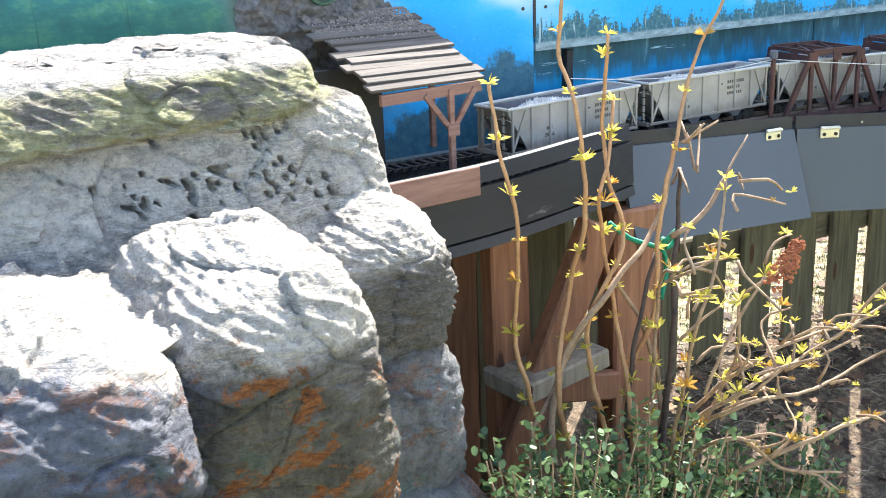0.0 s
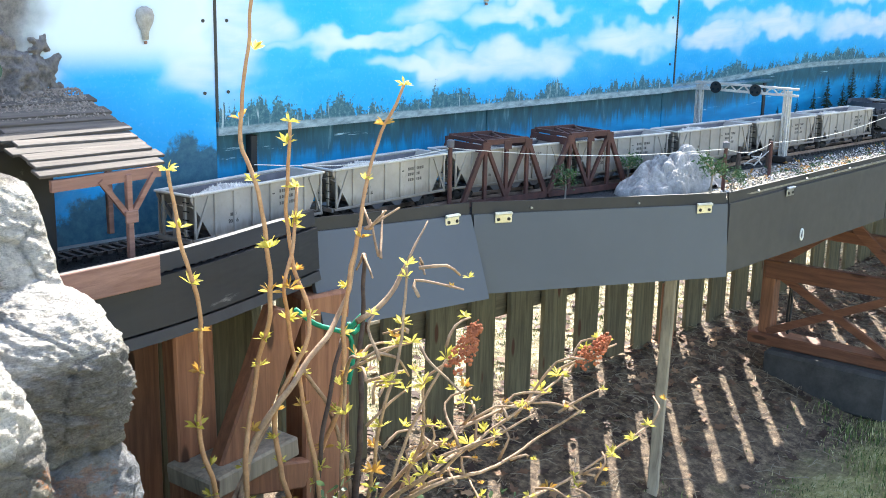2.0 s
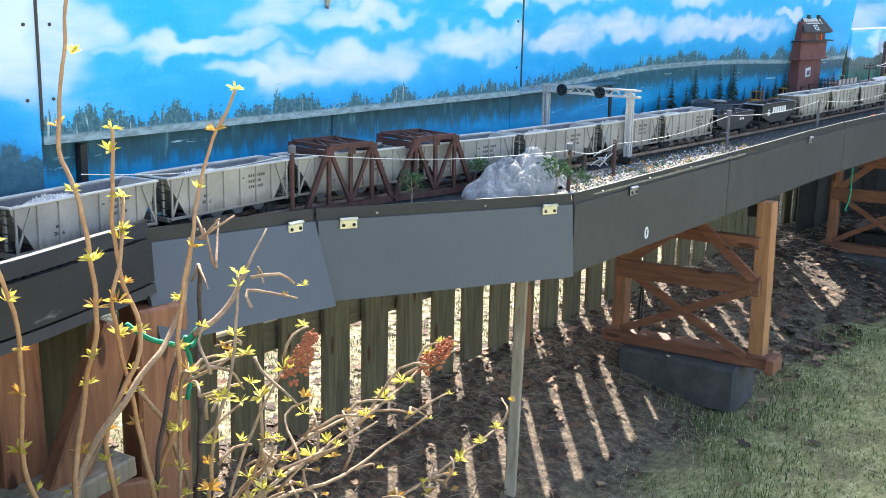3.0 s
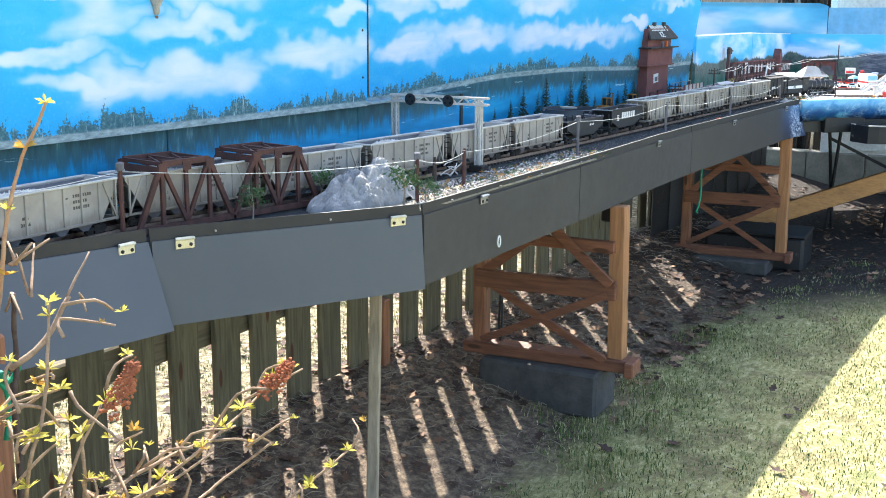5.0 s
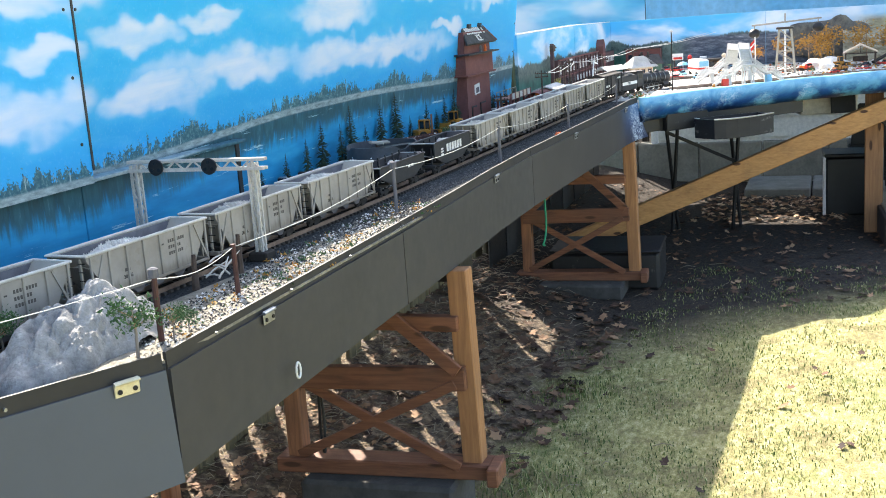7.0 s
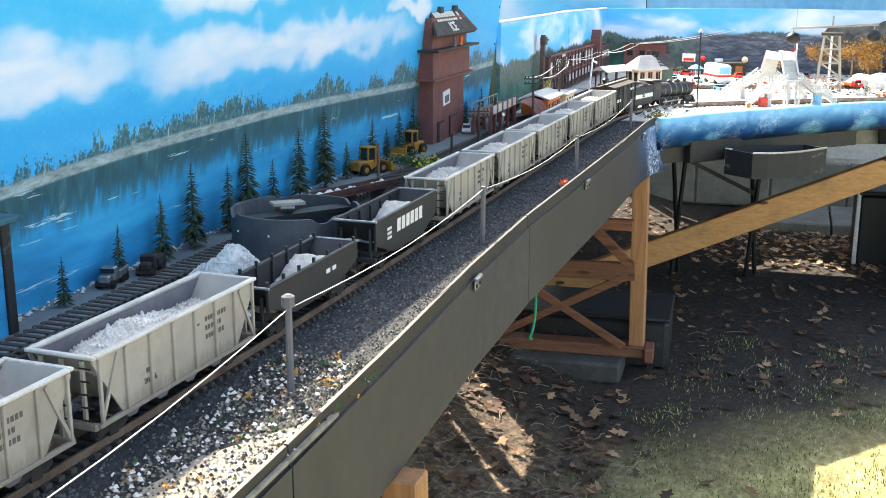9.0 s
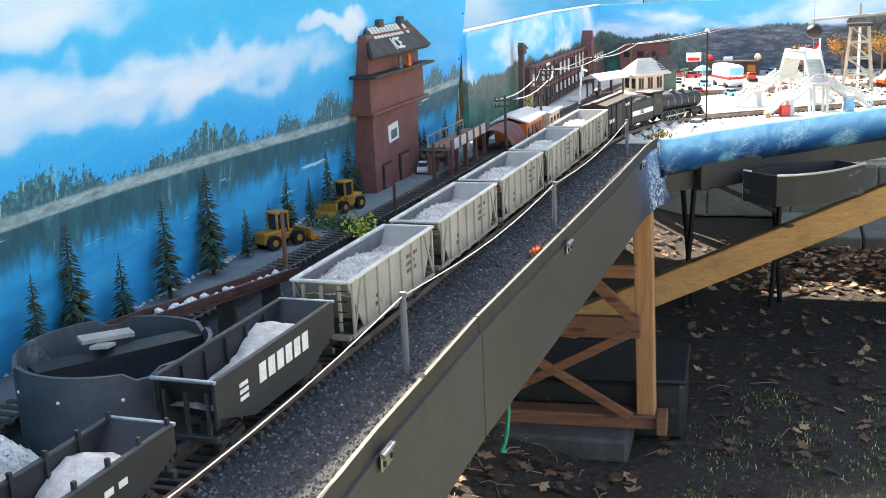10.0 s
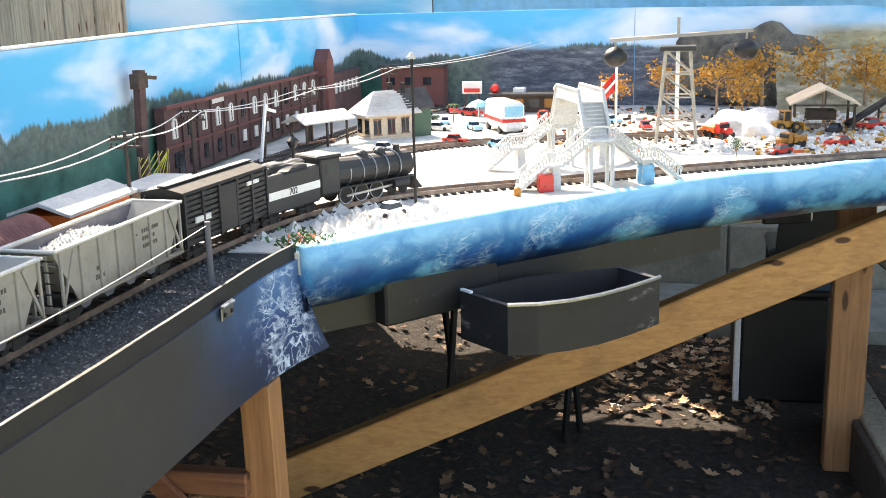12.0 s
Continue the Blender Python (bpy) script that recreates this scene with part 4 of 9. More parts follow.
def build_table():
    t = thing("layout_table", "long plywood table top carrying the model railway", "table", (1.7, -0.2, 0.66), kind="structure")
    rim = [(x, y + 0.004) for x, y in FRONT]
    part("road_strip", Mesh().prism([(-0.6, -0.02), (0.2, -0.01), (1.2, 0.0), (3.75, -0.055), (3.75, 0.066), (1.72, 0.066), (1.70, 0.05), (-0.6, 0.05)], 0.66, 0.694, "z"), ROAD, t, "grey painted road")
    part("scenery", Mesh().prism(rim + [(3.76, -0.055), (1.2, -0.0), (0.2, -0.01), (-0.6, -0.02)], 0.655, 0.682, "z"), BALLAST, t, "grey crushed stone ground")
    part("scenery", Mesh().prism([(0.80, -0.384), (1.62, -0.381), (1.5, -0.31), (1.2, -0.255), (0.95, -0.23), (0.78, -0.25), (0.70, -0.335)], 0.682, 0.6855, "z"), SAND, t, "sandy ground with dry tufts")
    part("yard", Mesh().prism([(3.762, -0.40)] + BAY + [(5.43, -2.4), (5.43, 0.0), (3.762, 0.0)], 0.655, 0.684, "z"), YARD, t, "pale sunlit yard ground")
    # black layer added below the pale deck to deepen the shade there
    part("underside", Mesh().prism([(3.79, -0.40)] + [(x + 0.03, y + 0.015) for x, y in BAY] + [(5.42, -2.38), (5.42, -0.012), (3.79, -0.012)], 0.642, 0.6545, "z"), BLACK, t, "black sheet added for the shade under the yard")
    part("joist", Mesh().box((2.2, -0.1, 0.62), (3.1, 0.04, 0.07), None, 0.003), FENCE_RAIL, t)
    part("joist", Mesh().box((2.33, -0.33, 0.62), (2.8, 0.04, 0.07), None, 0.003), FENCE_RAIL, t)


build_table()


def board_between(p, q, top0, top1, h, thick, flare=0.0):
    """A front board from p to q, its foot swung outwards by flare."""
    p, q = Vector((*p, 0)), Vector((*q, 0))
    u = (q - p).normalized()
    o = Vector((u.y, -u.x, 0))
    ms = Mesh()
    vs = []
    for d in (0.0, 1.0):
        for base, z in ((p, top0), (q, top1)):
            for low in (0, 1):
                off = o * (flare * low - thick * d)
                vs.append(base + off + Vector((0, 0, z - h * low)))
    ms.add(vs, [(0, 2, 3, 1), (4, 5, 7, 6), (0, 1, 5, 4), (2, 6, 7, 3), (0, 4, 6, 2), (1, 3, 7, 5)])
    return ms


def hinge(p, u, z, material, name, parent, tilt=0.0):
    """Two leaves, a knuckle and screws."""
    h = part(name, Mesh().add(*(lambda m: (m.v, m.f))(Mesh().box((0, -0.0012, 0.0), (0.030, 0.002, 0.018), None, 0.0008)), pose(p[0], p[1], z, 0, 0, math.degrees(u))), material, parent, "small brass hinge" if material is BRASS else "small steel clasp")
    part("knuckle", Mesh().tube([pose(p[0], p[1], z, 0, 0, math.degrees(u)) @ Vector((x, -0.003, 0.006)) for x in (-0.015, 0.015)], 0.0022, 8), material, h)
    for dx in (-0.009, 0.009):
        part("screw", Mesh().tube([pose(p[0], p[1], z, 0, 0, math.degrees(u)) @ Vector((dx, y, -0.003)) for y in (-0.002, -0.0036)], 0.0028, 8), BOGIE, h)
    return h


def build_fascia():
    segs = [((0.02, -0.165), (0.352, -0.177), 0.128, 0.045, GREY_LIGHT), ((0.357, -0.179), (0.790, -0.386), 0.128, 0.012, GREY_LIGHT),
            ((0.796, -0.388), (1.52, -0.381), 0.126, 0.0, GREY_PAINT)]
    for p, q, h, fl, m in segs:
        f = thing("front_board", "grey painted front board hinged below the table rim", "board", ((p[0] + q[0]) / 2, (p[1] + q[1]) / 2, 0.55), "front boards of the layout")
        z0, z1 = edge_z(p[0]) - 0.014, edge_z(q[0]) - 0.014
        part("panel", board_between(p, q, z0, z1, h, 0.008, fl), m, f)
        t0, t1 = z0 + 0.018, z1 + 0.018
        part("rim_trim", board_between((p[0], p[1] + 0.004), (q[0], q[1] + 0.004), t0 + 0.001, t1 + 0.001, 0.024, 0.004, 0.001), TRIM, f, "narrow dark rim strip")
        u = math.atan2(q[1] - p[1], q[0] - p[0])
        d = (Vector(q) - Vector(p)).length
        spots = {0.128: (0.05, d - 0.05) if m is GREY_LIGHT and p[0] > 0.3 else (d - 0.045,)}.get(h, ())
        if m is GREY_PAINT:
            spots = [s for s in ((0.226, 0.828) if p[0] < 1 else (0.6, ) if p[0] < 2 else (0.42,)) if s < d]
        for s in spots:
            w = Vector((*p, 0)) + Vector((math.cos(u), math.sin(u), 0)) * s
            o = Vector((math.sin(u), -math.cos(u), 0)) * 0.002
            hinge((w + o)[:2], u, edge_z(w.x) - 0.018, BRASS if m is GREY_LIGHT else STEEL, "hinge", f)
        for k in range(int(d / 0.2)):
            w = Vector((*p, 0)) + Vector((math.cos(u), math.sin(u), 0)) * (0.1 + 0.2 * k)
            part("nail", Mesh().tube([(w.x + math.sin(u) * a, w.y - math.cos(u) * a, edge_z(w.x) - 0.003) for a in (0.0, 0.003)], 0.002, 6), STEEL, f)
    def bowed(cols, material, owner):
        """A thin board through columns of x, y, flare of its foot and shift of its foot."""
        ms = Mesh()
        for x, y, out, dx in cols:
            for back in (0.0, 0.008):
                for k in range(5):
                    u = k / 4
                    ms.v.append((x + dx * u, y - out * u * u + back, 0.676 - 0.126 * u))
        for i in range(len(cols) - 1):
            a, b = i * 10, i * 10 + 10
            for k in range(4):
                ms.f += [(a + k, b + k, b + k + 1, a + k + 1), (a + 5 + k, a + 6 + k, b + 6 + k, b + 5 + k)]
            ms.f += [(a, a + 5, b + 5, b), (a + 4, b + 4, b + 9, a + 9)]
        a = 10 * (len(cols) - 1)
        ms.f += [(0, 1, 2, 3, 4, 9, 8, 7, 6, 5), (a, a + 5, a + 6, a + 7, a + 8, a + 9, a + 4, a + 3, a + 2, a + 1)]
        part("panel", ms, material, owner)
        for p, q in zip(cols, cols[1:]):
            part("rim_trim", board_between((p[0], p[1] + 0.004), (q[0], q[1] + 0.004), 0.695, 0.695, 0.024, 0.004, 0.001), TRIM, owner)

    g = thing("front_board", "grey painted front board bowed below the table rim", "board", (2.0, -0.36, 0.55), "front boards of the layout")
    bowed([(x, y, 0.0, 0.0) for x, y in ((1.523, -0.381),) + tuple(RIM[2:5])], GREY_PAINT, g)
    hinge((2.119, -0.3695), 0.03, 0.672, STEEL, "hinge", g)
    e = thing("front_board", "grey board with a blue wave painted on its bent end", "board", (3.71, -0.405, 0.55), "front boards of the layout")
    bowed([(2.443, -0.367, 0.0, 0.0), (2.85, -0.380, 0.0, 0.0), (3.32, -0.395, 0.0, 0.0), (3.55, -0.399, 0.0, 0.0), (3.66, -0.401, 0.005, 0.004), (3.72, -0.405, 0.014, 0.014), (3.768, -0.411, 0.026, 0.026)], GREY_BLUE, e)
    hinge((2.863, -0.383), -0.04, 0.672, STEEL, "hinge", e)
    hinge((3.552, -0.403), -0.01, 0.672, STEEL, "hinge", e)
    b = thing("wave_board", "curved front board painted with blue waves and foam", "board", (4.2, -0.85, 0.6))
    line = smooth_line([(*p, 0) for p in BAY], 0.03)
    ms = Mesh()
    prof = [(0.0, 0.695), (0.012, 0.69), (0.016, 0.66), (0.01, 0.63), (-0.012, 0.606), (-0.02, 0.606), (-0.006, 0.63), (0.002, 0.66), (-0.006, 0.688)]
    for i, p in enumerate(line):
        d = (line[min(i + 1, len(line) - 1)] - line[max(i - 1, 0)]).normalized()
        o = Vector((d.y, -d.x, 0))
        k = 1 + 0.3 * noise.noise(p * 6)
        ms.v += [tuple(p + o * a * k + Vector((0, 0, z + 0.004 * noise.noise(p * 9)))) for a, z in prof]
    m = len(prof)
    ms.f += [(i * m + j, i * m + (j + 1) % m, (i + 1) * m + (j + 1) % m, (i + 1) * m + j) for i in range(len(line) - 1) for j in range(m)]
    part("skirt", ms, WAVES, b, smooth=True)
    part("under_board", board_between((3.80, -0.40), (4.36, -0.95), 0.61, 0.61, 0.05, 0.02), BLACK, b, "black board below the waves")


build_fascia()


# ---- supports under the table ----
def trestle(x, base, top, reach, inset):
    """A braced frame: front leg at -reach, back leg by the fence, on a foot board at the height base."""
    t = thing("trestle", "braced cedar trestle carrying the layout on a concrete block", "trestle", (x, -0.2, base), "trestles under the layout")
    up = lambda u: base + (0.60 - base) * u
    part("leg", Mesh().bar((x, -reach + inset, base + 0.01), (x, -reach + inset + 0.008, top), 0.040, 0.040, 0.002), PINE_Z, t, "pale pine front leg")
    part("leg", Mesh().bar((x - 0.03, -0.012, base + 0.01), (x - 0.03, -0.012, 0.655), 0.036, 0.036, 0.002), CEDAR, t)
    part("foot_board", Mesh().bar((x - 0.034, 0.03, base + 0.004), (x - 0.002, -reach - 0.026, base + 0.004), 0.060, 0.032, 0.003), CEDAR_Y, t)
    part("foot_board", Mesh().box((x - 0.018, -reach - 0.036, base + 0.004), (0.078, 0.024, 0.038), (0, 0, 4), 0.003), CEDAR_Y, t)
    part("rail", Mesh().bar((x - 0.05, -0.005, up(0.42)), (x - 0.03, -reach + 0.01, up(0.43)), 0.02, 0.048, 0.002), CEDAR_Y, t)
    part("rail", Mesh().bar((x - 0.022, -0.02, up(0.66)), (x - 0.022, -reach + 0.02, up(0.665)), 0.024, 0.030, 0.002), CEDAR_Y, t)
    for p, q in (((-0.02, 0.05), (-reach + 0.03, 0.41)), ((-reach + 0.03, 0.04), (-0.03, 0.40))):
        part("brace", Mesh().bar((x - 0.045, p[0], up(p[1])), (x - 0.040, q[0], up(q[1])), 0.010, 0.020, 0.001), CEDAR_Y, t)
    for p, q in (((-0.03, 0.46), (-0.21, 0.76)), ((-reach + 0.02, 0.47), (-0.20, 0.78))):
        part("brace", Mesh().bar((x - 0.048, p[0], up(p[1])), (x - 0.040, q[0], up(q[1])), 0.010, 0.026, 0.001), CEDAR_Y, t)


trestle(1.79, 0.132, 0.548, 0.403, 0.012)
trestle(3.665, 0.068, 0.548, 0.397, 0.0)


def concrete_block(x, y, sx, sy, h):
    b = thing("concrete_block", "dark weathered concrete block sunk in the soil", "block", (x, y, 0), "blocks under the trestles")
    ms = Mesh().box((x, y, h / 2), (sx, sy, h), (0, 0, 2), 0.008)
    part("block", ms, DARK_BLOCK, b)
    return b


concrete_block(1.78, -0.20, 0.16, 0.33, 0.12)
concrete_block(3.64, -0.20, 0.17, 0.33, 0.056)

stake = Mesh().bar((0.915, -0.20, 0.0), (0.99, -0.17, 0.655), 0.022, 0.022, 0.002)
solid("wooden_stake", stake, STAKE, "thin grey wooden stake propping the front board", "stake")
stub = Mesh().box((1.54, 0.165, 0.19), (0.03, 0.03, 0.20), None, 0.003)
solid("wooden_stub_post", stub, CEDAR, "short cedar post stub beside the fence", "post")


def build_corner_post():
    p = thing("cedar_post", "thick red cedar post under the table end tied with green twine", "post", (-0.02, -0.25, 0.0))
    part("post", Mesh().box((0.032, -0.178, 0.31), (0.078, 0.05, 0.62), (0, 0, -8), 0.004), CEDAR, p)
    part("brace", Mesh().bar((-0.28, -0.2, 0.12), (-0.06, -0.22, 0.62), 0.03, 0.05, 0.003), CEDAR, p)
    part("brace", Mesh().bar((-0.16, -0.16, 0.1), (-0.17, -0.16, 0.65), 0.03, 0.06, 0.003), CEDAR, p)
    part("shelf", Mesh().box((-0.13, -0.20, 0.425), (0.15, 0.09, 0.028), (0, -6, 4), 0.003), STAKE, p, "grey bleached board end")
    part("brace", Mesh().bar((-0.14, -0.21, 0.40), (-0.02, -0.21, 0.375), 0.02, 0.04, 0.003), CEDAR, p)
    tw = Mesh().tube(smooth_line([(-0.095, -0.285, 0.640), (-0.066, -0.29, 0.616), (-0.03, -0.29, 0.600), (-0.004, -0.285, 0.586), (0.002, -0.285, 0.556), (-0.006, -0.285, 0.520)], 0.008), 0.0032, 6)
    tw.tube(smooth_line([(-0.014, -0.29, 0.594), (0.004, -0.30, 0.616), (0.012, -0.292, 0.602), (0.0, -0.288, 0.590), (-0.012, -0.292, 0.606)], 0.006), 0.0034, 6)
    part("twine", tw, ROPE, p, "knotted green twine", smooth=True)
    b = thing("dark_board_wall", "dark stained boards closing the space under the tunnel", "board wall", (-0.35, 0.0, 0.0), kind="structure")
    for i in range(9):
        part("board", Mesh().box((-0.66 + i * 0.082, -0.02 + 0.004 * (i % 2), 0.34), (0.079, 0.016, 0.66), (0, random.uniform(-0.6, 0.6), 0), 0.002), FENCE if i % 3 else CEDAR, b)
    e = thing("hardboard_edging", "black bent hardboard rim below the curved track", "rim", (-0.2, -0.23, 0.66))
    pts = smooth_line([(-0.52, -0.285, 0), (-0.26, -0.26, 0), (-0.06, -0.205, 0), (0.03, -0.17, 0)], 0.03)
    for nm, z0, z1, off, m in (("upper_strip", 0.716, 0.735, 0.004, HARDBOARD), ("lower_strip", 0.655, 0.712, 0.012, HARDBOARD), ("batten", 0.640, 0.652, 0.016, TRIM)):
        ms = Mesh()
        for q in pts:
            for dy, z in ((-off, z1), (-off - 0.004, z0), (-off + 0.010, z0), (-off + 0.010, z1)):
                ms.v.append((q.x, q.y + dy, z - 0.02 * max(0.0, q.x + 0.1)))
        ms.f += [(i * 4 + j, i * 4 + (j + 1) % 4, i * 4 + 4 + (j + 1) % 4, i * 4 + 4 + j) for i in range(len(pts) - 1) for j in range(4)] + [(0, 1, 2, 3)]
        part(nm, ms, m, e)


build_corner_post()


def build_bay_supports():
    b = thing("pine_beam", "long sloping yellow pine beam under the yard", "beam", (4.4, -0.6, 0.2))
    p, q = Vector((4.25, 0.0, 0.04)), Vector((4.66, -1.36, 0.57))
    part("beam", Mesh().bar(p, q, 0.034, 0.082, 0.003), wooden("smooth_pine_beam", (168, 116, 66), (204, 152, 94), "y", 0.7, vary=0.0), b)
    c = thing("pine_post", "yellow pine post with a dark brace at the yard's edge", "post", (4.75, -1.22, 0.0))
    part("post", Mesh().box((4.75, -1.222, 0.33), (0.05, 0.072, 0.66), None, 0.003), PINE_Z, c)
    part("brace", Mesh().bar((4.72, -1.245, 0.50), (4.72, -1.50, 0.30), 0.03, 0.05, 0.003), BLACK, c)
    s = thing("metal_sawhorse", "black metal sawhorse under the yard", "sawhorse", (4.75, -0.40, 0.0))
    for x, y, dx in ((4.75, -0.35, 0.05), (4.78, -0.42, -0.04), (4.80, -0.62, 0.05), (4.83, -0.68, -0.04)):
        part("leg", Mesh().bar((x + dx, y - dx, 0.0), (x, y, 0.62), 0.012, 0.012, 0.001), BLACK_PLAIN, s)
    part("bar", Mesh().bar((4.76, -0.36, 0.45), (4.82, -0.66, 0.30), 0.014, 0.014), BLACK_PLAIN, s)
    d = thing("black_bin", "black plastic bin with a worn pale rim", "bin", (5.2, -1.13, 0.0))
    part("body", Mesh().box((5.2, -1.125, 0.135), (0.20, 0.21, 0.27), (0, 0, 4), 0.01), BLACK_PLAIN, d)
    part("lid", Mesh().box((5.2, -1.125, 0.277), (0.21, 0.22, 0.018), (0, 0, 4), 0.005), BLACK_PLAIN, d)
    part("edge_strip", Mesh().box((5.095, -1.022, 0.14), (0.014, 0.014, 0.27), (0, 1.5, 4), 0.002), WHITE, d, "worn white edge strip")
    tb = thing("timber_edging", "dark weathered timber edging beside the post", "timber", (4.8, -1.3, 0.0))
    part("timber", Mesh().bar((5.02, -1.235, 0.06), (4.42, -1.275, 0.06), 0.035, 0.12, 0.004), BARK_DARK, tb)
    part("cap", Mesh().bar((5.02, -1.262, 0.123), (4.42, -1.302, 0.123), 0.06, 0.012, 0.003), STAKE, tb)
    ch = thing("plastic_chair", "black plastic chair stored behind the yard", "chair", (5.75, -1.2, 0.045))
    part("backrest", Mesh().prism([(-1.31, 0.26), (-1.14, 0.26), (-1.155, 0.44), (-1.18, 0.46), (-1.27, 0.46), (-1.295, 0.44)], 5.60, 5.62, "x"), BLACK_PLAIN, ch)
    part("seat", Mesh().box((5.72, -1.225, 0.25), (0.22, 0.2, 0.025), None, 0.008), BLACK_PLAIN, ch)
    for dx in (-0.09, 0.09):
        for dy in (-0.085, 0.085):
            part("leg", Mesh().box((5.72 + dx, -1.225 + dy, 0.142), (0.02, 0.02, 0.195), None, 0.003), BLACK_PLAIN, ch)
    w = thing("dark_crate", "dark wooden crate boards beside the post", "crate", (4.75, -1.58, 0.0))
    for k in range(3):
        part("board", Mesh().box((4.72, -1.55, 0.06 + 0.11 * k), (0.5, 0.02, 0.10), (0, 0, -35), 0.003), STAKE, w)
    # tray hung under the rim
    t = thing("black_trough", "black open trough with a white end hung under the waves", "trough", (3.97, -0.70, 0.522))
    ring = [(3.935, -0.585), (3.872, -0.662), (3.882, -0.702), (3.905, -0.742), (3.938, -0.780), (3.978, -0.813), (4.020, -0.842), (4.043, -0.857), (4.10, -0.80), (4.02, -0.66)]
    inner = [(x + (3.98 - x) * 0.07, y + (-0.72 - y) * 0.07) for x, y in ring]
    n = len(ring)
    ms = Mesh()
    for pl, z in ((ring, 0.522), (ring, 0.592), (inner, 0.592), (inner, 0.528)):
        ms.v += [(x, y, z) for x, y in pl]
    ms.f += [(k * n + i, k * n + (i + 1) % n, (k + 1) * n + (i + 1) % n, (k + 1) * n + i) for k in range(3) for i in range(n)]
    ms.f += [tuple(range(n)), tuple(range(3 * n, 4 * n))]
    part("shell", ms, HARDBOARD, t)
    # steel bead paints the bright light along the black rim
    rim = ring[1:8]
    part("rim", Mesh().tube([(x, y, 0.593) for x, y in rim], 0.003, 6), STEEL, t)
    part("end_plate", Mesh().bar((3.940, -0.586, 0.560), (3.926, -0.603, 0.560), 0.005, 0.070), WHITE, t, "white end plate")
    k = thing("dark_drawer_box", "dark box fixed under the yard table", "box", (4.0, -0.45, 0.54))
    part("box", Mesh().box((3.99, -0.50, 0.60), (0.20, 0.16, 0.085), (0, 0, -40), 0.003), BLACK, k)
    g = thing("white_carton", "white carton and plastic chair stored under the yard", "carton", (4.72, -1.08, 0.5))
    part("carton", Mesh().box((5.0, -1.02, 0.55), (0.22, 0.24, 0.12), (0, 0, 12), 0.004), SIDING, g)
    part("flap", Mesh().box((4.88, -1.10, 0.545), (0.02, 0.1, 0.10), (0, 10, 12), 0.002), BLACK, g)
    # boards added to stop stray sun and darken the space under the table
    u = thing("dark_backing", "dark boards added to keep sun out under the layout", "board wall", (4.0, 0.12, 0.0), kind="structure")
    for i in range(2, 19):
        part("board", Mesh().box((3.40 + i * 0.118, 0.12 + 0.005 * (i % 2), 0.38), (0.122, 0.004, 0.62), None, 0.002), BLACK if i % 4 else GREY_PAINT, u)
    bx = thing("hanging_black_box", "black switch box hung under the table with a pale tag", "switch box", (2.08, -0.27, 0.48))
    part("case", Mesh().box((2.08, -0.27, 0.515), (0.09, 0.06, 0.12), None, 0.004), BLACK_PLAIN, bx)
    part("bracket", Mesh().box((2.08, -0.27, 0.615), (0.02, 0.03, 0.08)), BLACK_PLAIN, bx)
    part("tag", Mesh().box((2.034, -0.255, 0.53), (0.002, 0.016, 0.03)), LETTER_PALE, bx)
    r = Mesh().tube(smooth_line([(2.80, -0.30, 0.60), (2.80, -0.30, 0.50), (2.795, -0.302, 0.43), (2.78, -0.30, 0.39), (2.775, -0.295, 0.378), (2.787, -0.298, 0.372)], 0.01), 0.003, 6)
    solid("green_twine", r, ROPE, "green twine hanging below the front board", "twine", smooth=True)
    h = Mesh().tube(smooth_line([(1.76, -0.06, 0.33), (1.755, -0.07, 0.28), (1.76, -0.065, 0.20), (1.75, -0.075, 0.16), (1.77, -0.07, 0.24), (1.768, -0.06, 0.33)], 0.01), 0.003, 6)
    solid("looped_cable", h, BLACK_PLAIN, "dark cord looped over the trestle rail", "cord", smooth=True)
    tub = thing("plastic_tub", "low black plastic storage tub on the lawn behind a trestle", "tub", (3.83, -0.29, 0.0))
    part("body", Mesh().box((3.83, -0.27, 0.07), (0.26, 0.40, 0.14), (0, 0, 3), 0.012), BLACK, tub)
    part("rim", Mesh().box((3.83, -0.27, 0.144), (0.268, 0.408, 0.010), (0, 0, 3), 0.004), BLACK, tub)
    ring2 = Mesh().tube([(1.069 + 0.006 * math.cos(a), -0.3985, 0.583 + 0.011 * math.sin(a)) for a in [i * math.pi / 6 for i in range(13)]], 0.0016, 5, cap=False)
    solid("wire_loop", ring2, WHITE, "small pale wire loop on the front board", "loop", smooth=True)


build_bay_supports()


# ---- rock wall ----
def facet(o, scale):
    """Broken planes: each cell of the stone is cut to a tilt of its own."""
    dist, near = noise.voronoi(o * scale)
    way = noise.noise_vector(near[0] * 3.7 + Vector((1.3, 0.2, 7.1))) * 1.6
    return (o * scale - near[0]).dot(way) / scale, dist[1] - dist[0]


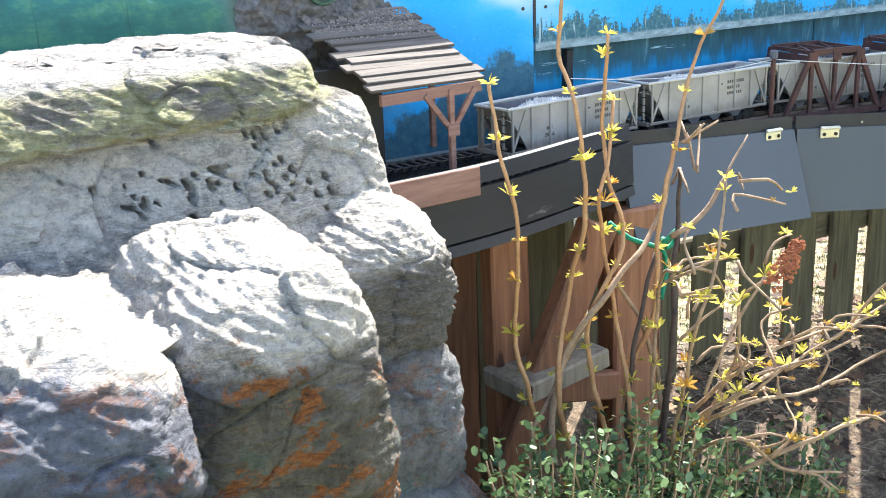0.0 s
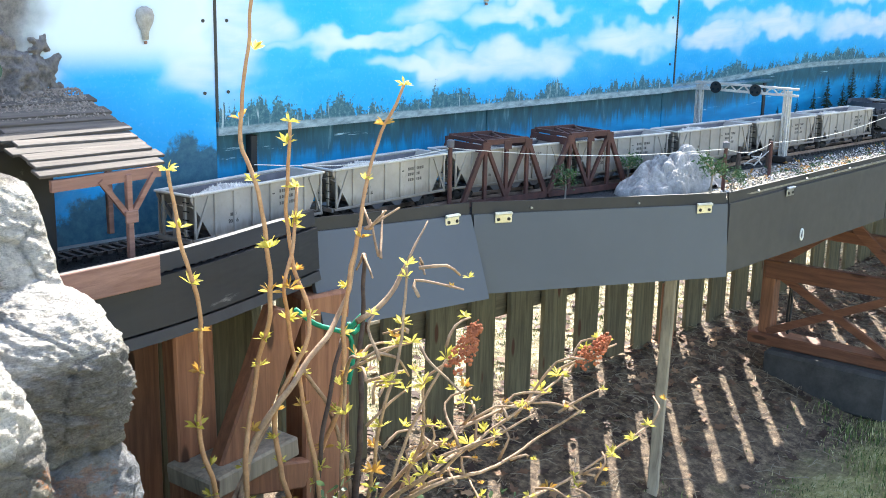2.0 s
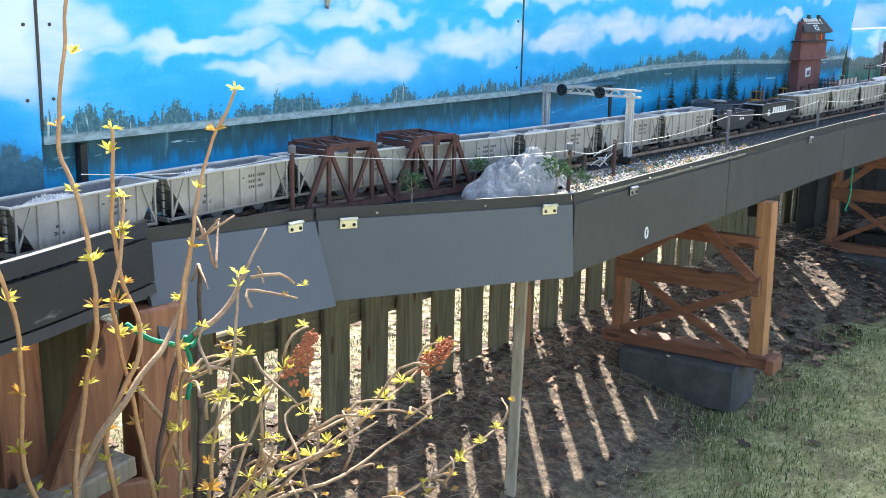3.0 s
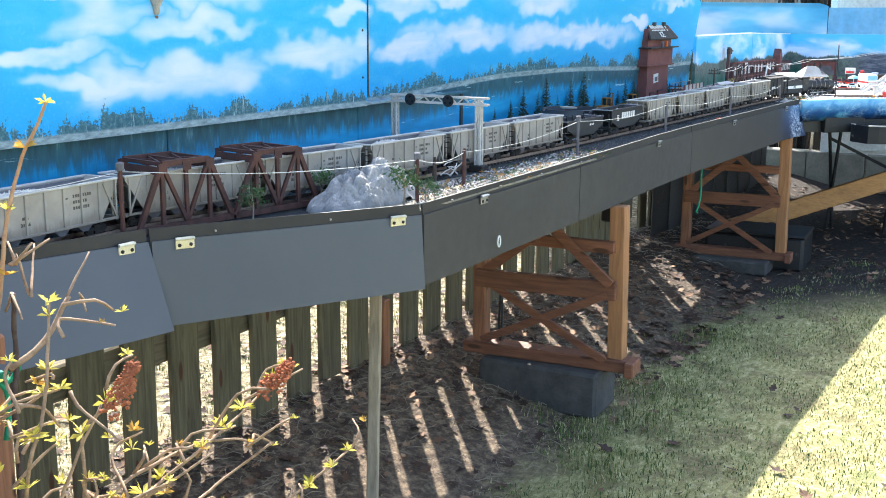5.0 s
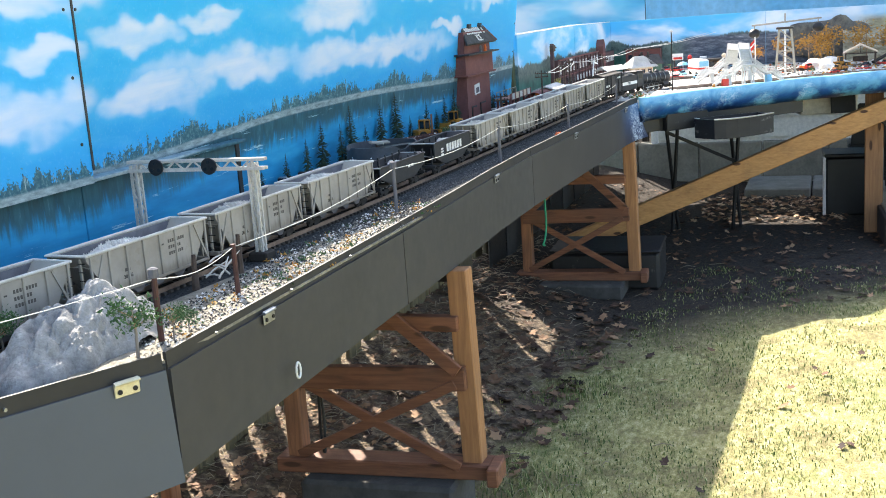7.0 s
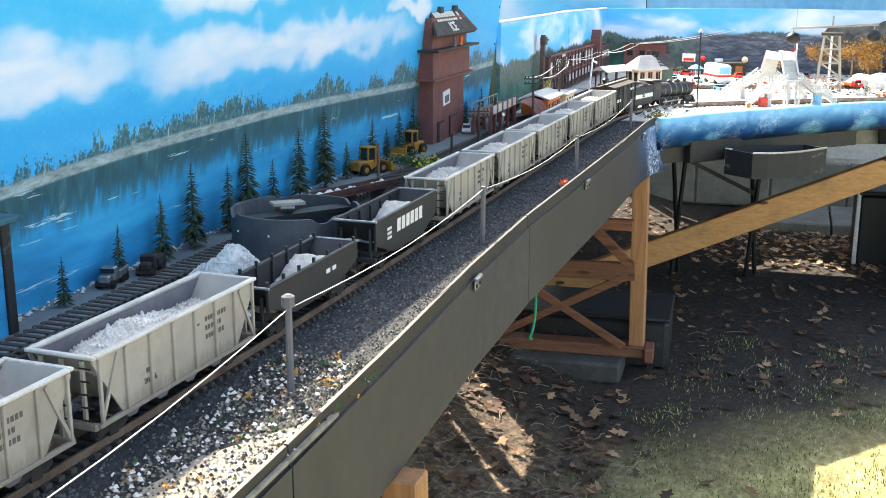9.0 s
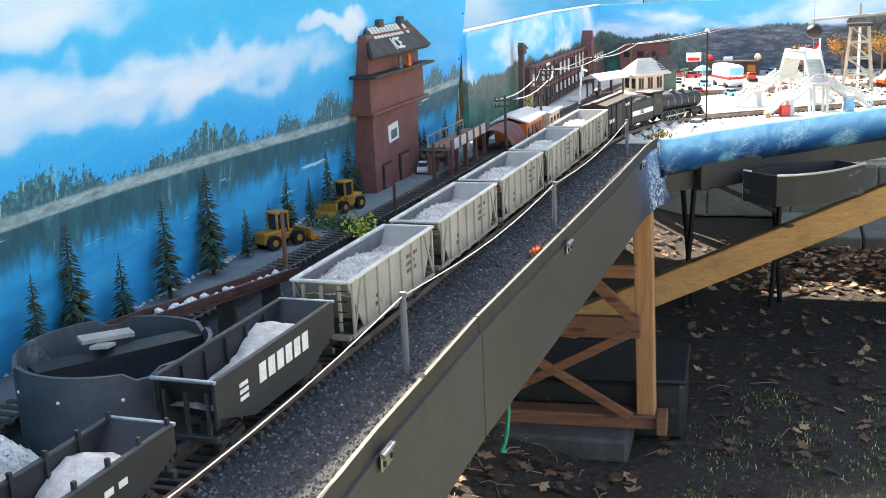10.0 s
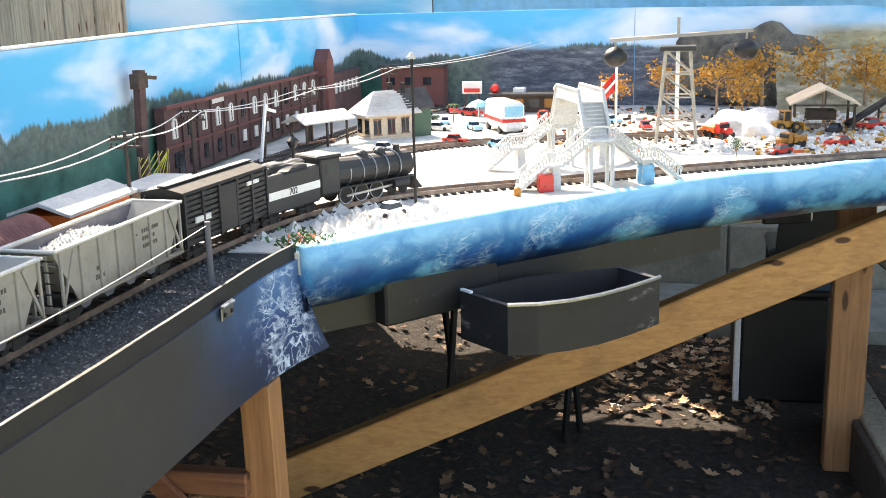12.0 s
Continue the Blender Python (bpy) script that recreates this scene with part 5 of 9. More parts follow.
def weather(w, seed, coarse, fine):
    """How far a weathered face stands in or out: swells, broken planes, tilted flakes, cracks, grit."""
    o = w + Vector((seed * 3.1, seed * 1.7, seed * 2.3))
    swell = noise.fractal(o * 5, 1.0, 2.0, 3)
    bent = o + noise.noise_vector(o * 14) * 0.012
    big, gap = facet(bent, 8)
    small, _ = facet(Vector((bent.x * 0.7 + bent.z * 0.5, bent.y, bent.z * 1.5)), 26)
    bend = noise.noise(o * 9) * 0.03
    s = (o.z * 0.90 + o.x * 0.44 + bend * 1.8 + 0.02 * noise.noise(o * 40)) * 52
    step = s - math.floor(s)
    hard = max(0.0, noise.noise(Vector((o.x * 8, o.y * 8, o.z * 14))) + 0.30)
    flake = (step ** 1.8 - 0.36) * hard
    tilted = Vector((o.x * 18 - o.z * 9, o.y * 20, o.z * 80 + o.x * 38))
    rough = noise.ridged_multi_fractal(tilted, 0.8, 2.1, 5, 0.9, 2.0) - 1.0
    crack = max(0.0, 1 - gap / 0.035)
    grit = noise.fractal(o * 170, 0.5, 2.2, 3)
    return coarse * swell + fine * (0.08 * big + 0.11 * small + 0.0016 * flake + 0.0032 * rough + 0.0014 * grit) - 0.005 * crack * crack


def rock(name, c, r, parent, seed, power=3.0, coarse=0.016, lean=0.0, turn=0.0, label="", fine=6):
    """A weathered boulder, its top sloping down to the front by lean."""
    bm = bmesh.new()
    bmesh.ops.create_icosphere(bm, subdivisions=fine, radius=1.0)
    rot = Matrix.Rotation(radians(turn), 3, "Z")
    ms = Mesh()
    for v in bm.verts:
        d = v.co.normalized()
        k = (abs(d.x) ** power + abs(d.y) ** power + abs(d.z) ** power) ** (-1 / power)
        p = Vector((d.x * k * r[0], d.y * k * r[1], d.z * k * r[2]))
        n = Vector((d.x / r[0], d.y / r[1], d.z / r[2])).normalized()
        q = p + n * weather(p + Vector(c), seed, coarse, 1.0)
        q.z += lean * q.y * max(0.0, q.z / r[2] + 0.2)
        ms.v.append(tuple(rot @ q + Vector(c)))
    ms.f = [tuple(v.index for v in f.verts) for f in bm.faces]
    bm.free()
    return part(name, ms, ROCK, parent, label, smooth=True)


def long_rock(name, c, r, parent, seed, power, turn, label, steps, front, clusters=(), coarse=0.008, back=0.0):
    """A long stone with a finely cut front face; clusters of pits are bored into it."""
    rng = random.Random(int(seed * 10))
    pits = []
    for cx, cz, count, spread in clusters:
        for _ in range(count):
            u = rng.gauss(0, spread)
            pits.append((cx + u, cz - 0.42 * u + rng.gauss(0, 0.007), rng.uniform(0.0022, 0.0044), rng.uniform(0.8, 1.25)))
    angles = [math.pi / 2 + math.pi * (0.06 + 0.88 * i / (front - 1)) for i in range(front)]
    angles += [-math.pi / 2 + 0.19 + (math.pi - 0.38) * i / 29 for i in range(30)]
    n = len(angles)
    rot = Matrix.Rotation(radians(turn), 3, "Z")
    ms = Mesh()
    for i in range(steps + 1):
        x = -1 + 2 * i / steps
        taper = max(0.0, 1 - abs(x) ** (power * 2.2)) ** (1 / power)
        for a in angles:
            ca, sa = math.cos(a), math.sin(a)
            k = (abs(ca) ** power + abs(sa) ** power) ** (-1 / power) * (0.02 + 0.98 * taper)
            p = Vector((x * r[0], ca * k * r[1], sa * k * r[2]))
            nn = Vector((0, ca, sa))
            push = weather(p + Vector(c), seed, coarse, 0.8)
            q = p + nn * push
            if ca < -0.3:
                q.y += back * (q.z + r[2])
                for hx, hz, hr, tall in pits:
                    dx, dz = p.x - hx, p.z - hz
                    if abs(dx) < hr and abs(dz) < hr * tall:
                        e = (dx / hr) ** 2 + ((dz + 0.5 * dx) / (hr * tall)) ** 2
                        if e < 1:
                            q.y += 0.017 * (1 - e) ** 0.35
            ms.v.append(tuple(rot @ q + Vector(c)))
    for i in range(steps):
        for j in range(n):
            a, b = i * n + j, i * n + (j + 1) % n
            ms.f.append((a, b, b + n, a + n))
    ms.f.append(tuple(range(n)))
    ms.f.append(tuple(steps * n + j for j in reversed(range(n))))
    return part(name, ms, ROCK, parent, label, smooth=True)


def build_rocks():
    w = thing("rock_cliff", "weathered pale limestone cliff with mossy slab and rusty stains", "rock", (-0.75, -0.4, 0.0))
    long_rock("slab", (-0.82, -0.222, 0.862), (0.345, 0.150, 0.036), w, 1.3, 4.5, 4, "flat mossy capping slab", 260, 90, (), 0.004, 0.7)
    groups = ((0.13, 0.02, 13, 0.030), (0.20, 0.012, 14, 0.035), (0.255, 0.012, 9, 0.022), (0.215, 0.05, 6, 0.016), (0.10, 0.0, 9, 0.018), (0.05, 0.03, 4, 0.03))
    long_rock("block", (-0.782, -0.285, 0.765), (0.36, 0.125, 0.082), w, 2.1, 9.0, 6, "pitted pale limestone block", 520, 140, groups, 0.005, 0.48)
    rock("shelf", (-0.866, -0.480, 0.722), (0.155, 0.09, 0.016), w, 2.9, 3.5, 0.008, 0.22, -4, "sloping pale ledge", 6)
    rock("boulder", (-0.847, -0.560, 0.636), (0.112, 0.100, 0.124), w, 3.7, 2.9, 0.018, 0.22, fine=7)
    rock("boulder", (-0.655, -0.478, 0.620), (0.107, 0.110, 0.150), w, 4.9, 3.2, 0.018, 0.25, 8, fine=7)
    rock("boulder", (-0.475, -0.345, 0.655), (0.098, 0.090, 0.082), w, 5.3, 2.7, 0.018, 0.2, 10, fine=7)
    rock("boulder", (-0.475, -0.340, 0.50), (0.095, 0.095, 0.11), w, 7.7, 2.8, 0.016, 0.1)
    rock("boulder", (-0.70, -0.36, 0.43), (0.16, 0.11, 0.13), w, 6.1, 2.8, 0.02)
    rock("boulder", (-0.90, -0.44, 0.40), (0.13, 0.12, 0.13), w, 8.2, 2.8, 0.02, fine=5)
    rock("boulder", (-0.60, -0.30, 0.26), (0.27, 0.18, 0.24), w, 9.4, 3.0, 0.03, fine=5)
    rock("boulder", (-0.98, -0.35, 0.36), (0.20, 0.18, 0.34), w, 9.9, 3.0, 0.03, fine=5)


build_rocks()


def build_tunnel_hut():
    t = thing("plank_shed", "open plank-roofed shed of weathered wood over the track", "shed", (-0.30, -0.17, 0.73))
    # roof slopes down to the front
    m = pose(-0.292, -0.105, 0.8585, 22, 0, 2)
    z = 0
    for i in range(11):
        L = 0.165 + random.uniform(-0.012, 0.012)
        p = Mesh().box((random.uniform(-0.006, 0.006), -0.087 + i * 0.0160, 0.0008 * (i % 3)), (L, 0.0195, 0.0036), (-6, random.uniform(-1, 1), random.uniform(-1.2, 1.2)), 0.0006)
        part("roof_plank", Mesh().add(p.v, p.f, m), PLANK, t)
    gr = Mesh()
    for k in range(1500):
        q = m @ Vector((random.uniform(-0.08, 0.075), 0.100 - 0.075 * random.random() ** 1.7, 0.0022))
        gr.blob(q, random.uniform(0.0006, 0.0019), 1, 0.5, k * 0.7)
    tagged(part("roof_grit", gr, grainy("brown_roof_grit", (126, 114, 104), (168, 154, 142), 90, 0.95, bump=0.6), t), kind="stuff")
    part("post", Mesh().box((-0.266, -0.197, 0.767), (0.007, 0.007, 0.098), None, 0.0006), BOARD, t)
    part("brace", Mesh().bar((-0.266, -0.198, 0.765), (-0.302, -0.198, 0.812), 0.005, 0.006), BOARD, t)
    part("brace", Mesh().bar((-0.266, -0.198, 0.765), (-0.232, -0.198, 0.814), 0.005, 0.006), BOARD, t)
    part("beam", Mesh().bar((-0.36, -0.196, 0.812), (-0.222, -0.194, 0.815), 0.006, 0.013), BOARD, t)
    # added black board stands in for the darkness of the tunnel
    part("back_board", Mesh().box((-0.40, -0.095, 0.765), (0.19, 0.008, 0.15), None, 0.001), BLACK, t, "black board added for the dark tunnel behind")
    part("gusset", Mesh().box((-0.266, -0.202, 0.767), (0.016, 0.003, 0.014), None, 0.0005), BOARD, t)
    for x in (-0.40, -0.22):
        part("post", Mesh().box((x, -0.075, 0.78), (0.007, 0.007, 0.12), None, 0.0006), BOARD, t)
    part("front_board", Mesh().bar((-0.43, -0.296, 0.7235), (-0.285, -0.284, 0.7235), 0.006, 0.034, 0.001), BOARD, t, "brown stained sill board")
    s = thing("painted_cliff_relief", "gritty grey rock relief with a small round opening above the shed", "relief", (-0.36, -0.02, 0.86))
    ms = Mesh()
    nx, ny = 110, 70
    for j in range(ny + 1):
        for i in range(nx + 1):
            u, v = 2 * i / nx - 1, 2 * j / ny - 1
            x, z = -0.345 + 0.108 * u, 0.895 + 0.085 * v
            r = math.sqrt(u * u + v * v) + 0.45 * noise.fractal(Vector((x * 22, z * 22, 0.0)), 0.8, 2.0, 4)
            d = max(0.0, 1 - r) ** 0.5
            lump = 0.014 * noise.ridged_multi_fractal(Vector((x * 30, z * 34, 2.0)), 0.8, 2.1, 4, 0.9, 2.0) + 0.004 * noise.fractal(Vector((x * 160, z * 160, 5.0)), 0.6, 2.1, 3)
            ms.v.append((x, 0.004 - d * (0.02 + lump), z))
    ms.f = [(j * (nx + 1) + i, j * (nx + 1) + i + 1, (j + 1) * (nx + 1) + i + 1, (j + 1) * (nx + 1) + i) for j in range(ny) for i in range(nx)]
    part("relief", ms, grainy("grey_grit", (98, 94, 93), (156, 148, 142), 160, 0.95, bump=1.0, depth=0.003), s, smooth=True)
    part("opening", Mesh().tube([(-0.345 + 0.017 * math.cos(a), -0.03, 0.925 + 0.013 * math.sin(a)) for a in [i * math.pi / 8 for i in range(17)]], 0.003, 6, cap=False), DARK_GREEN, s)


build_tunnel_hut()


# ---- shrub ----
def leaf_tuft(ms, c, size, rng, up=0.4):
    """A burst of narrow young leaves."""
    for k in range(rng.randint(8, 12)):
        a = rng.random() * 6.283
        e = rng.uniform(-0.3, 1.1)
        d = Vector((math.cos(a) * math.cos(e), math.sin(a) * math.cos(e), math.sin(e) * 0.8 + up * 0.4)).normalized()
        w = d.cross(Vector((rng.random() - 0.5, rng.random() - 0.5, rng.random() - 0.5))).normalized() * size * 0.15
        c = Vector(c)
        mid = c + d * size * 0.55 + Vector((0, 0, size * 0.08))
        ms.add([c, mid + w, c + d * size, mid - w], [(0, 1, 2, 3)])


def build_shrub():
    b = thing("shrub", "bare twiggy shrub with yellow-green spring buds and brown seed heads", "shrub", (-0.08, -0.36, 0.02))
    rng = random.Random(5)
    base = Vector((-0.08, -0.34, 0.02))
    Y = -0.32
    young = [[(-0.22, Y, 0.40), (-0.249, Y, 0.48), (-0.264, Y, 0.541), (-0.27, Y, 0.672), (-0.284, Y, 0.753), (-0.293, Y, 0.838)],
             [(-0.205, Y, 0.45), (-0.171, Y, 0.577), (-0.175, Y, 0.676), (-0.184, Y, 0.792), (-0.189, Y, 0.87), (-0.176, Y, 0.96), (-0.172, Y, 1.02)],
             [(-0.16, Y, 0.52), (-0.126, Y, 0.611), (-0.11, Y, 0.644), (-0.123, Y, 0.751), (-0.133, Y, 0.879)],
             [(-0.08, Y, 0.42), (-0.063, Y, 0.523), (-0.056, Y, 0.634), (-0.025, Y, 0.739), (0.012, Y, 0.827), (0.048, Y, 0.912)],
             [(-0.117, Y, 0.594), (-0.14, Y, 0.684), (-0.127, Y, 0.738), (-0.101, Y, 0.796)]]
    old = [[(-0.034, Y, 0.30), (-0.027, Y, 0.475), (-0.014, Y, 0.574), (0.004, Y, 0.639), (0.006, Y, 0.698)],
           [(-0.016, Y, 0.612), (0.029, Y, 0.634), (0.075, Y, 0.68)],
           [(-0.034, Y, 0.33), (-0.057, Y, 0.483), (-0.116, Y, 0.58)],
           [(-0.21, Y, 0.33), (-0.193, Y, 0.48), (-0.144, Y, 0.571), (-0.041, Y, 0.639), (-0.015, Y, 0.737)],
           [(-0.23, Y, 0.36), (-0.206, Y, 0.439), (-0.134, Y, 0.539)],
           [(-0.06, Y, 0.2), (-0.10, Y, 0.35), (-0.09, Y, 0.50), (-0.05, Y, 0.60)]]
    W = -0.50
    low = [[(-0.09, -0.38, 0.55), (-0.17, W, 0.648), (-0.113, W - 0.02, 0.653)],
           [(-0.1, -0.42, 0.40), (-0.162, W, 0.577), (-0.139, W, 0.642), (-0.109, W, 0.738)],
           [(-0.08, -0.40, 0.36), (-0.095, W, 0.499), (0.025, W, 0.495), (0.108, W, 0.533), (0.187, W, 0.552), (0.215, W, 0.569)],
           [(-0.06, -0.40, 0.36), (-0.093, W, 0.477), (0.05, W, 0.451), (0.163, W, 0.458), (0.195, W, 0.493)],
           [(-0.07, -0.40, 0.38), (-0.038, W, 0.518), (0.167, W, 0.519)],
           [(-0.05, -0.40, 0.30), (0.065, W, 0.404), (0.222, W, 0.377), (0.377, W, 0.419)],
           [(-0.09, -0.42, 0.34), (-0.077, W, 0.521), (-0.072, W, 0.588), (-0.046, W, 0.63)],
           [(-0.08, -0.42, 0.34), (-0.071, W, 0.421), (0.016, W, 0.354), (0.10, W, 0.33)]]
    buds, warm = Mesh(), Mesh()

    def stem(pts, r0, r1, material, name, budded):
        line = smooth_line([Vector(p) + Vector((rng.uniform(-0.003, 0.003), rng.uniform(-0.02, 0.02), 0)) for p in pts], 0.012)
        line = [p + Vector((noise.noise(p * 30), noise.noise(p * 31 + Vector((5, 0, 0))), 0)) * 0.003 for p in line]
        k = len(line)
        part(name, Mesh().tube(line, [r0 + (r1 - r0) * i / k * (1 + 0.15 * noise.noise(line[i] * 60)) for i in range(k)], 7), material, b, smooth=True)
        if budded:
            i = int(k * 0.25) + rng.randint(0, 2)
            while i < k:
                leaf_tuft(buds if rng.random() < 0.7 else warm, line[i] + Vector((rng.uniform(-0.006, 0.006), rng.uniform(-0.006, 0.006), 0)), rng.uniform(0.010, 0.018), rng)
                i += rng.randint(3, 6)
            leaf_tuft(buds, line[-1], 0.013, rng)

    for p in young:
        stem([base.lerp(Vector(p[0]), 0.1), Vector(p[0]).lerp(base, 0.35)] + p, 0.0046, 0.0020, SHOOT, "shoot", True)
    for i, p in enumerate(old):
        pts = p if p[0][2] > 0.5 else [base] + p
        stem(pts, 0.0068 if i in (0, 3) else 0.0042, 0.0026, BARK_DARK if i in (0, 5) else BARK, "branch", False)
    for p in low:
        stem([base + Vector((0, -0.02, 0.1))] + p, 0.0040, 0.0014, BARK, "branch", rng.random() < 0.5)
        line = smooth_line(p, 0.01)
        for _ in range(7):
            q = line[rng.randint(len(line) // 3, len(line) - 1)]
            e = q + Vector((rng.uniform(0.0, 0.06), rng.uniform(-0.05, 0.03), rng.uniform(-0.04, 0.05)))
            stem([q, q.lerp(e, 0.5) + Vector((0, 0, 0.008)), e], 0.002, 0.001, BARK, "twig", False)
            leaf_tuft(buds if rng.random() < 0.6 else warm, e, rng.uniform(0.006, 0.013), rng)
    for q in old[0][-1], old[1][-1], old[3][-1]:
        for _ in range(4):
            e = Vector(q) + Vector((rng.uniform(-0.03, 0.05), rng.uniform(-0.03, 0.03), rng.uniform(-0.03, 0.05)))
            stem([q, e], 0.002, 0.001, BARK, "twig", False)
    tagged(part("young_leaves", buds, BUD, b, "yellow-green bursting leaf tufts"), kind="stuff")
    tagged(part("young_leaves", warm, BUD_RED, b, "orange-tinged bursting leaf tufts"), kind="stuff")
    for c, d in (((-0.083, -0.56, 0.658), (0.014, 0.0, 0.018)), ((0.160, -0.56, 0.597), (0.019, 0.0, 0.009))):
        h = Mesh()
        for k in range(230):
            t = rng.uniform(-1, 1)
            a = rng.random() * 6.283
            rr = 0.0185 * (1 - 0.55 * (t * 0.5 + 0.5)) * math.sqrt(rng.random())
            p = Vector(c) + Vector(d) * t + Vector((math.cos(a) * rr * 0.6, math.sin(a) * rr, math.cos(a) * rr * 0.8))
            h.blob(p, rng.uniform(0.0012, 0.0026), 1, 0.5, k * 0.37)
        part("seed_head", h, SEED, b, "dried rust-brown seed head")
        foot = Vector(c) - Vector(d) * 1.05
        stem([Vector((c[0] - 0.06, c[1] + 0.06, 0.50)), Vector((c[0] - 0.035, c[1] + 0.02, 0.58)), foot], 0.0022, 0.0013, BARK, "stalk", False)


build_shrub()


def build_boxwood(c, r, n, seed):
    b = thing("boxwood", "small green boxwood bush with pale new leaves", "bush", (c[0], c[1], 0.0), "boxwoods below the shrub")
    rng = random.Random(seed)
    lv = Mesh()
    for i in range(40):
        a = rng.random() * 6.283
        rad = r * math.sqrt(rng.random())
        tip = Vector((c[0] + rad * math.cos(a), c[1] + rad * 0.7 * math.sin(a), c[2] + rng.uniform(-0.10, 0.03) - rad * 0.3))
        part("stem", Mesh().tube([(c[0], c[1], 0.05), Vector((c[0], c[1], 0.05)).lerp(tip, 0.6) + Vector((0, 0, 0.02)), tip], [0.003, 0.002, 0.001], 5), BARK, b)
        for k in range(n):
            t = 0.45 + 0.57 * k / n
            p = Vector((c[0], c[1], 0.05)).lerp(tip, t) + Vector((rng.uniform(-1, 1), rng.uniform(-1, 1), rng.uniform(-1, 1))) * 0.012
            d = Vector((rng.uniform(-1, 1), rng.uniform(-1, 1), rng.uniform(-0.1, 1))).normalized()
            s = rng.uniform(0.008, 0.014)
            w = d.cross(Vector((rng.random(), rng.random(), rng.random()))).normalized() * s * 0.30
            lv.add([p, p + d * s * 0.3 + w * 0.9, p + d * s * 0.7 + w, p + d * s, p + d * s * 0.7 - w, p + d * s * 0.3 - w * 0.9], [(0, 1, 2, 3, 4, 5)])
    tagged(part("leaves", lv, BOXLEAF, b), kind="stuff")


build_boxwood((-0.31, -0.46, 0.47), 0.10, 70, 3)
build_boxwood((-0.18, -0.46, 0.46), 0.12, 70, 4)
build_boxwood((-0.02, -0.44, 0.37), 0.10, 56, 6)
build_boxwood((0.10, -0.42, 0.33), 0.09, 50, 8)


# ---- tracks ----
FRONT_TRACK = smooth_line([(-0.62, -0.17, 0), (-0.3, -0.155, 0), (0.0, -0.11, 0), (0.25, -0.09, 0), (0.45, -0.098, 0), (0.7, -0.14, 0), (1.0, -0.178, 0), (1.4, -0.203, 0), (1.75, -0.222, 0), (2.3, -0.241, 0), (3.0, -0.262, 0), (3.5, -0.278, 0), (3.75, -0.295, 0), (3.95, -0.335, 0), (4.10, -0.42, 0), (4.19, -0.53, 0), (4.26, -0.65, 0), (4.345, -0.79, 0), (4.43, -0.92, 0), (4.58, -1.21, 0), (4.78, -1.6, 0)], 0.02)
BACK_TRACK = smooth_line([(-0.6, -0.06, 0), (0.2, -0.03, 0), (1.0, -0.01, 0), (1.67, -0.002, 0), (2.2, -0.014, 0), (2.7, -0.04, 0), (3.3, -0.07, 0), (3.75, -0.085, 0), (4.4, -0.12, 0), (5.0, -0.18, 0), (5.35, -0.3, 0)], 0.02)
SIDING_TRACK = smooth_line([(3.1, -0.062, 0), (3.5, -0.11, 0), (3.9, -0.15, 0), (4.3, -0.20, 0), (4.55, -0.30, 0), (4.7, -0.45, 0), (4.78, -0.65, 0), (4.86, -0.9, 0), (5.0, -1.2, 0)], 0.02)
RAIL_TOP = 0.6935


def build_track(path, label, fine_from, fine_to, z=0.684, wide=0.056):
    t = thing("track", label, "track", tuple(path[len(path) // 2][:2]) + (z,), "tracks on the table", kind="structure")
    length = sum((b - a).length for a, b in zip(path, path[1:]))
    tie = Mesh().box((0, 0, 0.0015), (0.0065, wide, 0.004), None, 0.0006).data("tie", TIE)
    rest = Mesh()
    s = 0.005
    while s < length - 0.005:
        p, a = along(path, s)
        m = pose(p.x, p.y, z, 0, 0, math.degrees(a))
        if fine_from < p.x < fine_to:
            ob = new("tie", tie)
            ob.parent = t
            ob.matrix_basis = Matrix.Translation(-BASE[t.name]) @ m
        else:
            b = Mesh().box((0, 0, 0.0015), (0.0065, wide, 0.004))
            rest.add(b.v, b.f, m)
        s += 0.0145
    tagged(part("ties", rest, TIE, t), kind="stuff")
    for off in (-0.016, 0.016):
        ms = Mesh()
        for i, p in enumerate(path):
            d = (path[min(i + 1, len(path) - 1)] - path[max(i - 1, 0)]).normalized()
            o = Vector((-d.y, d.x, 0))
            for w, h in ((-0.0022, 0.003), (-0.0012, RAIL_TOP - z), (0.0012, RAIL_TOP - z), (0.0022, 0.003)):
                ms.v.append(tuple(p + o * (off + w) + Vector((0, 0, z + h))))
        ms.f += [(i * 4 + j, i * 4 + (j + 1) % 4, i * 4 + 4 + (j + 1) % 4, i * 4 + 4 + j) for i in range(len(path) - 1) for j in range(4)] + [(0, 1, 2, 3)]
        part("rail", ms, RAIL, t)
    return t


build_track(FRONT_TRACK, "main model track with dark ties and rusty rails", 1.5, 4.3, 0.684, 0.046)
build_track(BACK_TRACK, "rear model track with dark ties beside the road", 1.6, 3.4, 0.692, 0.043)
build_track(SIDING_TRACK, "yard siding track running round the station", 9, 9)


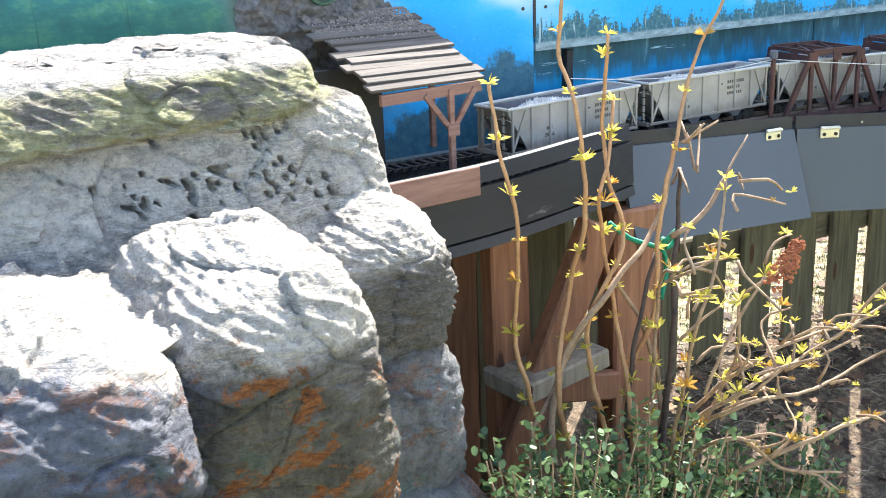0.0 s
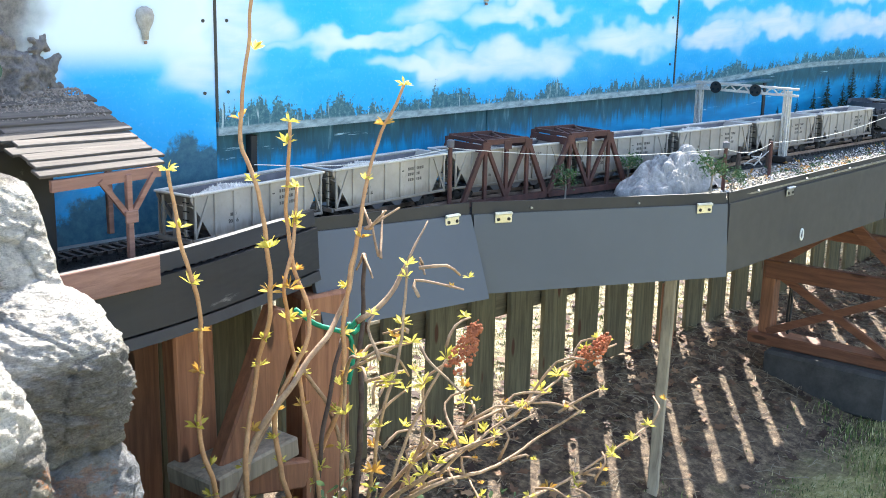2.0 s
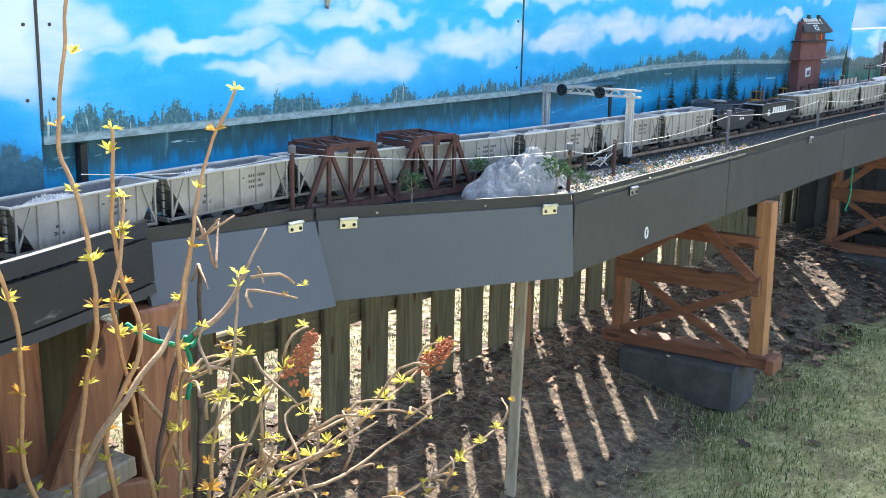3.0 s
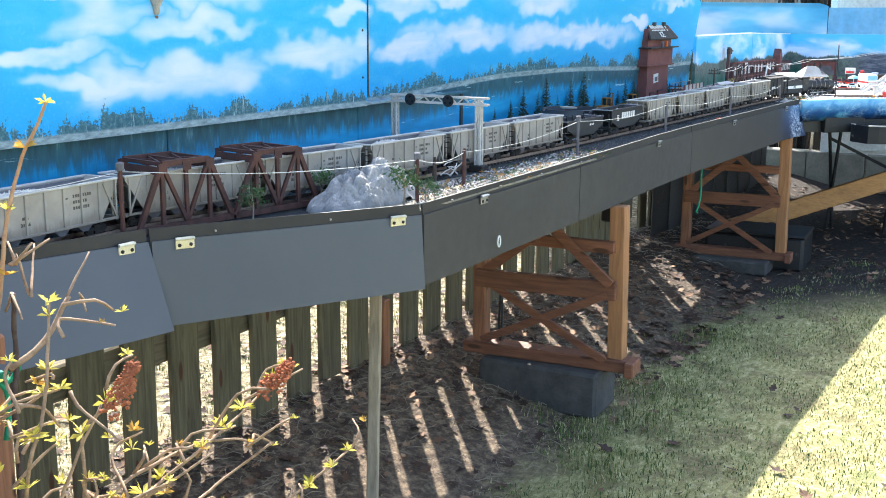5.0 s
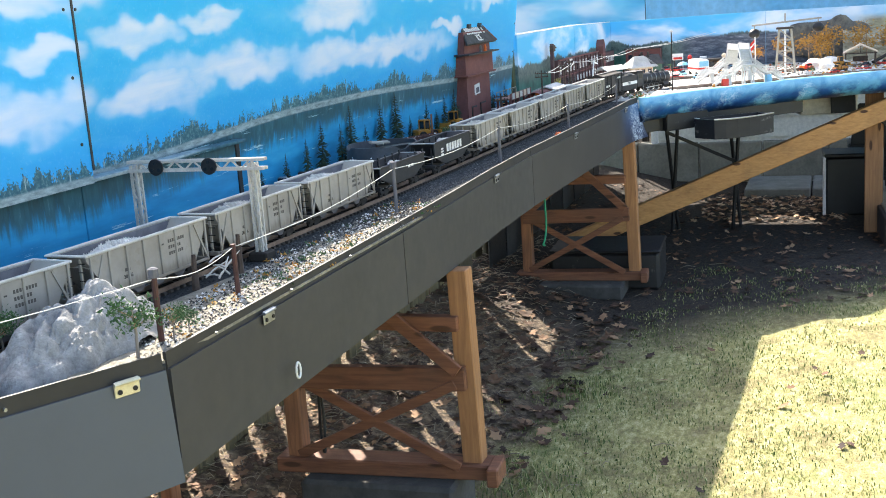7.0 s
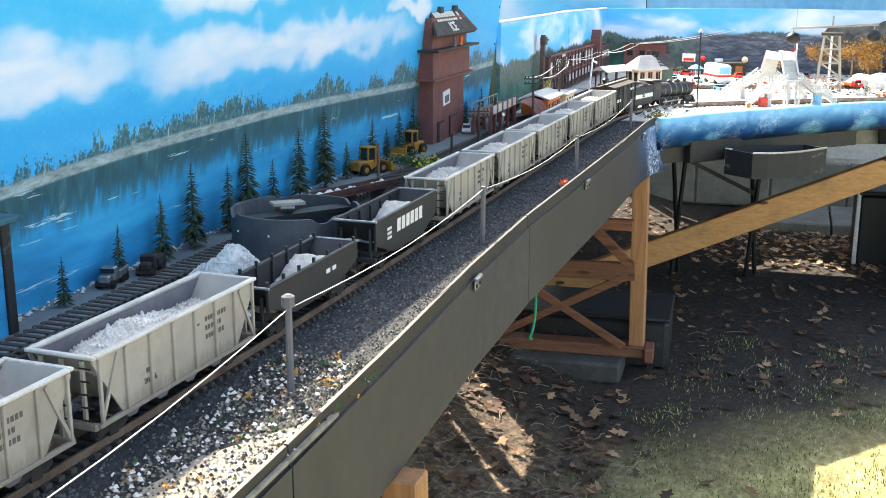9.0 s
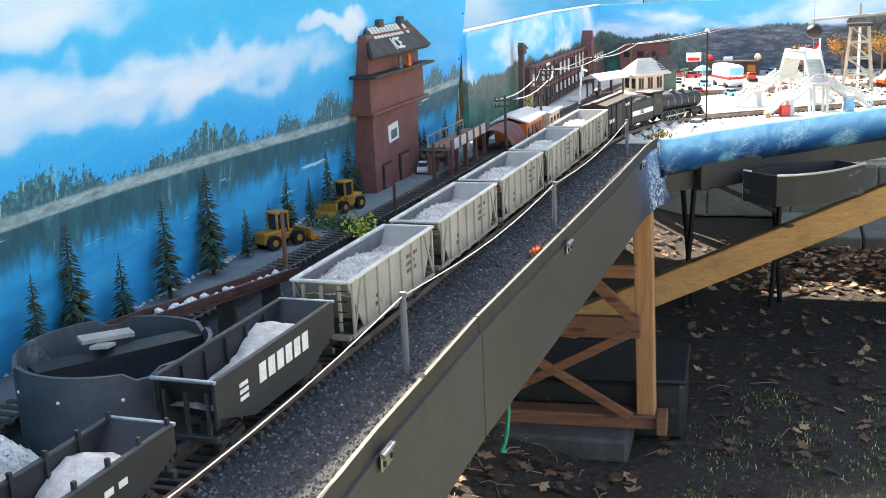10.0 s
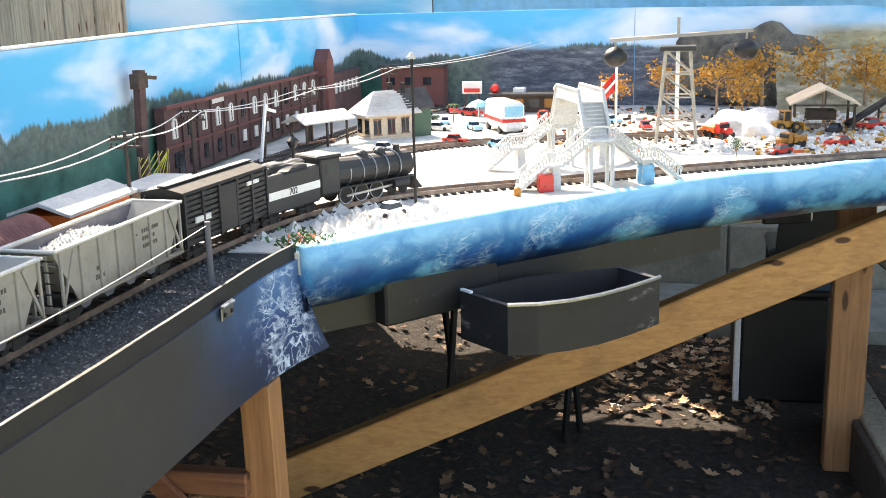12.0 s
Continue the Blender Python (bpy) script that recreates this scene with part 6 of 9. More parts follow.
def loose_stones(name, label, n, pick, size, material, seed, z=0.682):
    rng = random.Random(seed)
    ms = Mesh()
    for i in range(n):
        x, y = pick(rng)
        s = rng.uniform(*size)
        vs = [(x + s * rng.uniform(0.6, 1) * a, y + s * rng.uniform(0.6, 1) * b, z + s * 0.8 * max(c, -0.2) * rng.uniform(0.7, 1)) for a, b, c in ((1, 0, 0), (0, 1, 0), (-1, 0, 0), (0, -1, 0), (0.2, 0.1, 1), (0, 0, -1))]
        ms.add(vs, [(0, 1, 4), (1, 2, 4), (2, 3, 4), (3, 0, 4), (1, 0, 5), (2, 1, 5), (3, 2, 5), (0, 3, 5)])
    me = bpy.data.meshes.new(name)
    me.from_pydata(ms.v, [], ms.f)
    me.materials.append(material)
    tagged(new(name, me), label, "gravel", kind="stuff")


def near_track(rng):
    x = rng.uniform(1.2, 3.74)
    rim = next(b[1] + (a[1] - b[1]) * (b[0] - x) / (b[0] - a[0]) for a, b in zip(RIM, RIM[1:]) if x <= b[0])
    return x, rng.uniform(rim + 0.008, -0.075)


def beside_bridges(rng):
    x = rng.uniform(-0.3, 1.2)
    rim = next(b[1] + (a[1] - b[1]) * (b[0] - x) / (b[0] - a[0]) for a, b in zip(FRONT, FRONT[1:]) if x <= b[0])
    return x, rng.uniform(max(rim + 0.012, -0.24), -0.02)


def ballast_stone():
    n = Nodes("ballast_stone", 0.95)
    r = n.node("ShaderNodeNewGeometry").outputs["Random Per Island"]
    c = n.ramp(r, (0.0, (34, 35, 36)), (0.6, (66, 68, 69)), (0.9, (92, 94, 92)), (1.0, (118, 116, 110)))
    return n.colour(c)


BALLAST_STONE = ballast_stone()
loose_stones("ballast_stones", "loose grey ballast stones along the track", 46000, near_track, (0.0014, 0.0030), BALLAST_STONE, 11)
loose_stones("ballast_chips", "pale stone chips among the dark ballast", 260, near_track, (0.0008, 0.0024), STONES, 19)
loose_stones("ballast_stones", "loose grey ballast stones beside the bridges", 3500, beside_bridges, (0.0012, 0.0035), BALLAST, 12)
loose_stones("white_pebbles", "scattered white pebbles at the mural's foot", 500, lambda r: (r.uniform(1.7, 3.7), 0.055 + r.gauss(0, 0.004)), (0.002, 0.005), WHITE_STONES, 13, 0.695)
loose_stones("sandy_grit", "pale sandy grit along the front rim", 5000, lambda r: (r.uniform(0.8, 1.75), r.uniform(-0.372, -0.27)), (0.001, 0.0032), SAND, 14, 0.685)
def sandy_rim(r):
    return r.uniform(0.84, 1.75), -0.262 - 0.115 * r.random()


def clumps(name, label, n, pick, size, material, seed, z):
    """Low tufts of crumbled foam, each a few small flakes."""
    rng = random.Random(seed)
    ms = Mesh()
    for i in range(n):
        x, y = pick(rng)
        s = rng.uniform(*size)
        for k in range(9):
            p = Vector((x + rng.gauss(0, s), y + rng.gauss(0, s), z + abs(rng.gauss(0, s * 0.6))))
            ms.add([p + Vector((rng.uniform(-1, 1), rng.uniform(-1, 1), rng.uniform(-1, 1))) * s * 0.6 for _ in range(4)], [(0, 1, 2), (0, 2, 3), (0, 3, 1), (1, 3, 2)])
    me = bpy.data.meshes.new(name)
    me.from_pydata(ms.v, [], ms.f)
    me.materials.append(material)
    tagged(new(name, me), label, "scenery", kind="stuff")


clumps("dry_tufts", "orange-brown dry tufts on the sandy rim", 70, sandy_rim, (0.002, 0.005), AUTUMN, 51, 0.686)
clumps("dark_tufts", "dark green tufts on the sandy rim", 90, sandy_rim, (0.002, 0.005), FOLIAGE, 52, 0.686)
loose_stones("dark_cinders", "dark cinders spread on the sandy rim", 2600, sandy_rim, (0.001, 0.003), BALLAST, 53, 0.686)
loose_stones("white_pebbles", "white pebbles on the sandy rim", 900, sandy_rim, (0.001, 0.004), WHITE_STONES, 54, 0.686)


def yard_corner(r):
    while True:
        x, y = 3.95 + r.gauss(0, 0.06), -0.46 + r.gauss(0, 0.05)
        if x > 3.80 and y > -0.43 - 0.875 * (x - 3.78) + 0.03:
            return x, y


loose_stones("yard_rubble", "pale rubble heaped at the yard's corner", 170, yard_corner, (0.005, 0.020), STONES, 15, 0.684)


# ---- train ----
def bogie(parent, x, z=RAIL_TOP):
    b = part("bogie", Mesh().box((x, 0.0185, z + 0.008), (0.040, 0.004, 0.006), None, 0.001).box((x, -0.0185, z + 0.008), (0.040, 0.004, 0.006), None, 0.001).box((x, 0, z + 0.011), (0.010, 0.040, 0.006), None, 0.001).box((x, 0.0195, z + 0.006), (0.012, 0.003, 0.010)).box((x, -0.0195, z + 0.006), (0.012, 0.003, 0.010)), BOGIE, parent)
    for dx in (-0.0135, 0.0135):
        for s in (-0.0155, 0.0155):
            part("wheel", Mesh().tube([(x + dx, s - 0.002, z + 0.0075), (x + dx, s + 0.002, z + 0.0075)], 0.0075, 14), BOGIE, b)


def hopper_car():
    h = thing("hopper_wagon", "dusty pale grey open hopper wagon heaped with crushed stone", "wagon", (0, 0, 0), "wagons of the train")
    L, W, z0, z1 = 0.250, 0.061, 0.714, 0.773
    for s in (-1, 1):
        y = s * W / 2
        part("side", Mesh().prism([(-L / 2, z1), (L / 2, z1), (L / 2, z1 - 0.006), (L / 2 - 0.034, z0 + 0.002), (-L / 2 + 0.034, z0 + 0.002), (-L / 2, z1 - 0.006)], y - 0.0009, y + 0.0009), HOPPER, h)
        part("inner_side", Mesh().prism([(-L / 2 + 0.03, z0 + 0.012), (L / 2 - 0.03, z0 + 0.012), (L / 2 - 0.002, z1 - 0.003), (-L / 2 + 0.002, z1 - 0.003)], y - s * 0.0012, y - s * 0.0022), HOPPER_IN, h)
        for i in range(8):
            x = -L / 2 + 0.006 + i * (L - 0.012) / 7
            part("rib", Mesh().box((x, y + s * 0.002, (z0 + z1) / 2), (0.0032, 0.003, z1 - z0 - 0.004), None, 0.0005), HOPPER, h)
        for e in (-1, 1):
            part("brace", Mesh().bar((e * (L / 2 - 0.030), y + s * 0.0018, z1 - 0.004), (e * (L / 2 - 0.006), y + s * 0.0018, z0 + 0.004), 0.002, 0.003), HOPPER, h)
        part("sill", Mesh().box((0, y + s * 0.0012, z0 + 0.001), (L - 0.004, 0.004, 0.004), None, 0.0006), HOPPER, h)
        # plain marks where the owner's name, crest and number stand
        for k, (w, dz) in enumerate(((0.040, 0.0), (0.030, -0.0085), (0.034, -0.017))):
            for q in range(int(w / 0.0046)):
                part("owner_mark", Mesh().box((0.052 - 0.015 + q * 0.0046, y + s * 0.0010, z1 - 0.015 + dz), (0.0030, 0.0005, 0.0044)), LETTER_DARK, h)
        part("crest_mark", Mesh().lathe([(0.0, -0.008), (0.0042, -0.003), (0.0046, 0.005), (0.0014, 0.008)], (0.024, y - s * 0.0030, z1 - 0.021), 6), LETTER_DARK, h)
        lettering("20156", 0.0072, pose(-0.052, y + s * 0.0014, z0 + 0.017, 90, 0, 0 if s < 0 else 180), LETTER_DARK, h, "car_number")
        part("number_mark", Mesh().box((-0.052, y + s * 0.0012, z0 + 0.026), (0.010, 0.0006, 0.004)), LETTER_DARK, h)
    for e in (-1, 1):
        part("end_sheet", Mesh().add([(e * L / 2, -W / 2, z1), (e * L / 2, W / 2, z1), (e * (L / 2 - 0.045), W / 2, z0 + 0.006), (e * (L / 2 - 0.045), -W / 2, z0 + 0.006), (e * (L / 2 - 0.003), -W / 2, z1), (e * (L / 2 - 0.003), W / 2, z1), (e * (L / 2 - 0.049), W / 2, z0 + 0.007), (e * (L / 2 - 0.049), -W / 2, z0 + 0.007)], [(0, 1, 2, 3), (7, 6, 5, 4), (0, 4, 5, 1), (1, 5, 6, 2), (2, 6, 7, 3), (3, 7, 4, 0)]), HOPPER, h)
        for y in (-0.020, 0.0, 0.020):
            part("end_post", Mesh().bar((e * (L / 2 - 0.001), y, z1 - 0.004), (e * (L / 2 - 0.001), y, z0), 0.003, 0.003), HOPPER, h)
        part("end_sill", Mesh().box((e * (L / 2 - 0.002), 0, z0), (0.006, W, 0.006), None, 0.0008), HOPPER, h)
        for k in range(5):
            part("ladder_rung", Mesh().bar((e * (L / 2 + 0.001), -W / 2 + 0.001, z0 + 0.006 + k * 0.011), (e * (L / 2 + 0.001), -W / 2 + 0.012, z0 + 0.006 + k * 0.011), 0.0012, 0.0012), BOGIE, h)
        part("coupler", Mesh().box((e * (L / 2 + 0.010), 0, z0 - 0.005), (0.022, 0.006, 0.006), None, 0.001), BOGIE, h)
        bogie(h, e * (L / 2 - 0.034))
        part("rim", Mesh().box((e * (L / 2), 0, z1), (0.005, W + 0.006, 0.0032), None, 0.0008), RIM_WHITE, h)
    for s in (-1, 1):
        part("rim", Mesh().box((0, s * (W / 2 + 0.0005), z1), (L - 0.004, 0.0055, 0.0032), None, 0.0008), RIM_WHITE, h)
    for i in range(4):
        x = -0.066 + i * 0.044
        part("hopper_bay", Mesh().prism([(x - 0.020, z0 + 0.001), (x + 0.020, z0 + 0.001), (x + 0.005, z0 - 0.012), (x - 0.005, z0 - 0.012)], -0.022, 0.022), HOPPER_IN, h)
    ms = Mesh()
    nx, ny = 46, 12
    for j in range(ny + 1):
        for i in range(nx + 1):
            x, y = (i / nx - 0.5) * (L - 0.024), (j / ny - 0.5) * (W - 0.006)
            u = i / nx
            z = z1 - 0.021 + 0.020 * math.exp(-((u - 0.38) / 0.30) ** 2) * (1 - (2 * j / ny - 1) ** 2 * 0.55) + 0.0035 * noise.noise((x * 160, y * 160, 3.0)) + 0.002 * noise.noise((x * 400, y * 400, 9.0))
            ms.v.append((x, y, z))
    ms.f = [(j * (nx + 1) + i, j * (nx + 1) + i + 1, (j + 1) * (nx + 1) + i + 1, (j + 1) * (nx + 1) + i) for j in range(ny) for i in range(nx)]
    rng = random.Random(8)
    for _ in range(1100):
        k = rng.randint(0, len(ms.v) - 1) if len(ms.v) < 700 else rng.randint(0, (nx + 1) * (ny + 1) - 1)
        p = ms.v[k]
        s = rng.uniform(0.0010, 0.0022)
        ms.add([(p[0] + s, p[1], p[2]), (p[0], p[1] + s, p[2]), (p[0] - s, p[1], p[2]), (p[0], p[1] - s, p[2]), (p[0] + 0.0003, p[1], p[2] + s)], [(0, 1, 4), (1, 2, 4), (2, 3, 4), (3, 0, 4)])
    part("stone_load", ms, STONES, h, "heaped pale crushed stone")
    return h


def place(ob, x, first=False):
    """Sets a wagon on the main track with its middle at x along the table."""
    s, best = 0.0, None
    for i in range(len(FRONT_TRACK) - 1):
        if FRONT_TRACK[i].x <= x <= FRONT_TRACK[i + 1].x:
            a, b = FRONT_TRACK[i], FRONT_TRACK[i + 1]
            best = a.lerp(b, (x - a.x) / (b.x - a.x))
            d = (FRONT_TRACK[min(i + 4, len(FRONT_TRACK) - 1)] - FRONT_TRACK[max(i - 3, 0)]).normalized()
    return pose(best.x, best.y, 0, 0, 0, math.degrees(math.atan2(d.y, d.x)))


hop = hopper_car()
spots = [2.418, 2.693, 2.968, 3.243, 3.517, 1.592, 1.317, 1.042, 0.77, 0.50, 0.23, -0.042]
hop.matrix_basis = place(hop, spots[0])
for x in spots[1:]:
    copy_thing(hop, place(hop, x))


def black_hopper(name, label, L, named, low):
    h = thing(name, label, "wagon", (0, 0, 0), "wagons of the train")
    W, z0, z1 = 0.056, 0.712, 0.763 - low
    for s in (-1, 1):
        y = s * W / 2
        part("side", Mesh().prism([(-L / 2, z1), (L / 2, z1), (L / 2, z0 + 0.020), (L / 2 - 0.06, z0), (-L / 2 + 0.06, z0), (-L / 2, z0 + 0.020)], y - 0.001, y + 0.001), CAR_BLACK, h)
        for i in range(7):
            x = -L / 2 + 0.004 + i * (L - 0.008) / 6
            part("rib", Mesh().box((x, y - s * 0.002, z0 + 0.03), (0.003, 0.003, 0.035)), CAR_BLACK, h)
        if named:
            for i in range(6):
                x = -0.035 + i * 0.0165
                part("name_mark", Mesh().prism([(x - 0.0062, z1 - 0.027), (x + 0.0058, z1 - 0.027), (x + 0.0066, z1 - 0.010), (x - 0.0054, z1 - 0.010)], y + s * 0.0011, y + s * 0.0015), LETTER_PALE, h)
            for i in range(3):
                part("number_mark", Mesh().box((-0.068, y + s * 0.0012, z1 - 0.017 - i * 0.006), (0.014, 0.0006, 0.0036)), LETTER_PALE, h)
        else:
            for i in range(2):
                part("number_mark", Mesh().box((0.03 + i * 0.016, y + s * 0.0012, z1 - 0.016), (0.010, 0.0006, 0.005)), LETTER_PALE, h)
    for e in (-1, 1):
        part("end_sheet", Mesh().bar((e * (L / 2 - 0.002), 0, z1), (e * (L / 2 - 0.04), 0, z0 + 0.004), W, 0.002), CAR_BLACK, h)
        part("rim", Mesh().box((e * L / 2, 0, z1), (0.004, W + 0.005, 0.003), None, 0.0008), STEEL, h)
        part("end_sill", Mesh().box((e * (L / 2 - 0.002), 0, z0 + 0.001), (0.006, W, 0.006), None, 0.0008), CAR_BLACK, h)
        for y in (-0.02, 0.0, 0.02):
            part("end_post", Mesh().bar((e * (L / 2 - 0.002), y, z1 - 0.01), (e * (L / 2 - 0.002), y, z0), 0.003, 0.003), CAR_BLACK, h)
        part("coupler", Mesh().box((e * (L / 2 + 0.010), 0, z0 - 0.003), (0.022, 0.006, 0.006), None, 0.001), BOGIE, h)
        bogie(h, e * (L / 2 - 0.036))
    for s in (-1, 1):
        part("rim", Mesh().box((0, s * W / 2, z1), (L - 0.004, 0.005, 0.003), None, 0.0008), CAR_BLACK, h)
    ms = Mesh()
    for i in range(25):
        for j in range(8):
            x, y = (i / 24 - 0.5) * (L - 0.03), (j / 7 - 0.5) * (W - 0.004)
            ms.v.append((x, y, z1 - 0.030 + 0.022 * math.exp(-((i / 24 - 0.8) / 0.2) ** 2) + 0.003 * noise.noise((x * 150, y * 150, 1.0))))
    ms.f = [(i * 8 + j, i * 8 + j + 1, i * 8 + 9 + j, i * 8 + 8 + j) for i in range(24) for j in range(7)]
    part("stone_load", ms, STONES, h, "some pale crushed stone")
    part("centre_sill", Mesh().box((0, 0, z0 - 0.001), (L - 0.06, 0.016, 0.010)), CAR_BLACK, h)
    return h


wab = black_hopper("black_hopper_wagon", "black open hopper wagon with bold white side lettering", 0.225, True, 0.0)
wab.matrix_basis = place(wab, 2.147)
gon = black_hopper("black_gondola_wagon", "low black open wagon behind the hopper", 0.225, False, 0.010)
gon.matrix_basis = place(gon, 1.862)


def stock_car():
    h = thing("stock_wagon", "black slatted stock wagon with a grey roof", "wagon", (0, 0, 0), "wagons of the train")
    L, W, z0, z1 = 0.205, 0.056, 0.712, 0.776
    part("body", Mesh().box((0, 0, (z0 + z1) / 2), (L - 0.006, W - 0.006, z1 - z0)), BLACK_PLAIN, h)
    for s in (-1, 1):
        for k in range(9):
            for e in (-1, 1):
                part("slat", Mesh().box((e * 0.060, s * (W / 2 - 0.001), z0 + 0.006 + k * 0.0066), (0.080, 0.002, 0.0042)), CAR_BLACK, h)
        part("door", Mesh().box((0, s * (W / 2), (z0 + z1) / 2), (0.038, 0.003, z1 - z0 - 0.006), None, 0.0006), CAR_BLACK, h)
        for x in (-0.100, -0.06, -0.021, 0.021, 0.06, 0.100):
            part("post", Mesh().box((x, s * (W / 2 + 0.0006), (z0 + z1) / 2), (0.004, 0.003, z1 - z0)), CAR_BLACK, h)
        part("name_mark", Mesh().box((-0.062, s * (W / 2 + 0.001), z1 - 0.034), (0.034, 0.002, 0.007)), LETTER_PALE, h)
        part("name_mark", Mesh().box((0.062, s * (W / 2 + 0.001), z1 - 0.012), (0.030, 0.002, 0.005)), LETTER_PALE, h)
    part("roof", Mesh().prism([(-W / 2 - 0.002, z1), (W / 2 + 0.002, z1), (W / 2, z1 + 0.003), (0, z1 + 0.009), (-W / 2, z1 + 0.003)], -L / 2, L / 2, "x"), BOGIE, h)
    part("roof_walk", Mesh().box((0, 0, z1 + 0.010), (L, 0.012, 0.002)), CAR_BLACK, h)
    for e in (-1, 1):
        bogie(h, e * 0.07)
        part("coupler", Mesh().box((e * (L / 2 + 0.008), 0, z0 - 0.003), (0.02, 0.006, 0.006)), BOGIE, h)
    return h


stk = stock_car()
stk.matrix_basis = place(stk, 3.762)


def tender_car():
    h = thing("locomotive_tender", "black locomotive tender with a white side stripe", "tender", (0, 0, 0), "wagons of the train")
    L, W, z0, z1 = 0.135, 0.054, 0.708, 0.762
    part("tank", Mesh().box((0, 0, (z0 + z1) / 2), (L, W, z1 - z0), None, 0.003), CAR_BLACK, h)
    for s in (-1, 1):
        part("stripe", Mesh().box((0, s * (W / 2 + 0.0003), z0 + 0.026), (L - 0.006, 0.001, 0.011)), LETTER_PALE, h, "white painted stripe")
        lettering("702", 0.013, pose(0, s * (W / 2 + 0.0012), z0 + 0.026, 90, 0, 0 if s < 0 else 180), CAR_BLACK, h, "number")
    part("coal", Mesh().blob((0.01, 0, z1 + 0.001), (0.05, 0.022, 0.009), 3, 0.6, 4.0), BLACK, h)
    part("collar", Mesh().box((-0.045, 0, z1 + 0.004), (0.03, 0.03, 0.008), None, 0.002), CAR_BLACK, h)
    for e in (-1, 1):
        bogie(h, e * 0.042)
    return h


ten = tender_car()
ten.matrix_basis = place(ten, 3.925)


def steam_engine():
    h = thing("steam_locomotive", "black model steam locomotive with grey boiler", "locomotive", (0, 0, 0), "wagons of the train")
    zb = 0.738
    part("boiler", Mesh().tube([(-0.045, 0, zb + 0.002), (0.02, 0, zb), (0.075, 0, zb), (0.108, 0, zb)], [0.0225, 0.0215, 0.0205, 0.0205], 20), CAR_BLACK, h, smooth=False)
    for x in (-0.02, 0.005, 0.03, 0.055, 0.08):
        part("boiler_band", Mesh().tube([(x - 0.0008, 0, zb), (x + 0.0008, 0, zb)], 0.0226, 20), STEEL, h)
    part("smokebox_front", Mesh().tube([(0.108, 0, zb), (0.113, 0, zb)], [0.019, 0.014], 18), BOGIE, h)
    part("headlight", Mesh().tube([(0.112, 0, zb + 0.004), (0.119, 0, zb + 0.004)], 0.005, 12), STEEL, h)
    part("chimney", Mesh().tube([(0.09, 0, zb + 0.018), (0.09, 0, zb + 0.030)], [0.005, 0.006], 12), CAR_BLACK, h)
    for x in (0.02, 0.055):
        part("dome", Mesh().blob((x, 0, zb + 0.021), (0.010, 0.009, 0.009), 2, 0.0), CAR_BLACK, h)
    cab = part("cab", Mesh().box((-0.062, 0, 0.741), (0.036, 0.052, 0.054), None, 0.002), CAR_BLACK, h)
    for s in (-1, 1):
        part("window", Mesh().box((-0.062, s * 0.0262, 0.752), (0.018, 0.001, 0.014)), GLASSY, cab)
    part("cab_roof", Mesh().box((-0.064, 0, 0.770), (0.046, 0.057, 0.005), None, 0.002), CAR_BLACK, cab)
    for s in (-1, 1):
        part("running_board", Mesh().box((0.03, s * 0.023, 0.720), (0.15, 0.008, 0.002)), CAR_BLACK, h)
        for x in (-0.03, 0.0, 0.03):
            wheel = part("driving_wheel", Mesh().tube([(x, s * 0.0165, RAIL_TOP + 0.014), (x, s * 0.0195, RAIL_TOP + 0.014)], 0.014, 20), BOGIE, h)
            part("tyre", Mesh().tube([(x + 0.0132 * math.cos(a), s * 0.0200, RAIL_TOP + 0.014 + 0.0132 * math.sin(a)) for a in [i * math.pi / 8 for i in range(17)]], 0.0009, 5, cap=False), STEEL, wheel)
        for x in (0.062, 0.085):
            part("leading_wheel", Mesh().tube([(x, s * 0.0165, RAIL_TOP + 0.0085), (x, s * 0.0195, RAIL_TOP + 0.0085)], 0.0085, 16), BOGIE, h)
        part("cylinder", Mesh().tube([(0.060, s * 0.024, 0.712), (0.090, s * 0.024, 0.712)], 0.007, 12), CAR_BLACK, h)
        part("side_rod", Mesh().bar((-0.03, s * 0.0215, 0.706), (0.062, s * 0.0215, 0.710), 0.0016, 0.003), STEEL, h)
    part("frame", Mesh().box((0.015, 0, 0.713), (0.19, 0.022, 0.010)), BOGIE, h)
    part("cowcatcher", Mesh().prism([(0.110, RAIL_TOP + 0.003), (0.128, RAIL_TOP + 0.003), (0.112, 0.716)], -0.018, 0.018), CAR_BLACK, h)
    return h


eng = steam_engine()
eng.matrix_basis = place(eng, 4.066)


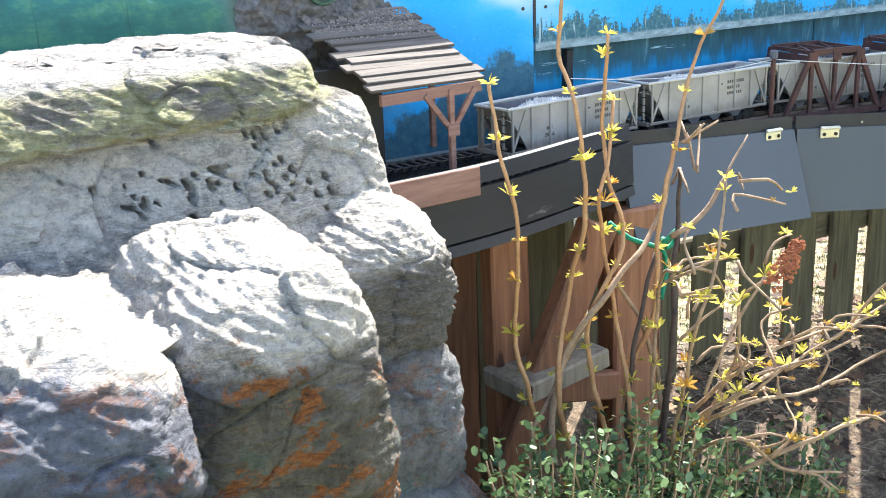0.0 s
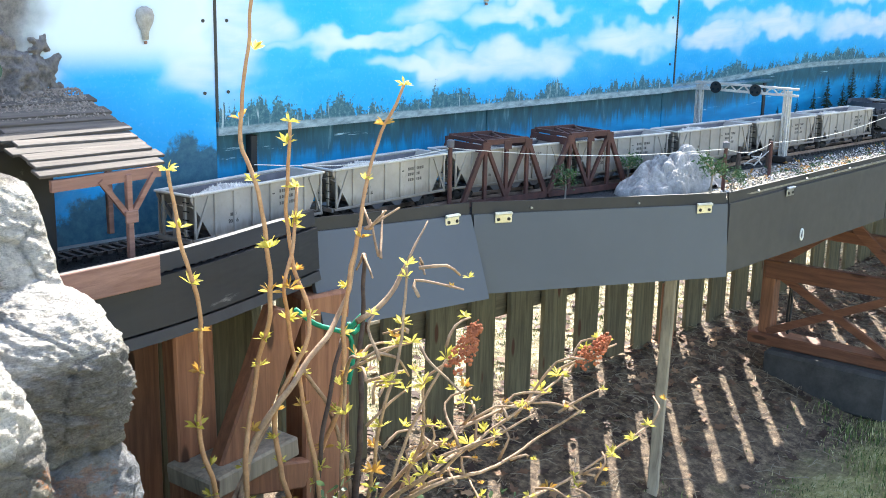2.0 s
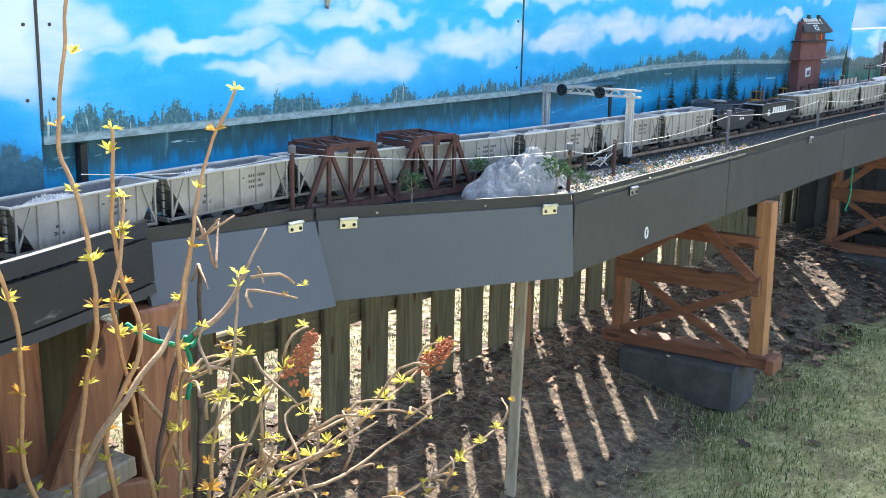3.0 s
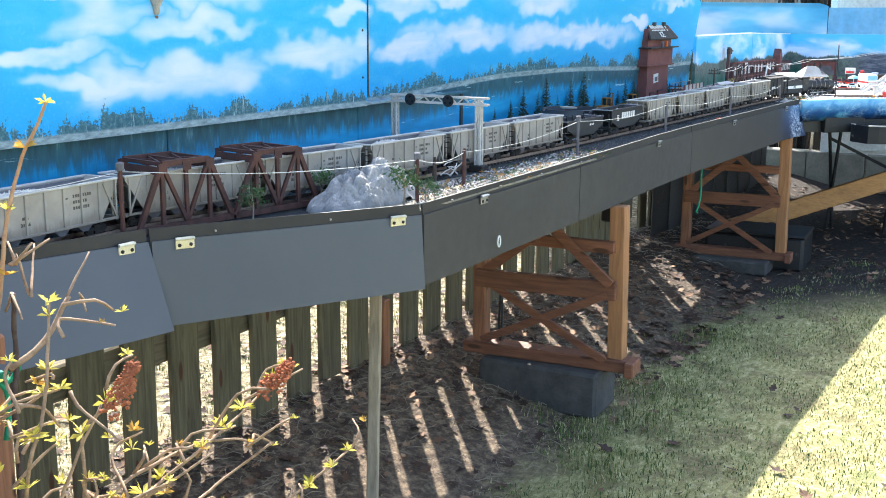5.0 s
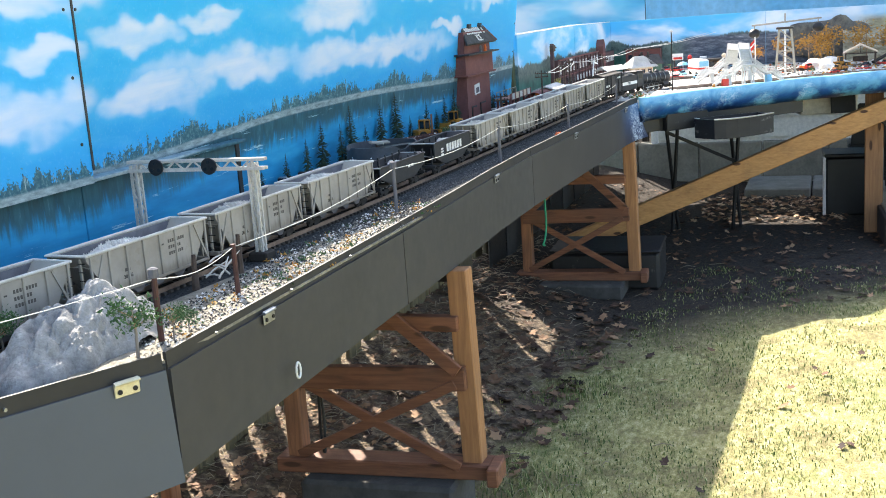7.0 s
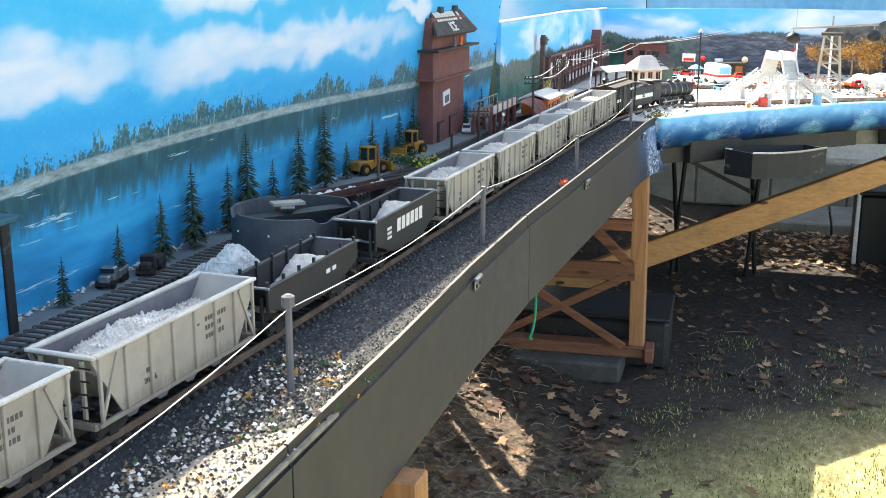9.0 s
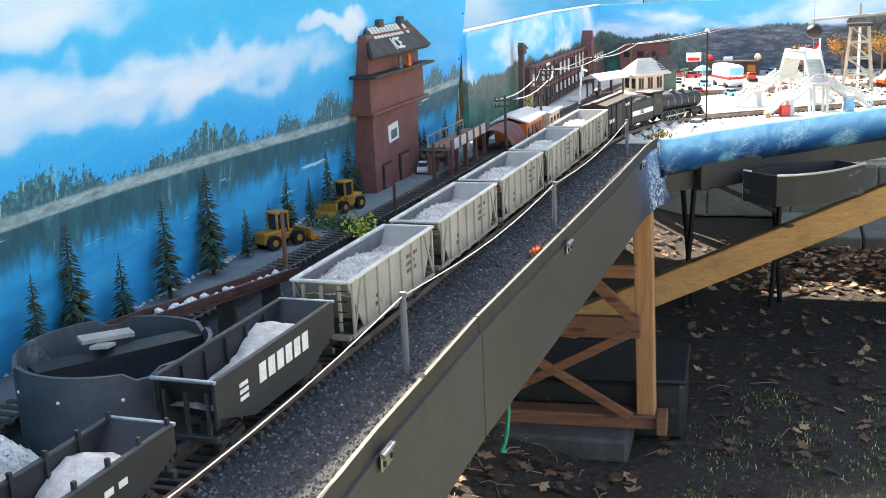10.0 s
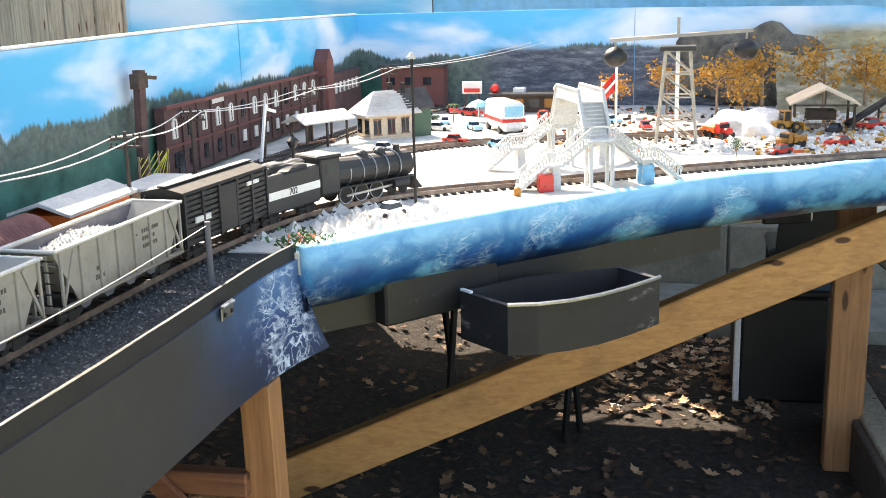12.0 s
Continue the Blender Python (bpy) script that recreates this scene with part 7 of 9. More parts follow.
# ---- bridges and lineside ----
def truss_bridge(x, y, turn, L):
    b = thing("truss_bridge", "rusty brown steel truss bridge carrying the track", "bridge", (0, 0, 0), "truss bridges")
    H, W = 0.098, 0.092
    for s in (-1, 1):
        y0 = s * W / 2
        t = part("truss", Mesh().bar((-L / 2, y0, 0.0), (L / 2, y0, 0.0), 0.006, 0.010).bar((-L / 2, y0, 0.0), (-L / 4, y0, H), 0.006, 0.008).bar((L / 2, y0, 0.0), (L / 4, y0, H), 0.006, 0.008).bar((-L / 4, y0, H), (L / 4, y0, H), 0.006, 0.009), RUST, b)
        for x0 in (-L / 4, 0.0, L / 4):
            part("upright", Mesh().bar((x0, y0, 0.0), (x0, y0, H), 0.005, 0.006), RUST, t)
        for p, q in ((-L / 4, 0.0), (L / 4, 0.0)):
            part("diagonal", Mesh().bar((p, y0, H), (q, y0, 0.004), 0.005, 0.006), RUST, t)
        for x0 in (-L / 4, 0.0, L / 4):
            part("gusset", Mesh().box((x0, y0 + s * 0.0035, H - 0.006), (0.016, 0.001, 0.014)), RUST, t)
    for x0 in (-L / 4, 0.0, L / 4):
        part("top_strut", Mesh().bar((x0, -W / 2, H), (x0, W / 2, H), 0.005, 0.006), RUST, b)
    for p, q in ((-L / 4, 0.0), (0.0, L / 4)):
        part("top_brace", Mesh().bar((p, -W / 2, H), (q, W / 2, H), 0.003, 0.004), RUST, b)
        part("top_brace", Mesh().bar((p, W / 2, H), (q, -W / 2, H), 0.003, 0.004), RUST, b)
    for e in (-1, 1):
        part("portal_plate", Mesh().bar((e * L * 0.29, -W / 2, H * 0.90), (e * L * 0.29, W / 2, H * 0.90), 0.003, 0.012), RUST, b)
    b.matrix_basis = pose(x, y, 0.690, 0, 0, turn)


truss_bridge(0.475, -0.104, -8.5, 0.185)
truss_bridge(0.665, -0.137, -11, 0.185)


def signal_bridge():
    b = thing("signal_bridge", "grey metal signal gantry with round lamp discs over the tracks", "gantry", (1.285, -0.15, 0.684))
    for y in (-0.24, -0.03):
        leg = part("leg", Mesh().box((1.285, y, 0.69), (0.030, 0.032, 0.014), None, 0.002), BOGIE if y < -0.2 else BLACK_PLAIN, b)
        for dx, dy in ((-0.005, -0.005), (0.005, -0.005), (-0.005, 0.005), (0.005, 0.005)):
            part("angle", Mesh().bar((1.285 + dx, y + dy, 0.69), (1.285 + dx, y + dy, 0.835), 0.0036, 0.0036), RIM_WHITE, leg)
        for k in range(9):
            z = 0.70 + k * 0.015
            s = 1 if k % 2 else -1
            part("lacing", Mesh().bar((1.285 - 0.005 * s, y - 0.005, z), (1.285 + 0.005 * s, y - 0.005, z + 0.015), 0.0014, 0.0024).bar((1.280, y - 0.005 * s, z), (1.280, y + 0.005 * s, z + 0.015), 0.0024, 0.0014), RIM_WHITE, leg)
    for dx, dz in ((-0.005, 0), (0.005, 0), (-0.005, 0.014), (0.005, 0.014)):
        part("chord", Mesh().bar((1.285 + dx, -0.262, 0.826 + dz), (1.285 + dx, -0.020, 0.826 + dz), 0.0042, 0.0042), RIM_WHITE, b)
    for k in range(14):
        y = -0.255 + k * 0.0165
        s = 0.014 if k % 2 else 0.0
        part("lacing", Mesh().bar((1.280, y, 0.826 + s), (1.280, y + 0.0165, 0.840 - s), 0.0014, 0.0026), RIM_WHITE, b)
    for y in (-0.17, -0.075):
        d = part("signal_disc", Mesh().tube([(1.273, y, 0.832), (1.276, y, 0.832)], 0.013, 18), BLACK_PLAIN, b, "round black signal disc")
        for dy, dz in ((0, 0.006), (-0.006, -0.004), (0.006, -0.004)):
            part("lens", Mesh().tube([(1.2715, y + dy, 0.832 + dz), (1.274, y + dy, 0.832 + dz)], 0.0025, 8), GLASSY, d)


signal_bridge()


def bleached_sticks():
    b = thing("bleached_sticks", "crossed white sticks lying beside the signal gantry", "sticks", (1.14, -0.25, 0.685))
    rng = random.Random(61)
    for k in range(8):
        a = rng.uniform(-0.6, 0.9) + (1.6 if k % 3 == 0 else 0)
        c = Vector((1.14 + rng.uniform(-0.02, 0.02), -0.25 + rng.uniform(-0.015, 0.015), 0.693 + 0.003 * k))
        d = Vector((math.cos(a), math.sin(a) * 0.6, rng.uniform(-0.15, 0.5))) * rng.uniform(0.02, 0.036)
        part("stick", Mesh().tube([c - d * 0.6, c + Vector((0, 0, 0.002)), c + d], [0.0016, 0.0014, 0.0008], 5), RIM_WHITE, b)
    for x, y, h in ((1.10, -0.235, 0.05), (1.19, -0.255, 0.06)):
        part("stump", Mesh().tube([(x, y, 0.683), (x + 0.003, y, 0.683 + h)], [0.006, 0.003], 7), BARK_DARK, b)


bleached_sticks()


def front_pole(x, y, h, material, cap):
    p = thing("lineside_pole", "slim rusty lineside pole with a grey cap", "pole", (x, y, 0.682), "lineside poles along the rim")
    part("pole", Mesh().tube([(x, y, 0.680), (x, y, 0.682 + h)], 0.0036, 8), material, p)
    if cap:
        part("cap", Mesh().tube([(x, y, 0.680 + h), (x, y, 0.690 + h), (x, y, 0.692 + h)], [0.0062, 0.0062, 0.003], 10), HOPPER_IN, p)


POLES = [(0.33, -0.150, 0.11, True), (0.862, -0.335, 0.082, True), (1.072, -0.318, 0.073, False), (1.655, -0.318, 0.088, True), (2.286, -0.332, 0.086, False), (2.922, -0.351, 0.075, False), (3.61, -0.362, 0.075, False)]
for i, (px, py, ph, pc) in enumerate(POLES):
    front_pole(px, py, ph, RUST if i < 3 else HOPPER_IN, pc)
pts = [(-0.05, -0.15, 0.80)] + [(a, b, 0.68 + c - 0.002) for a, b, c, d in POLES]
for a, b in zip(pts, pts[1:]):
    a, b = Vector(a), Vector(b)
    sw = Mesh().tube([a.lerp(b, t / 8) - Vector((0, 0, 0.012 * math.sin(math.pi * t / 8))) for t in range(9)], 0.0006, 5)
    solid("pole_string", sw, WIRE, "pale string strung between the lineside poles", "string", group="strings between the poles", smooth=True)


def small_rock():
    b = thing("model_mountain", "pale plaster mountain with grey cracks beside the bridges", "rock", (0.90, -0.19, 0.684))
    ms = Mesh()
    nx, ny = 110, 60
    for j in range(ny + 1):
        for i in range(nx + 1):
            u, v = 2 * i / nx - 1, 2 * j / ny - 1
            x, y = MX + 0.150 * u, MY + 0.066 * v
            w = 0.16 * noise.fractal(Vector((x * 16, y * 16, 1.0)), 0.8, 2.0, 3)
            # a gentle flank on one side, a steep one on the other
            r = math.hypot((u - 0.30) / (1.30 if u < 0.30 else 0.70), v) + w
            h = max(0.0, 1 - r)
            z = 0.676 + 0.080 * min(1.0, h ** 0.62 * 1.05) - 0.012 * noise.ridged_multi_fractal(Vector((x * 24, y * 44, 3.0)), 0.8, 2.1, 4, 0.9, 2.0) * min(1.0, h * 3) + 0.010 * min(1.0, h * 3)
            ms.v.append((x, y, z))
    ms.f = [(j * (nx + 1) + i, j * (nx + 1) + i + 1, (j + 1) * (nx + 1) + i + 1, (j + 1) * (nx + 1) + i) for j in range(ny) for i in range(nx)]
    part("mountain", ms, grainy("plaster_rock", (112, 111, 110), (178, 176, 172), 46, 0.95, bump=0.6, depth=0.003, spots=(84, 82, 80), spot_scale=38), b)


MX, MY = 0.81, -0.258
small_rock()


def leafy_tree(x, y, h, material, seed, group, label, z=0.684):
    t = thing("model_tree", label, "tree", (x, y, z), group)
    rng = random.Random(seed)
    part("trunk", Mesh().tube([(x, y, z - 0.002), (x + 0.002, y, z + h * 0.4), (x, y + 0.001, z + h * 0.85)], [h * 0.03, h * 0.022, h * 0.008], 6), HOPPER if material is FOLIAGE else BARK, t)
    cr = Mesh()
    for i in range(9):
        a, zz = rng.random() * 6.283, z + h * rng.uniform(0.4, 0.8)
        e = Vector((x + math.cos(a) * h * 0.24, y + math.sin(a) * h * 0.24, zz + h * 0.16))
        part("limb", Mesh().tube([(x, y, zz), e], [h * 0.010, h * 0.004], 4), BARK, t)
        for k in range(48):
            p = e + Vector((rng.gauss(0, 1), rng.gauss(0, 1), rng.gauss(0, 1))) * h * 0.10
            s = h * rng.uniform(0.02, 0.05)
            vs = [p + Vector((rng.uniform(-1, 1), rng.uniform(-1, 1), rng.uniform(-1, 1))) * s for _ in range(4)]
            cr.add(vs, [(0, 1, 2), (0, 2, 3), (0, 3, 1), (1, 3, 2)])
    part("crown", cr, material, t)


def spruce(x, y, h, seed, z=0.694):
    t = thing("model_spruce", "thin dark green model spruce at the mural's foot", "tree", (x, y, z), "spruces along the road")
    rng = random.Random(seed)
    part("trunk", Mesh().tube([(x, y, z - 0.002), (x, y, z + h)], [h * 0.022, h * 0.004], 5), BARK_DARK, t)
    cr = Mesh()
    n = int(18 + h * 90)
    for i in range(n):
        u = 0.12 + 0.88 * i / n
        r = h * 0.22 * (1 - u) ** 0.8 + h * 0.012
        m = 7
        for k in range(m):
            if rng.random() < 0.18:
                continue
            a = 6.283 * k / m + i * 0.7 + rng.uniform(-0.25, 0.25)
            rr = r * rng.uniform(0.6, 1.15)
            o = Vector((x, y, z + h * u))
            e = o + Vector((math.cos(a) * rr, min(math.sin(a) * rr, 0.012), -rr * 0.35))
            w = Vector((-math.sin(a), math.cos(a), 0)) * rr * 0.22
            mid = o.lerp(e, 0.6)
            cr.add([o, mid + w, e, mid - w, mid + Vector((0, 0, rr * 0.12))], [(0, 1, 4), (1, 2, 4), (2, 3, 4), (3, 0, 4)])
    part("needles", cr, SPRUCE, t)


rt = random.Random(21)
for i, (x, h) in enumerate(((1.80, 0.05), (1.92, 0.06), (2.02, 0.075), (2.10, 0.10), (2.20, 0.085), (2.27, 0.115), (2.36, 0.07), (2.455, 0.105), (2.565, 0.12), (2.66, 0.06), (2.73, 0.055), (2.80, 0.08), (2.885, 0.06), (2.95, 0.085), (3.06, 0.095), (3.09, 0.055), (3.36, 0.09), (3.42, 0.075), (3.48, 0.06), (3.62, 0.07))):
    spruce(x, 0.036 + rt.uniform(-0.004, 0.004), h * 1.2, i)
for i, (x, y, h) in enumerate(((0.80, -0.345, 0.075), (0.865, -0.350, 0.045), (0.90, -0.348, 0.030), (0.56, -0.205, 0.055), (0.755, -0.20, 0.06), (0.37, -0.04, 0.06), (0.78, -0.06, 0.06))):
    leafy_tree(x, y, h, FOLIAGE, 40 + i, "green trees by the bridges", "small green model tree by the bridges")


# ---- things along the rear road ----
def ice_house():
    h = thing("ice_house", "maroon wooden ice house with dark shingle roof against the mural", "building", (3.23, 0.02, 0.69))
    y1 = 0.05
    part("lower_wall", Mesh().prism([(3.117, 0.69), (3.36, 0.69), (3.36, 0.838), (3.117, 0.838)], 0.012, y1), MAROON, h)
    part("middle_wall", Mesh().prism([(3.092, 0.836), (3.383, 0.836), (3.383, 0.9), (3.092, 0.9)], 0.004, y1), MAROON, h)
    part("upper_wall", Mesh().prism([(3.10, 0.90), (3.37, 0.90), (3.37, 0.944), (3.355, 0.972), (3.10, 0.972)], 0.008, y1 - 0.02), MAROON, h)
    for z, d, a, b in ((0.838, -0.004, 3.085, 3.39), (0.903, -0.016, 3.07, 3.40)):
        part("ledge", Mesh().box(((a + b) / 2, (d + y1) / 2, z), (b - a, y1 - d, 0.005), None, 0.001), TRIM if z > 0.9 else MAROON, h)
    part("roof", Mesh().add([(3.070, -0.014, 0.936), (3.378, -0.014, 0.936), (3.345, 0.024, 0.987), (3.135, 0.024, 0.987), (3.070, -0.010, 0.931), (3.378, -0.010, 0.931), (3.345, 0.028, 0.982), (3.135, 0.028, 0.982)], [(0, 1, 2, 3), (7, 6, 5, 4), (0, 4, 5, 1), (1, 5, 6, 2), (2, 6, 7, 3), (3, 7, 4, 0)]), SHINGLE, h)
    part("roof_edge", Mesh().bar((3.380, -0.014, 0.936), (3.347, 0.025, 0.987), 0.004, 0.006), MAROON, h)
    part("roof_edge", Mesh().bar((3.347, 0.025, 0.987), (3.40, 0.045, 0.950), 0.004, 0.006), MAROON, h)
    for x in (3.19, 3.30):
        part("roof_vent", Mesh().box((x, 0.02, 0.988), (0.022, 0.016, 0.014), None, 0.001), SHINGLE, h)
    tilt = math.degrees(math.atan2(0.051, 0.038))
    on_roof = lambda x, u: (x, -0.014 + 0.038 * u - 0.0009, 0.936 + 0.051 * u + 0.0007)
    for i in range(11):
        if i != 9:
            part("sign_mark", Mesh().box(on_roof(3.142 + i * 0.0172, 0.72), (0.0115, 0.0012, 0.024), (tilt - 90, 0, 0)), LETTER_PALE, h)
    lettering("ICE", 0.033, pose(*on_roof(3.222, 0.26), tilt, 0, 0), LETTER_PALE, h, "sign_lettering", bold=0.0008)
    part("door_frame", Mesh().prism([(3.15, 0.692), (3.20, 0.692), (3.20, 0.74), (3.15, 0.74)], 0.0095, 0.012), TRIM, h)
    part("door", Mesh().prism([(3.155, 0.692), (3.195, 0.692), (3.195, 0.735), (3.155, 0.735)], 0.008, 0.0095), MAROON, h)
    part("door_frame", Mesh().prism([(3.24, 0.692), (3.30, 0.692), (3.30, 0.745), (3.24, 0.745)], 0.0095, 0.012), TRIM, h)
    part("door", Mesh().prism([(3.245, 0.692), (3.295, 0.692), (3.295, 0.74), (3.245, 0.74)], 0.008, 0.0095), MAROON, h)
    part("poster", Mesh().box((3.215, 0.0105, 0.79), (0.052, 0.002, 0.032), (0, -4, 0)), LETTER_PALE, h, "grey and white wall poster")
    part("poster_mark", Mesh().box((3.215, 0.009, 0.787), (0.030, 0.001, 0.016), (0, -4, 0)), HOPPER_IN, h)
    for x, m in ((3.225, HOPPER_IN), (3.275, ORANGE)):
        part("ornament", Mesh().blob((x, -0.006, 0.917), (0.005, 0.004, 0.011), 2, 0.2, x).box((x, -0.006, 0.908), (0.016, 0.006, 0.005)), m, h)


ice_house()


def round_tank():
    t = thing("round_tank", "dark grey round open tank with notched rim and scraps inside", "tank", (2.13, -0.115, 0.686))
    cx, cy, r = 2.120, -0.112, 0.088
    ms = Mesh()
    n = 48
    notch = {4, 5, 17, 18, 30, 31, 43}
    for rr, zz in ((r, 0.684), (r, None), (r - 0.004, None), (r - 0.004, 0.69)):
        for j in range(n):
            a = 2 * math.pi * j / n
            z = zz if zz is not None else 0.757 - (0.007 if j in notch else 0.0)
            ms.v.append((cx + rr * math.cos(a), cy + rr * math.sin(a), z))
    ms.f += [(k * n + j, k * n + (j + 1) % n, (k + 1) * n + (j + 1) % n, (k + 1) * n + j) for k in range(3) for j in range(n)]
    part("shell", ms, grainy("dark_tank_paint", (58, 62, 68), (80, 84, 90), 20, 0.55, bump=0.2, spots=(120, 122, 124), spot_scale=18), t)
    part("floor", Mesh().lathe([(r - 0.006, 0), (r - 0.006, 0.003)], (cx, cy, 0.69), 32), BLACK, t)
    part("turntable_beam", Mesh().bar((2.07, -0.06, 0.745), (2.20, -0.16, 0.745), 0.03, 0.006), BLACK, t)
    for i in range(10):
        a = i * 0.63
        part("rivet", Mesh().blob((cx + r * math.cos(a), cy + r * math.sin(a), 0.735), 0.0018, 1, 0), WHITE, t)
    part("scrap", Mesh().box((2.14, -0.09, 0.757), (0.05, 0.014, 0.004), (8, 4, -35)).box((2.12, -0.10, 0.755), (0.03, 0.016, 0.003), (0, 12, 20)), HOPPER, t, "pale broken scraps")
    g = thing("loading_ramp", "rusty red loading ramp on a pale trestle", "ramp", (2.30, -0.09, 0.69))
    part("deck", Mesh().bar((2.18, -0.05, 0.738), (2.46, -0.125, 0.730), 0.022, 0.006), MAROON, g)
    part("side_rail", Mesh().bar((2.18, -0.064, 0.744), (2.46, -0.139, 0.736), 0.003, 0.008), RUST, g)
    part("side_rail", Mesh().bar((2.18, -0.038, 0.744), (2.46, -0.112, 0.736), 0.003, 0.008), RUST, g)
    for k in range(4):
        x = 2.21 + k * 0.075
        part("bent", Mesh().box((x, -0.058 - 0.018 * k, 0.709), (0.006, 0.022, 0.046)), TIE, g)
    ld = Mesh()
    for k in range(30):
        u = random.random()
        ld.blob((2.18 + 0.28 * u, -0.05 - 0.075 * u + random.uniform(-0.008, 0.008), 0.743 - 0.008 * u), random.uniform(0.002, 0.006), 1, 0.6, k * 1.1)
    tagged(part("spilled_load", ld, WHITE_STONES, g), kind="stuff")


round_tank()


def stone_pile(x, y, r, h, material, label, seed, n):
    ms = Mesh()
    m = 22
    for j in range(m + 1):
        for i in range(m + 1):
            u, v = i / m * 2 - 1, j / m * 2 - 1
            d = math.sqrt(u * u + v * v)
            ms.v.append((x + u * r * 1.25, y + v * r, 0.682 + max(0.0, h * (1 - d) * (1 + 0.35 * noise.noise((u * 2 + seed, v * 2, 0)))) + 0.004 * noise.noise((u * 9, v * 9, seed))))
    ms.f = [(j * (m + 1) + i, j * (m + 1) + i + 1, (j + 1) * (m + 1) + i + 1, (j + 1) * (m + 1) + i) for j in range(m) for i in range(m)]
    rng = random.Random(seed)
    for _ in range(n):
        a, d = rng.random() * 6.283, rng.random() ** 0.5
        u, v = math.cos(a) * d, math.sin(a) * d
        s = rng.uniform(0.0018, 0.0048)
        z = 0.682 + max(0.0, h * (1 - d) * (1 + 0.35 * noise.noise((u * 2 + seed, v * 2, 0))))
        c = Vector((x + u * r * 1.25, y + v * r, z))
        vs = [c + Vector((rng.uniform(0.6, 1) * s * q[0], rng.uniform(0.6, 1) * s * q[1], rng.uniform(0.6, 1) * s * q[2])) for q in ((1, 0, 0), (0, 1, 0), (-1, 0, 0), (0, -1, 0), (0, 0, 1))]
        ms.add(vs, [(0, 1, 4), (1, 2, 4), (2, 3, 4), (3, 0, 4)])
    tagged(solid("stone_pile", ms, material, label, "gravel pile"), kind="stuff")


stone_pile(1.935, -0.105, 0.072, 0.062, WHITE_STONES, "heap of white crushed stone beside the track", 3, 1500)
stone_pile(1.80, -0.10, 0.05, 0.02, STONES, "low spread of pale stone beside the track", 5, 500)


def wheel_loader(x, y, turn, s=1.0):
    v = thing("wheel_loader", "yellow toy wheel loader with black tyres", "loader", (0, 0, 0), "yellow machines")
    part("body", Mesh().box((0.016, 0, 0.016), (0.036, 0.024, 0.016), None, 0.002).box((-0.012, 0, 0.014), (0.022, 0.018, 0.010), None, 0.002), LOADER_YELLOW, v)
    cab = part("cab", Mesh().box((0.002, 0, 0.034), (0.018, 0.020, 0.020), None, 0.002), GLASSY, v)
    part("cab_roof", Mesh().box((0.002, 0, 0.0455), (0.022, 0.023, 0.003), None, 0.001), LOADER_YELLOW, cab)
    for dx, dy in ((-0.007, -0.0095), (0.011, -0.0095), (-0.007, 0.0095), (0.011, 0.0095)):
        part("cab_post", Mesh().box((dx, dy, 0.034), (0.0025, 0.0025, 0.022)), LOADER_YELLOW, cab)
    for dx in (-0.018, 0.022):
        for dy in (-0.014, 0.014):
            w = part("wheel", Mesh().tube([(dx, dy - 0.004, 0.010), (dx, dy + 0.004, 0.010)], 0.010, 14), BLACK_PLAIN, v)
            part("hub", Mesh().tube([(dx, dy - 0.0046, 0.010), (dx, dy + 0.0046, 0.010)], 0.0045, 10), LOADER_YELLOW, w)
    for dy in (-0.007, 0.007):
        part("arm", Mesh().bar((-0.008, dy, 0.022), (-0.040, dy, 0.008), 0.003, 0.005), LOADER_YELLOW, v)
    part("bucket", Mesh().prism([(-0.038, 0.002), (-0.056, 0.001), (-0.052, 0.006), (-0.042, 0.008), (-0.040, 0.018), (-0.036, 0.018)], -0.018, 0.018), LOADER_YELLOW, v)
    v.matrix_basis = pose(x, y, 0.694, 0, 0, turn) @ Matrix.Diagonal((s, s, s, 1))


wheel_loader(2.728, 0.016, 155, 1.12)
wheel_loader(2.972, 0.016, -16, 1.08)
wheel_loader(1.735, -0.135, 15, 0.9)


def toy_truck(x, y, turn, paint, name="toy_truck", label="small grey toy truck parked on the road", bed=None, s=1.0, z=0.694):
    v = thing(name, label, "toy truck", (0, 0, 0), "toy trucks")
    part("chassis", Mesh().box((0, 0, 0.006), (0.056, 0.016, 0.004)), BOGIE, v)
    part("hood", Mesh().box((-0.021, 0, 0.0125), (0.014, 0.014, 0.010), None, 0.002), paint, v)
    c = part("cab", Mesh().box((-0.008, 0, 0.0165), (0.013, 0.019, 0.018), None, 0.002), paint, v)
    part("window", Mesh().box((-0.008, 0, 0.0205), (0.0135, 0.0175, 0.006)), GLASSY, c)
    part("bed", Mesh().box((0.015, 0, 0.013), (0.030, 0.021, 0.010), None, 0.001), bed or paint, v)
    for dx in (-0.021, 0.010, 0.021):
        for dy in (-0.0095, 0.0095):
            part("wheel", Mesh().tube([(dx, dy - 0.002, 0.0055), (dx, dy + 0.002, 0.0055)], 0.0055, 12), BLACK_PLAIN, v)
    v.matrix_basis = pose(x, y, z, 0, 0, turn) @ Matrix.Diagonal((s, s, s, 1))


toy_truck(1.898, 0.035, 12, STEEL, "tow_truck", "chrome-grey toy tow truck on the rear road")
toy_truck(1.965, 0.022, 14, BOGIE, "flat_truck", "dark toy chassis truck with pale wheels on the road")


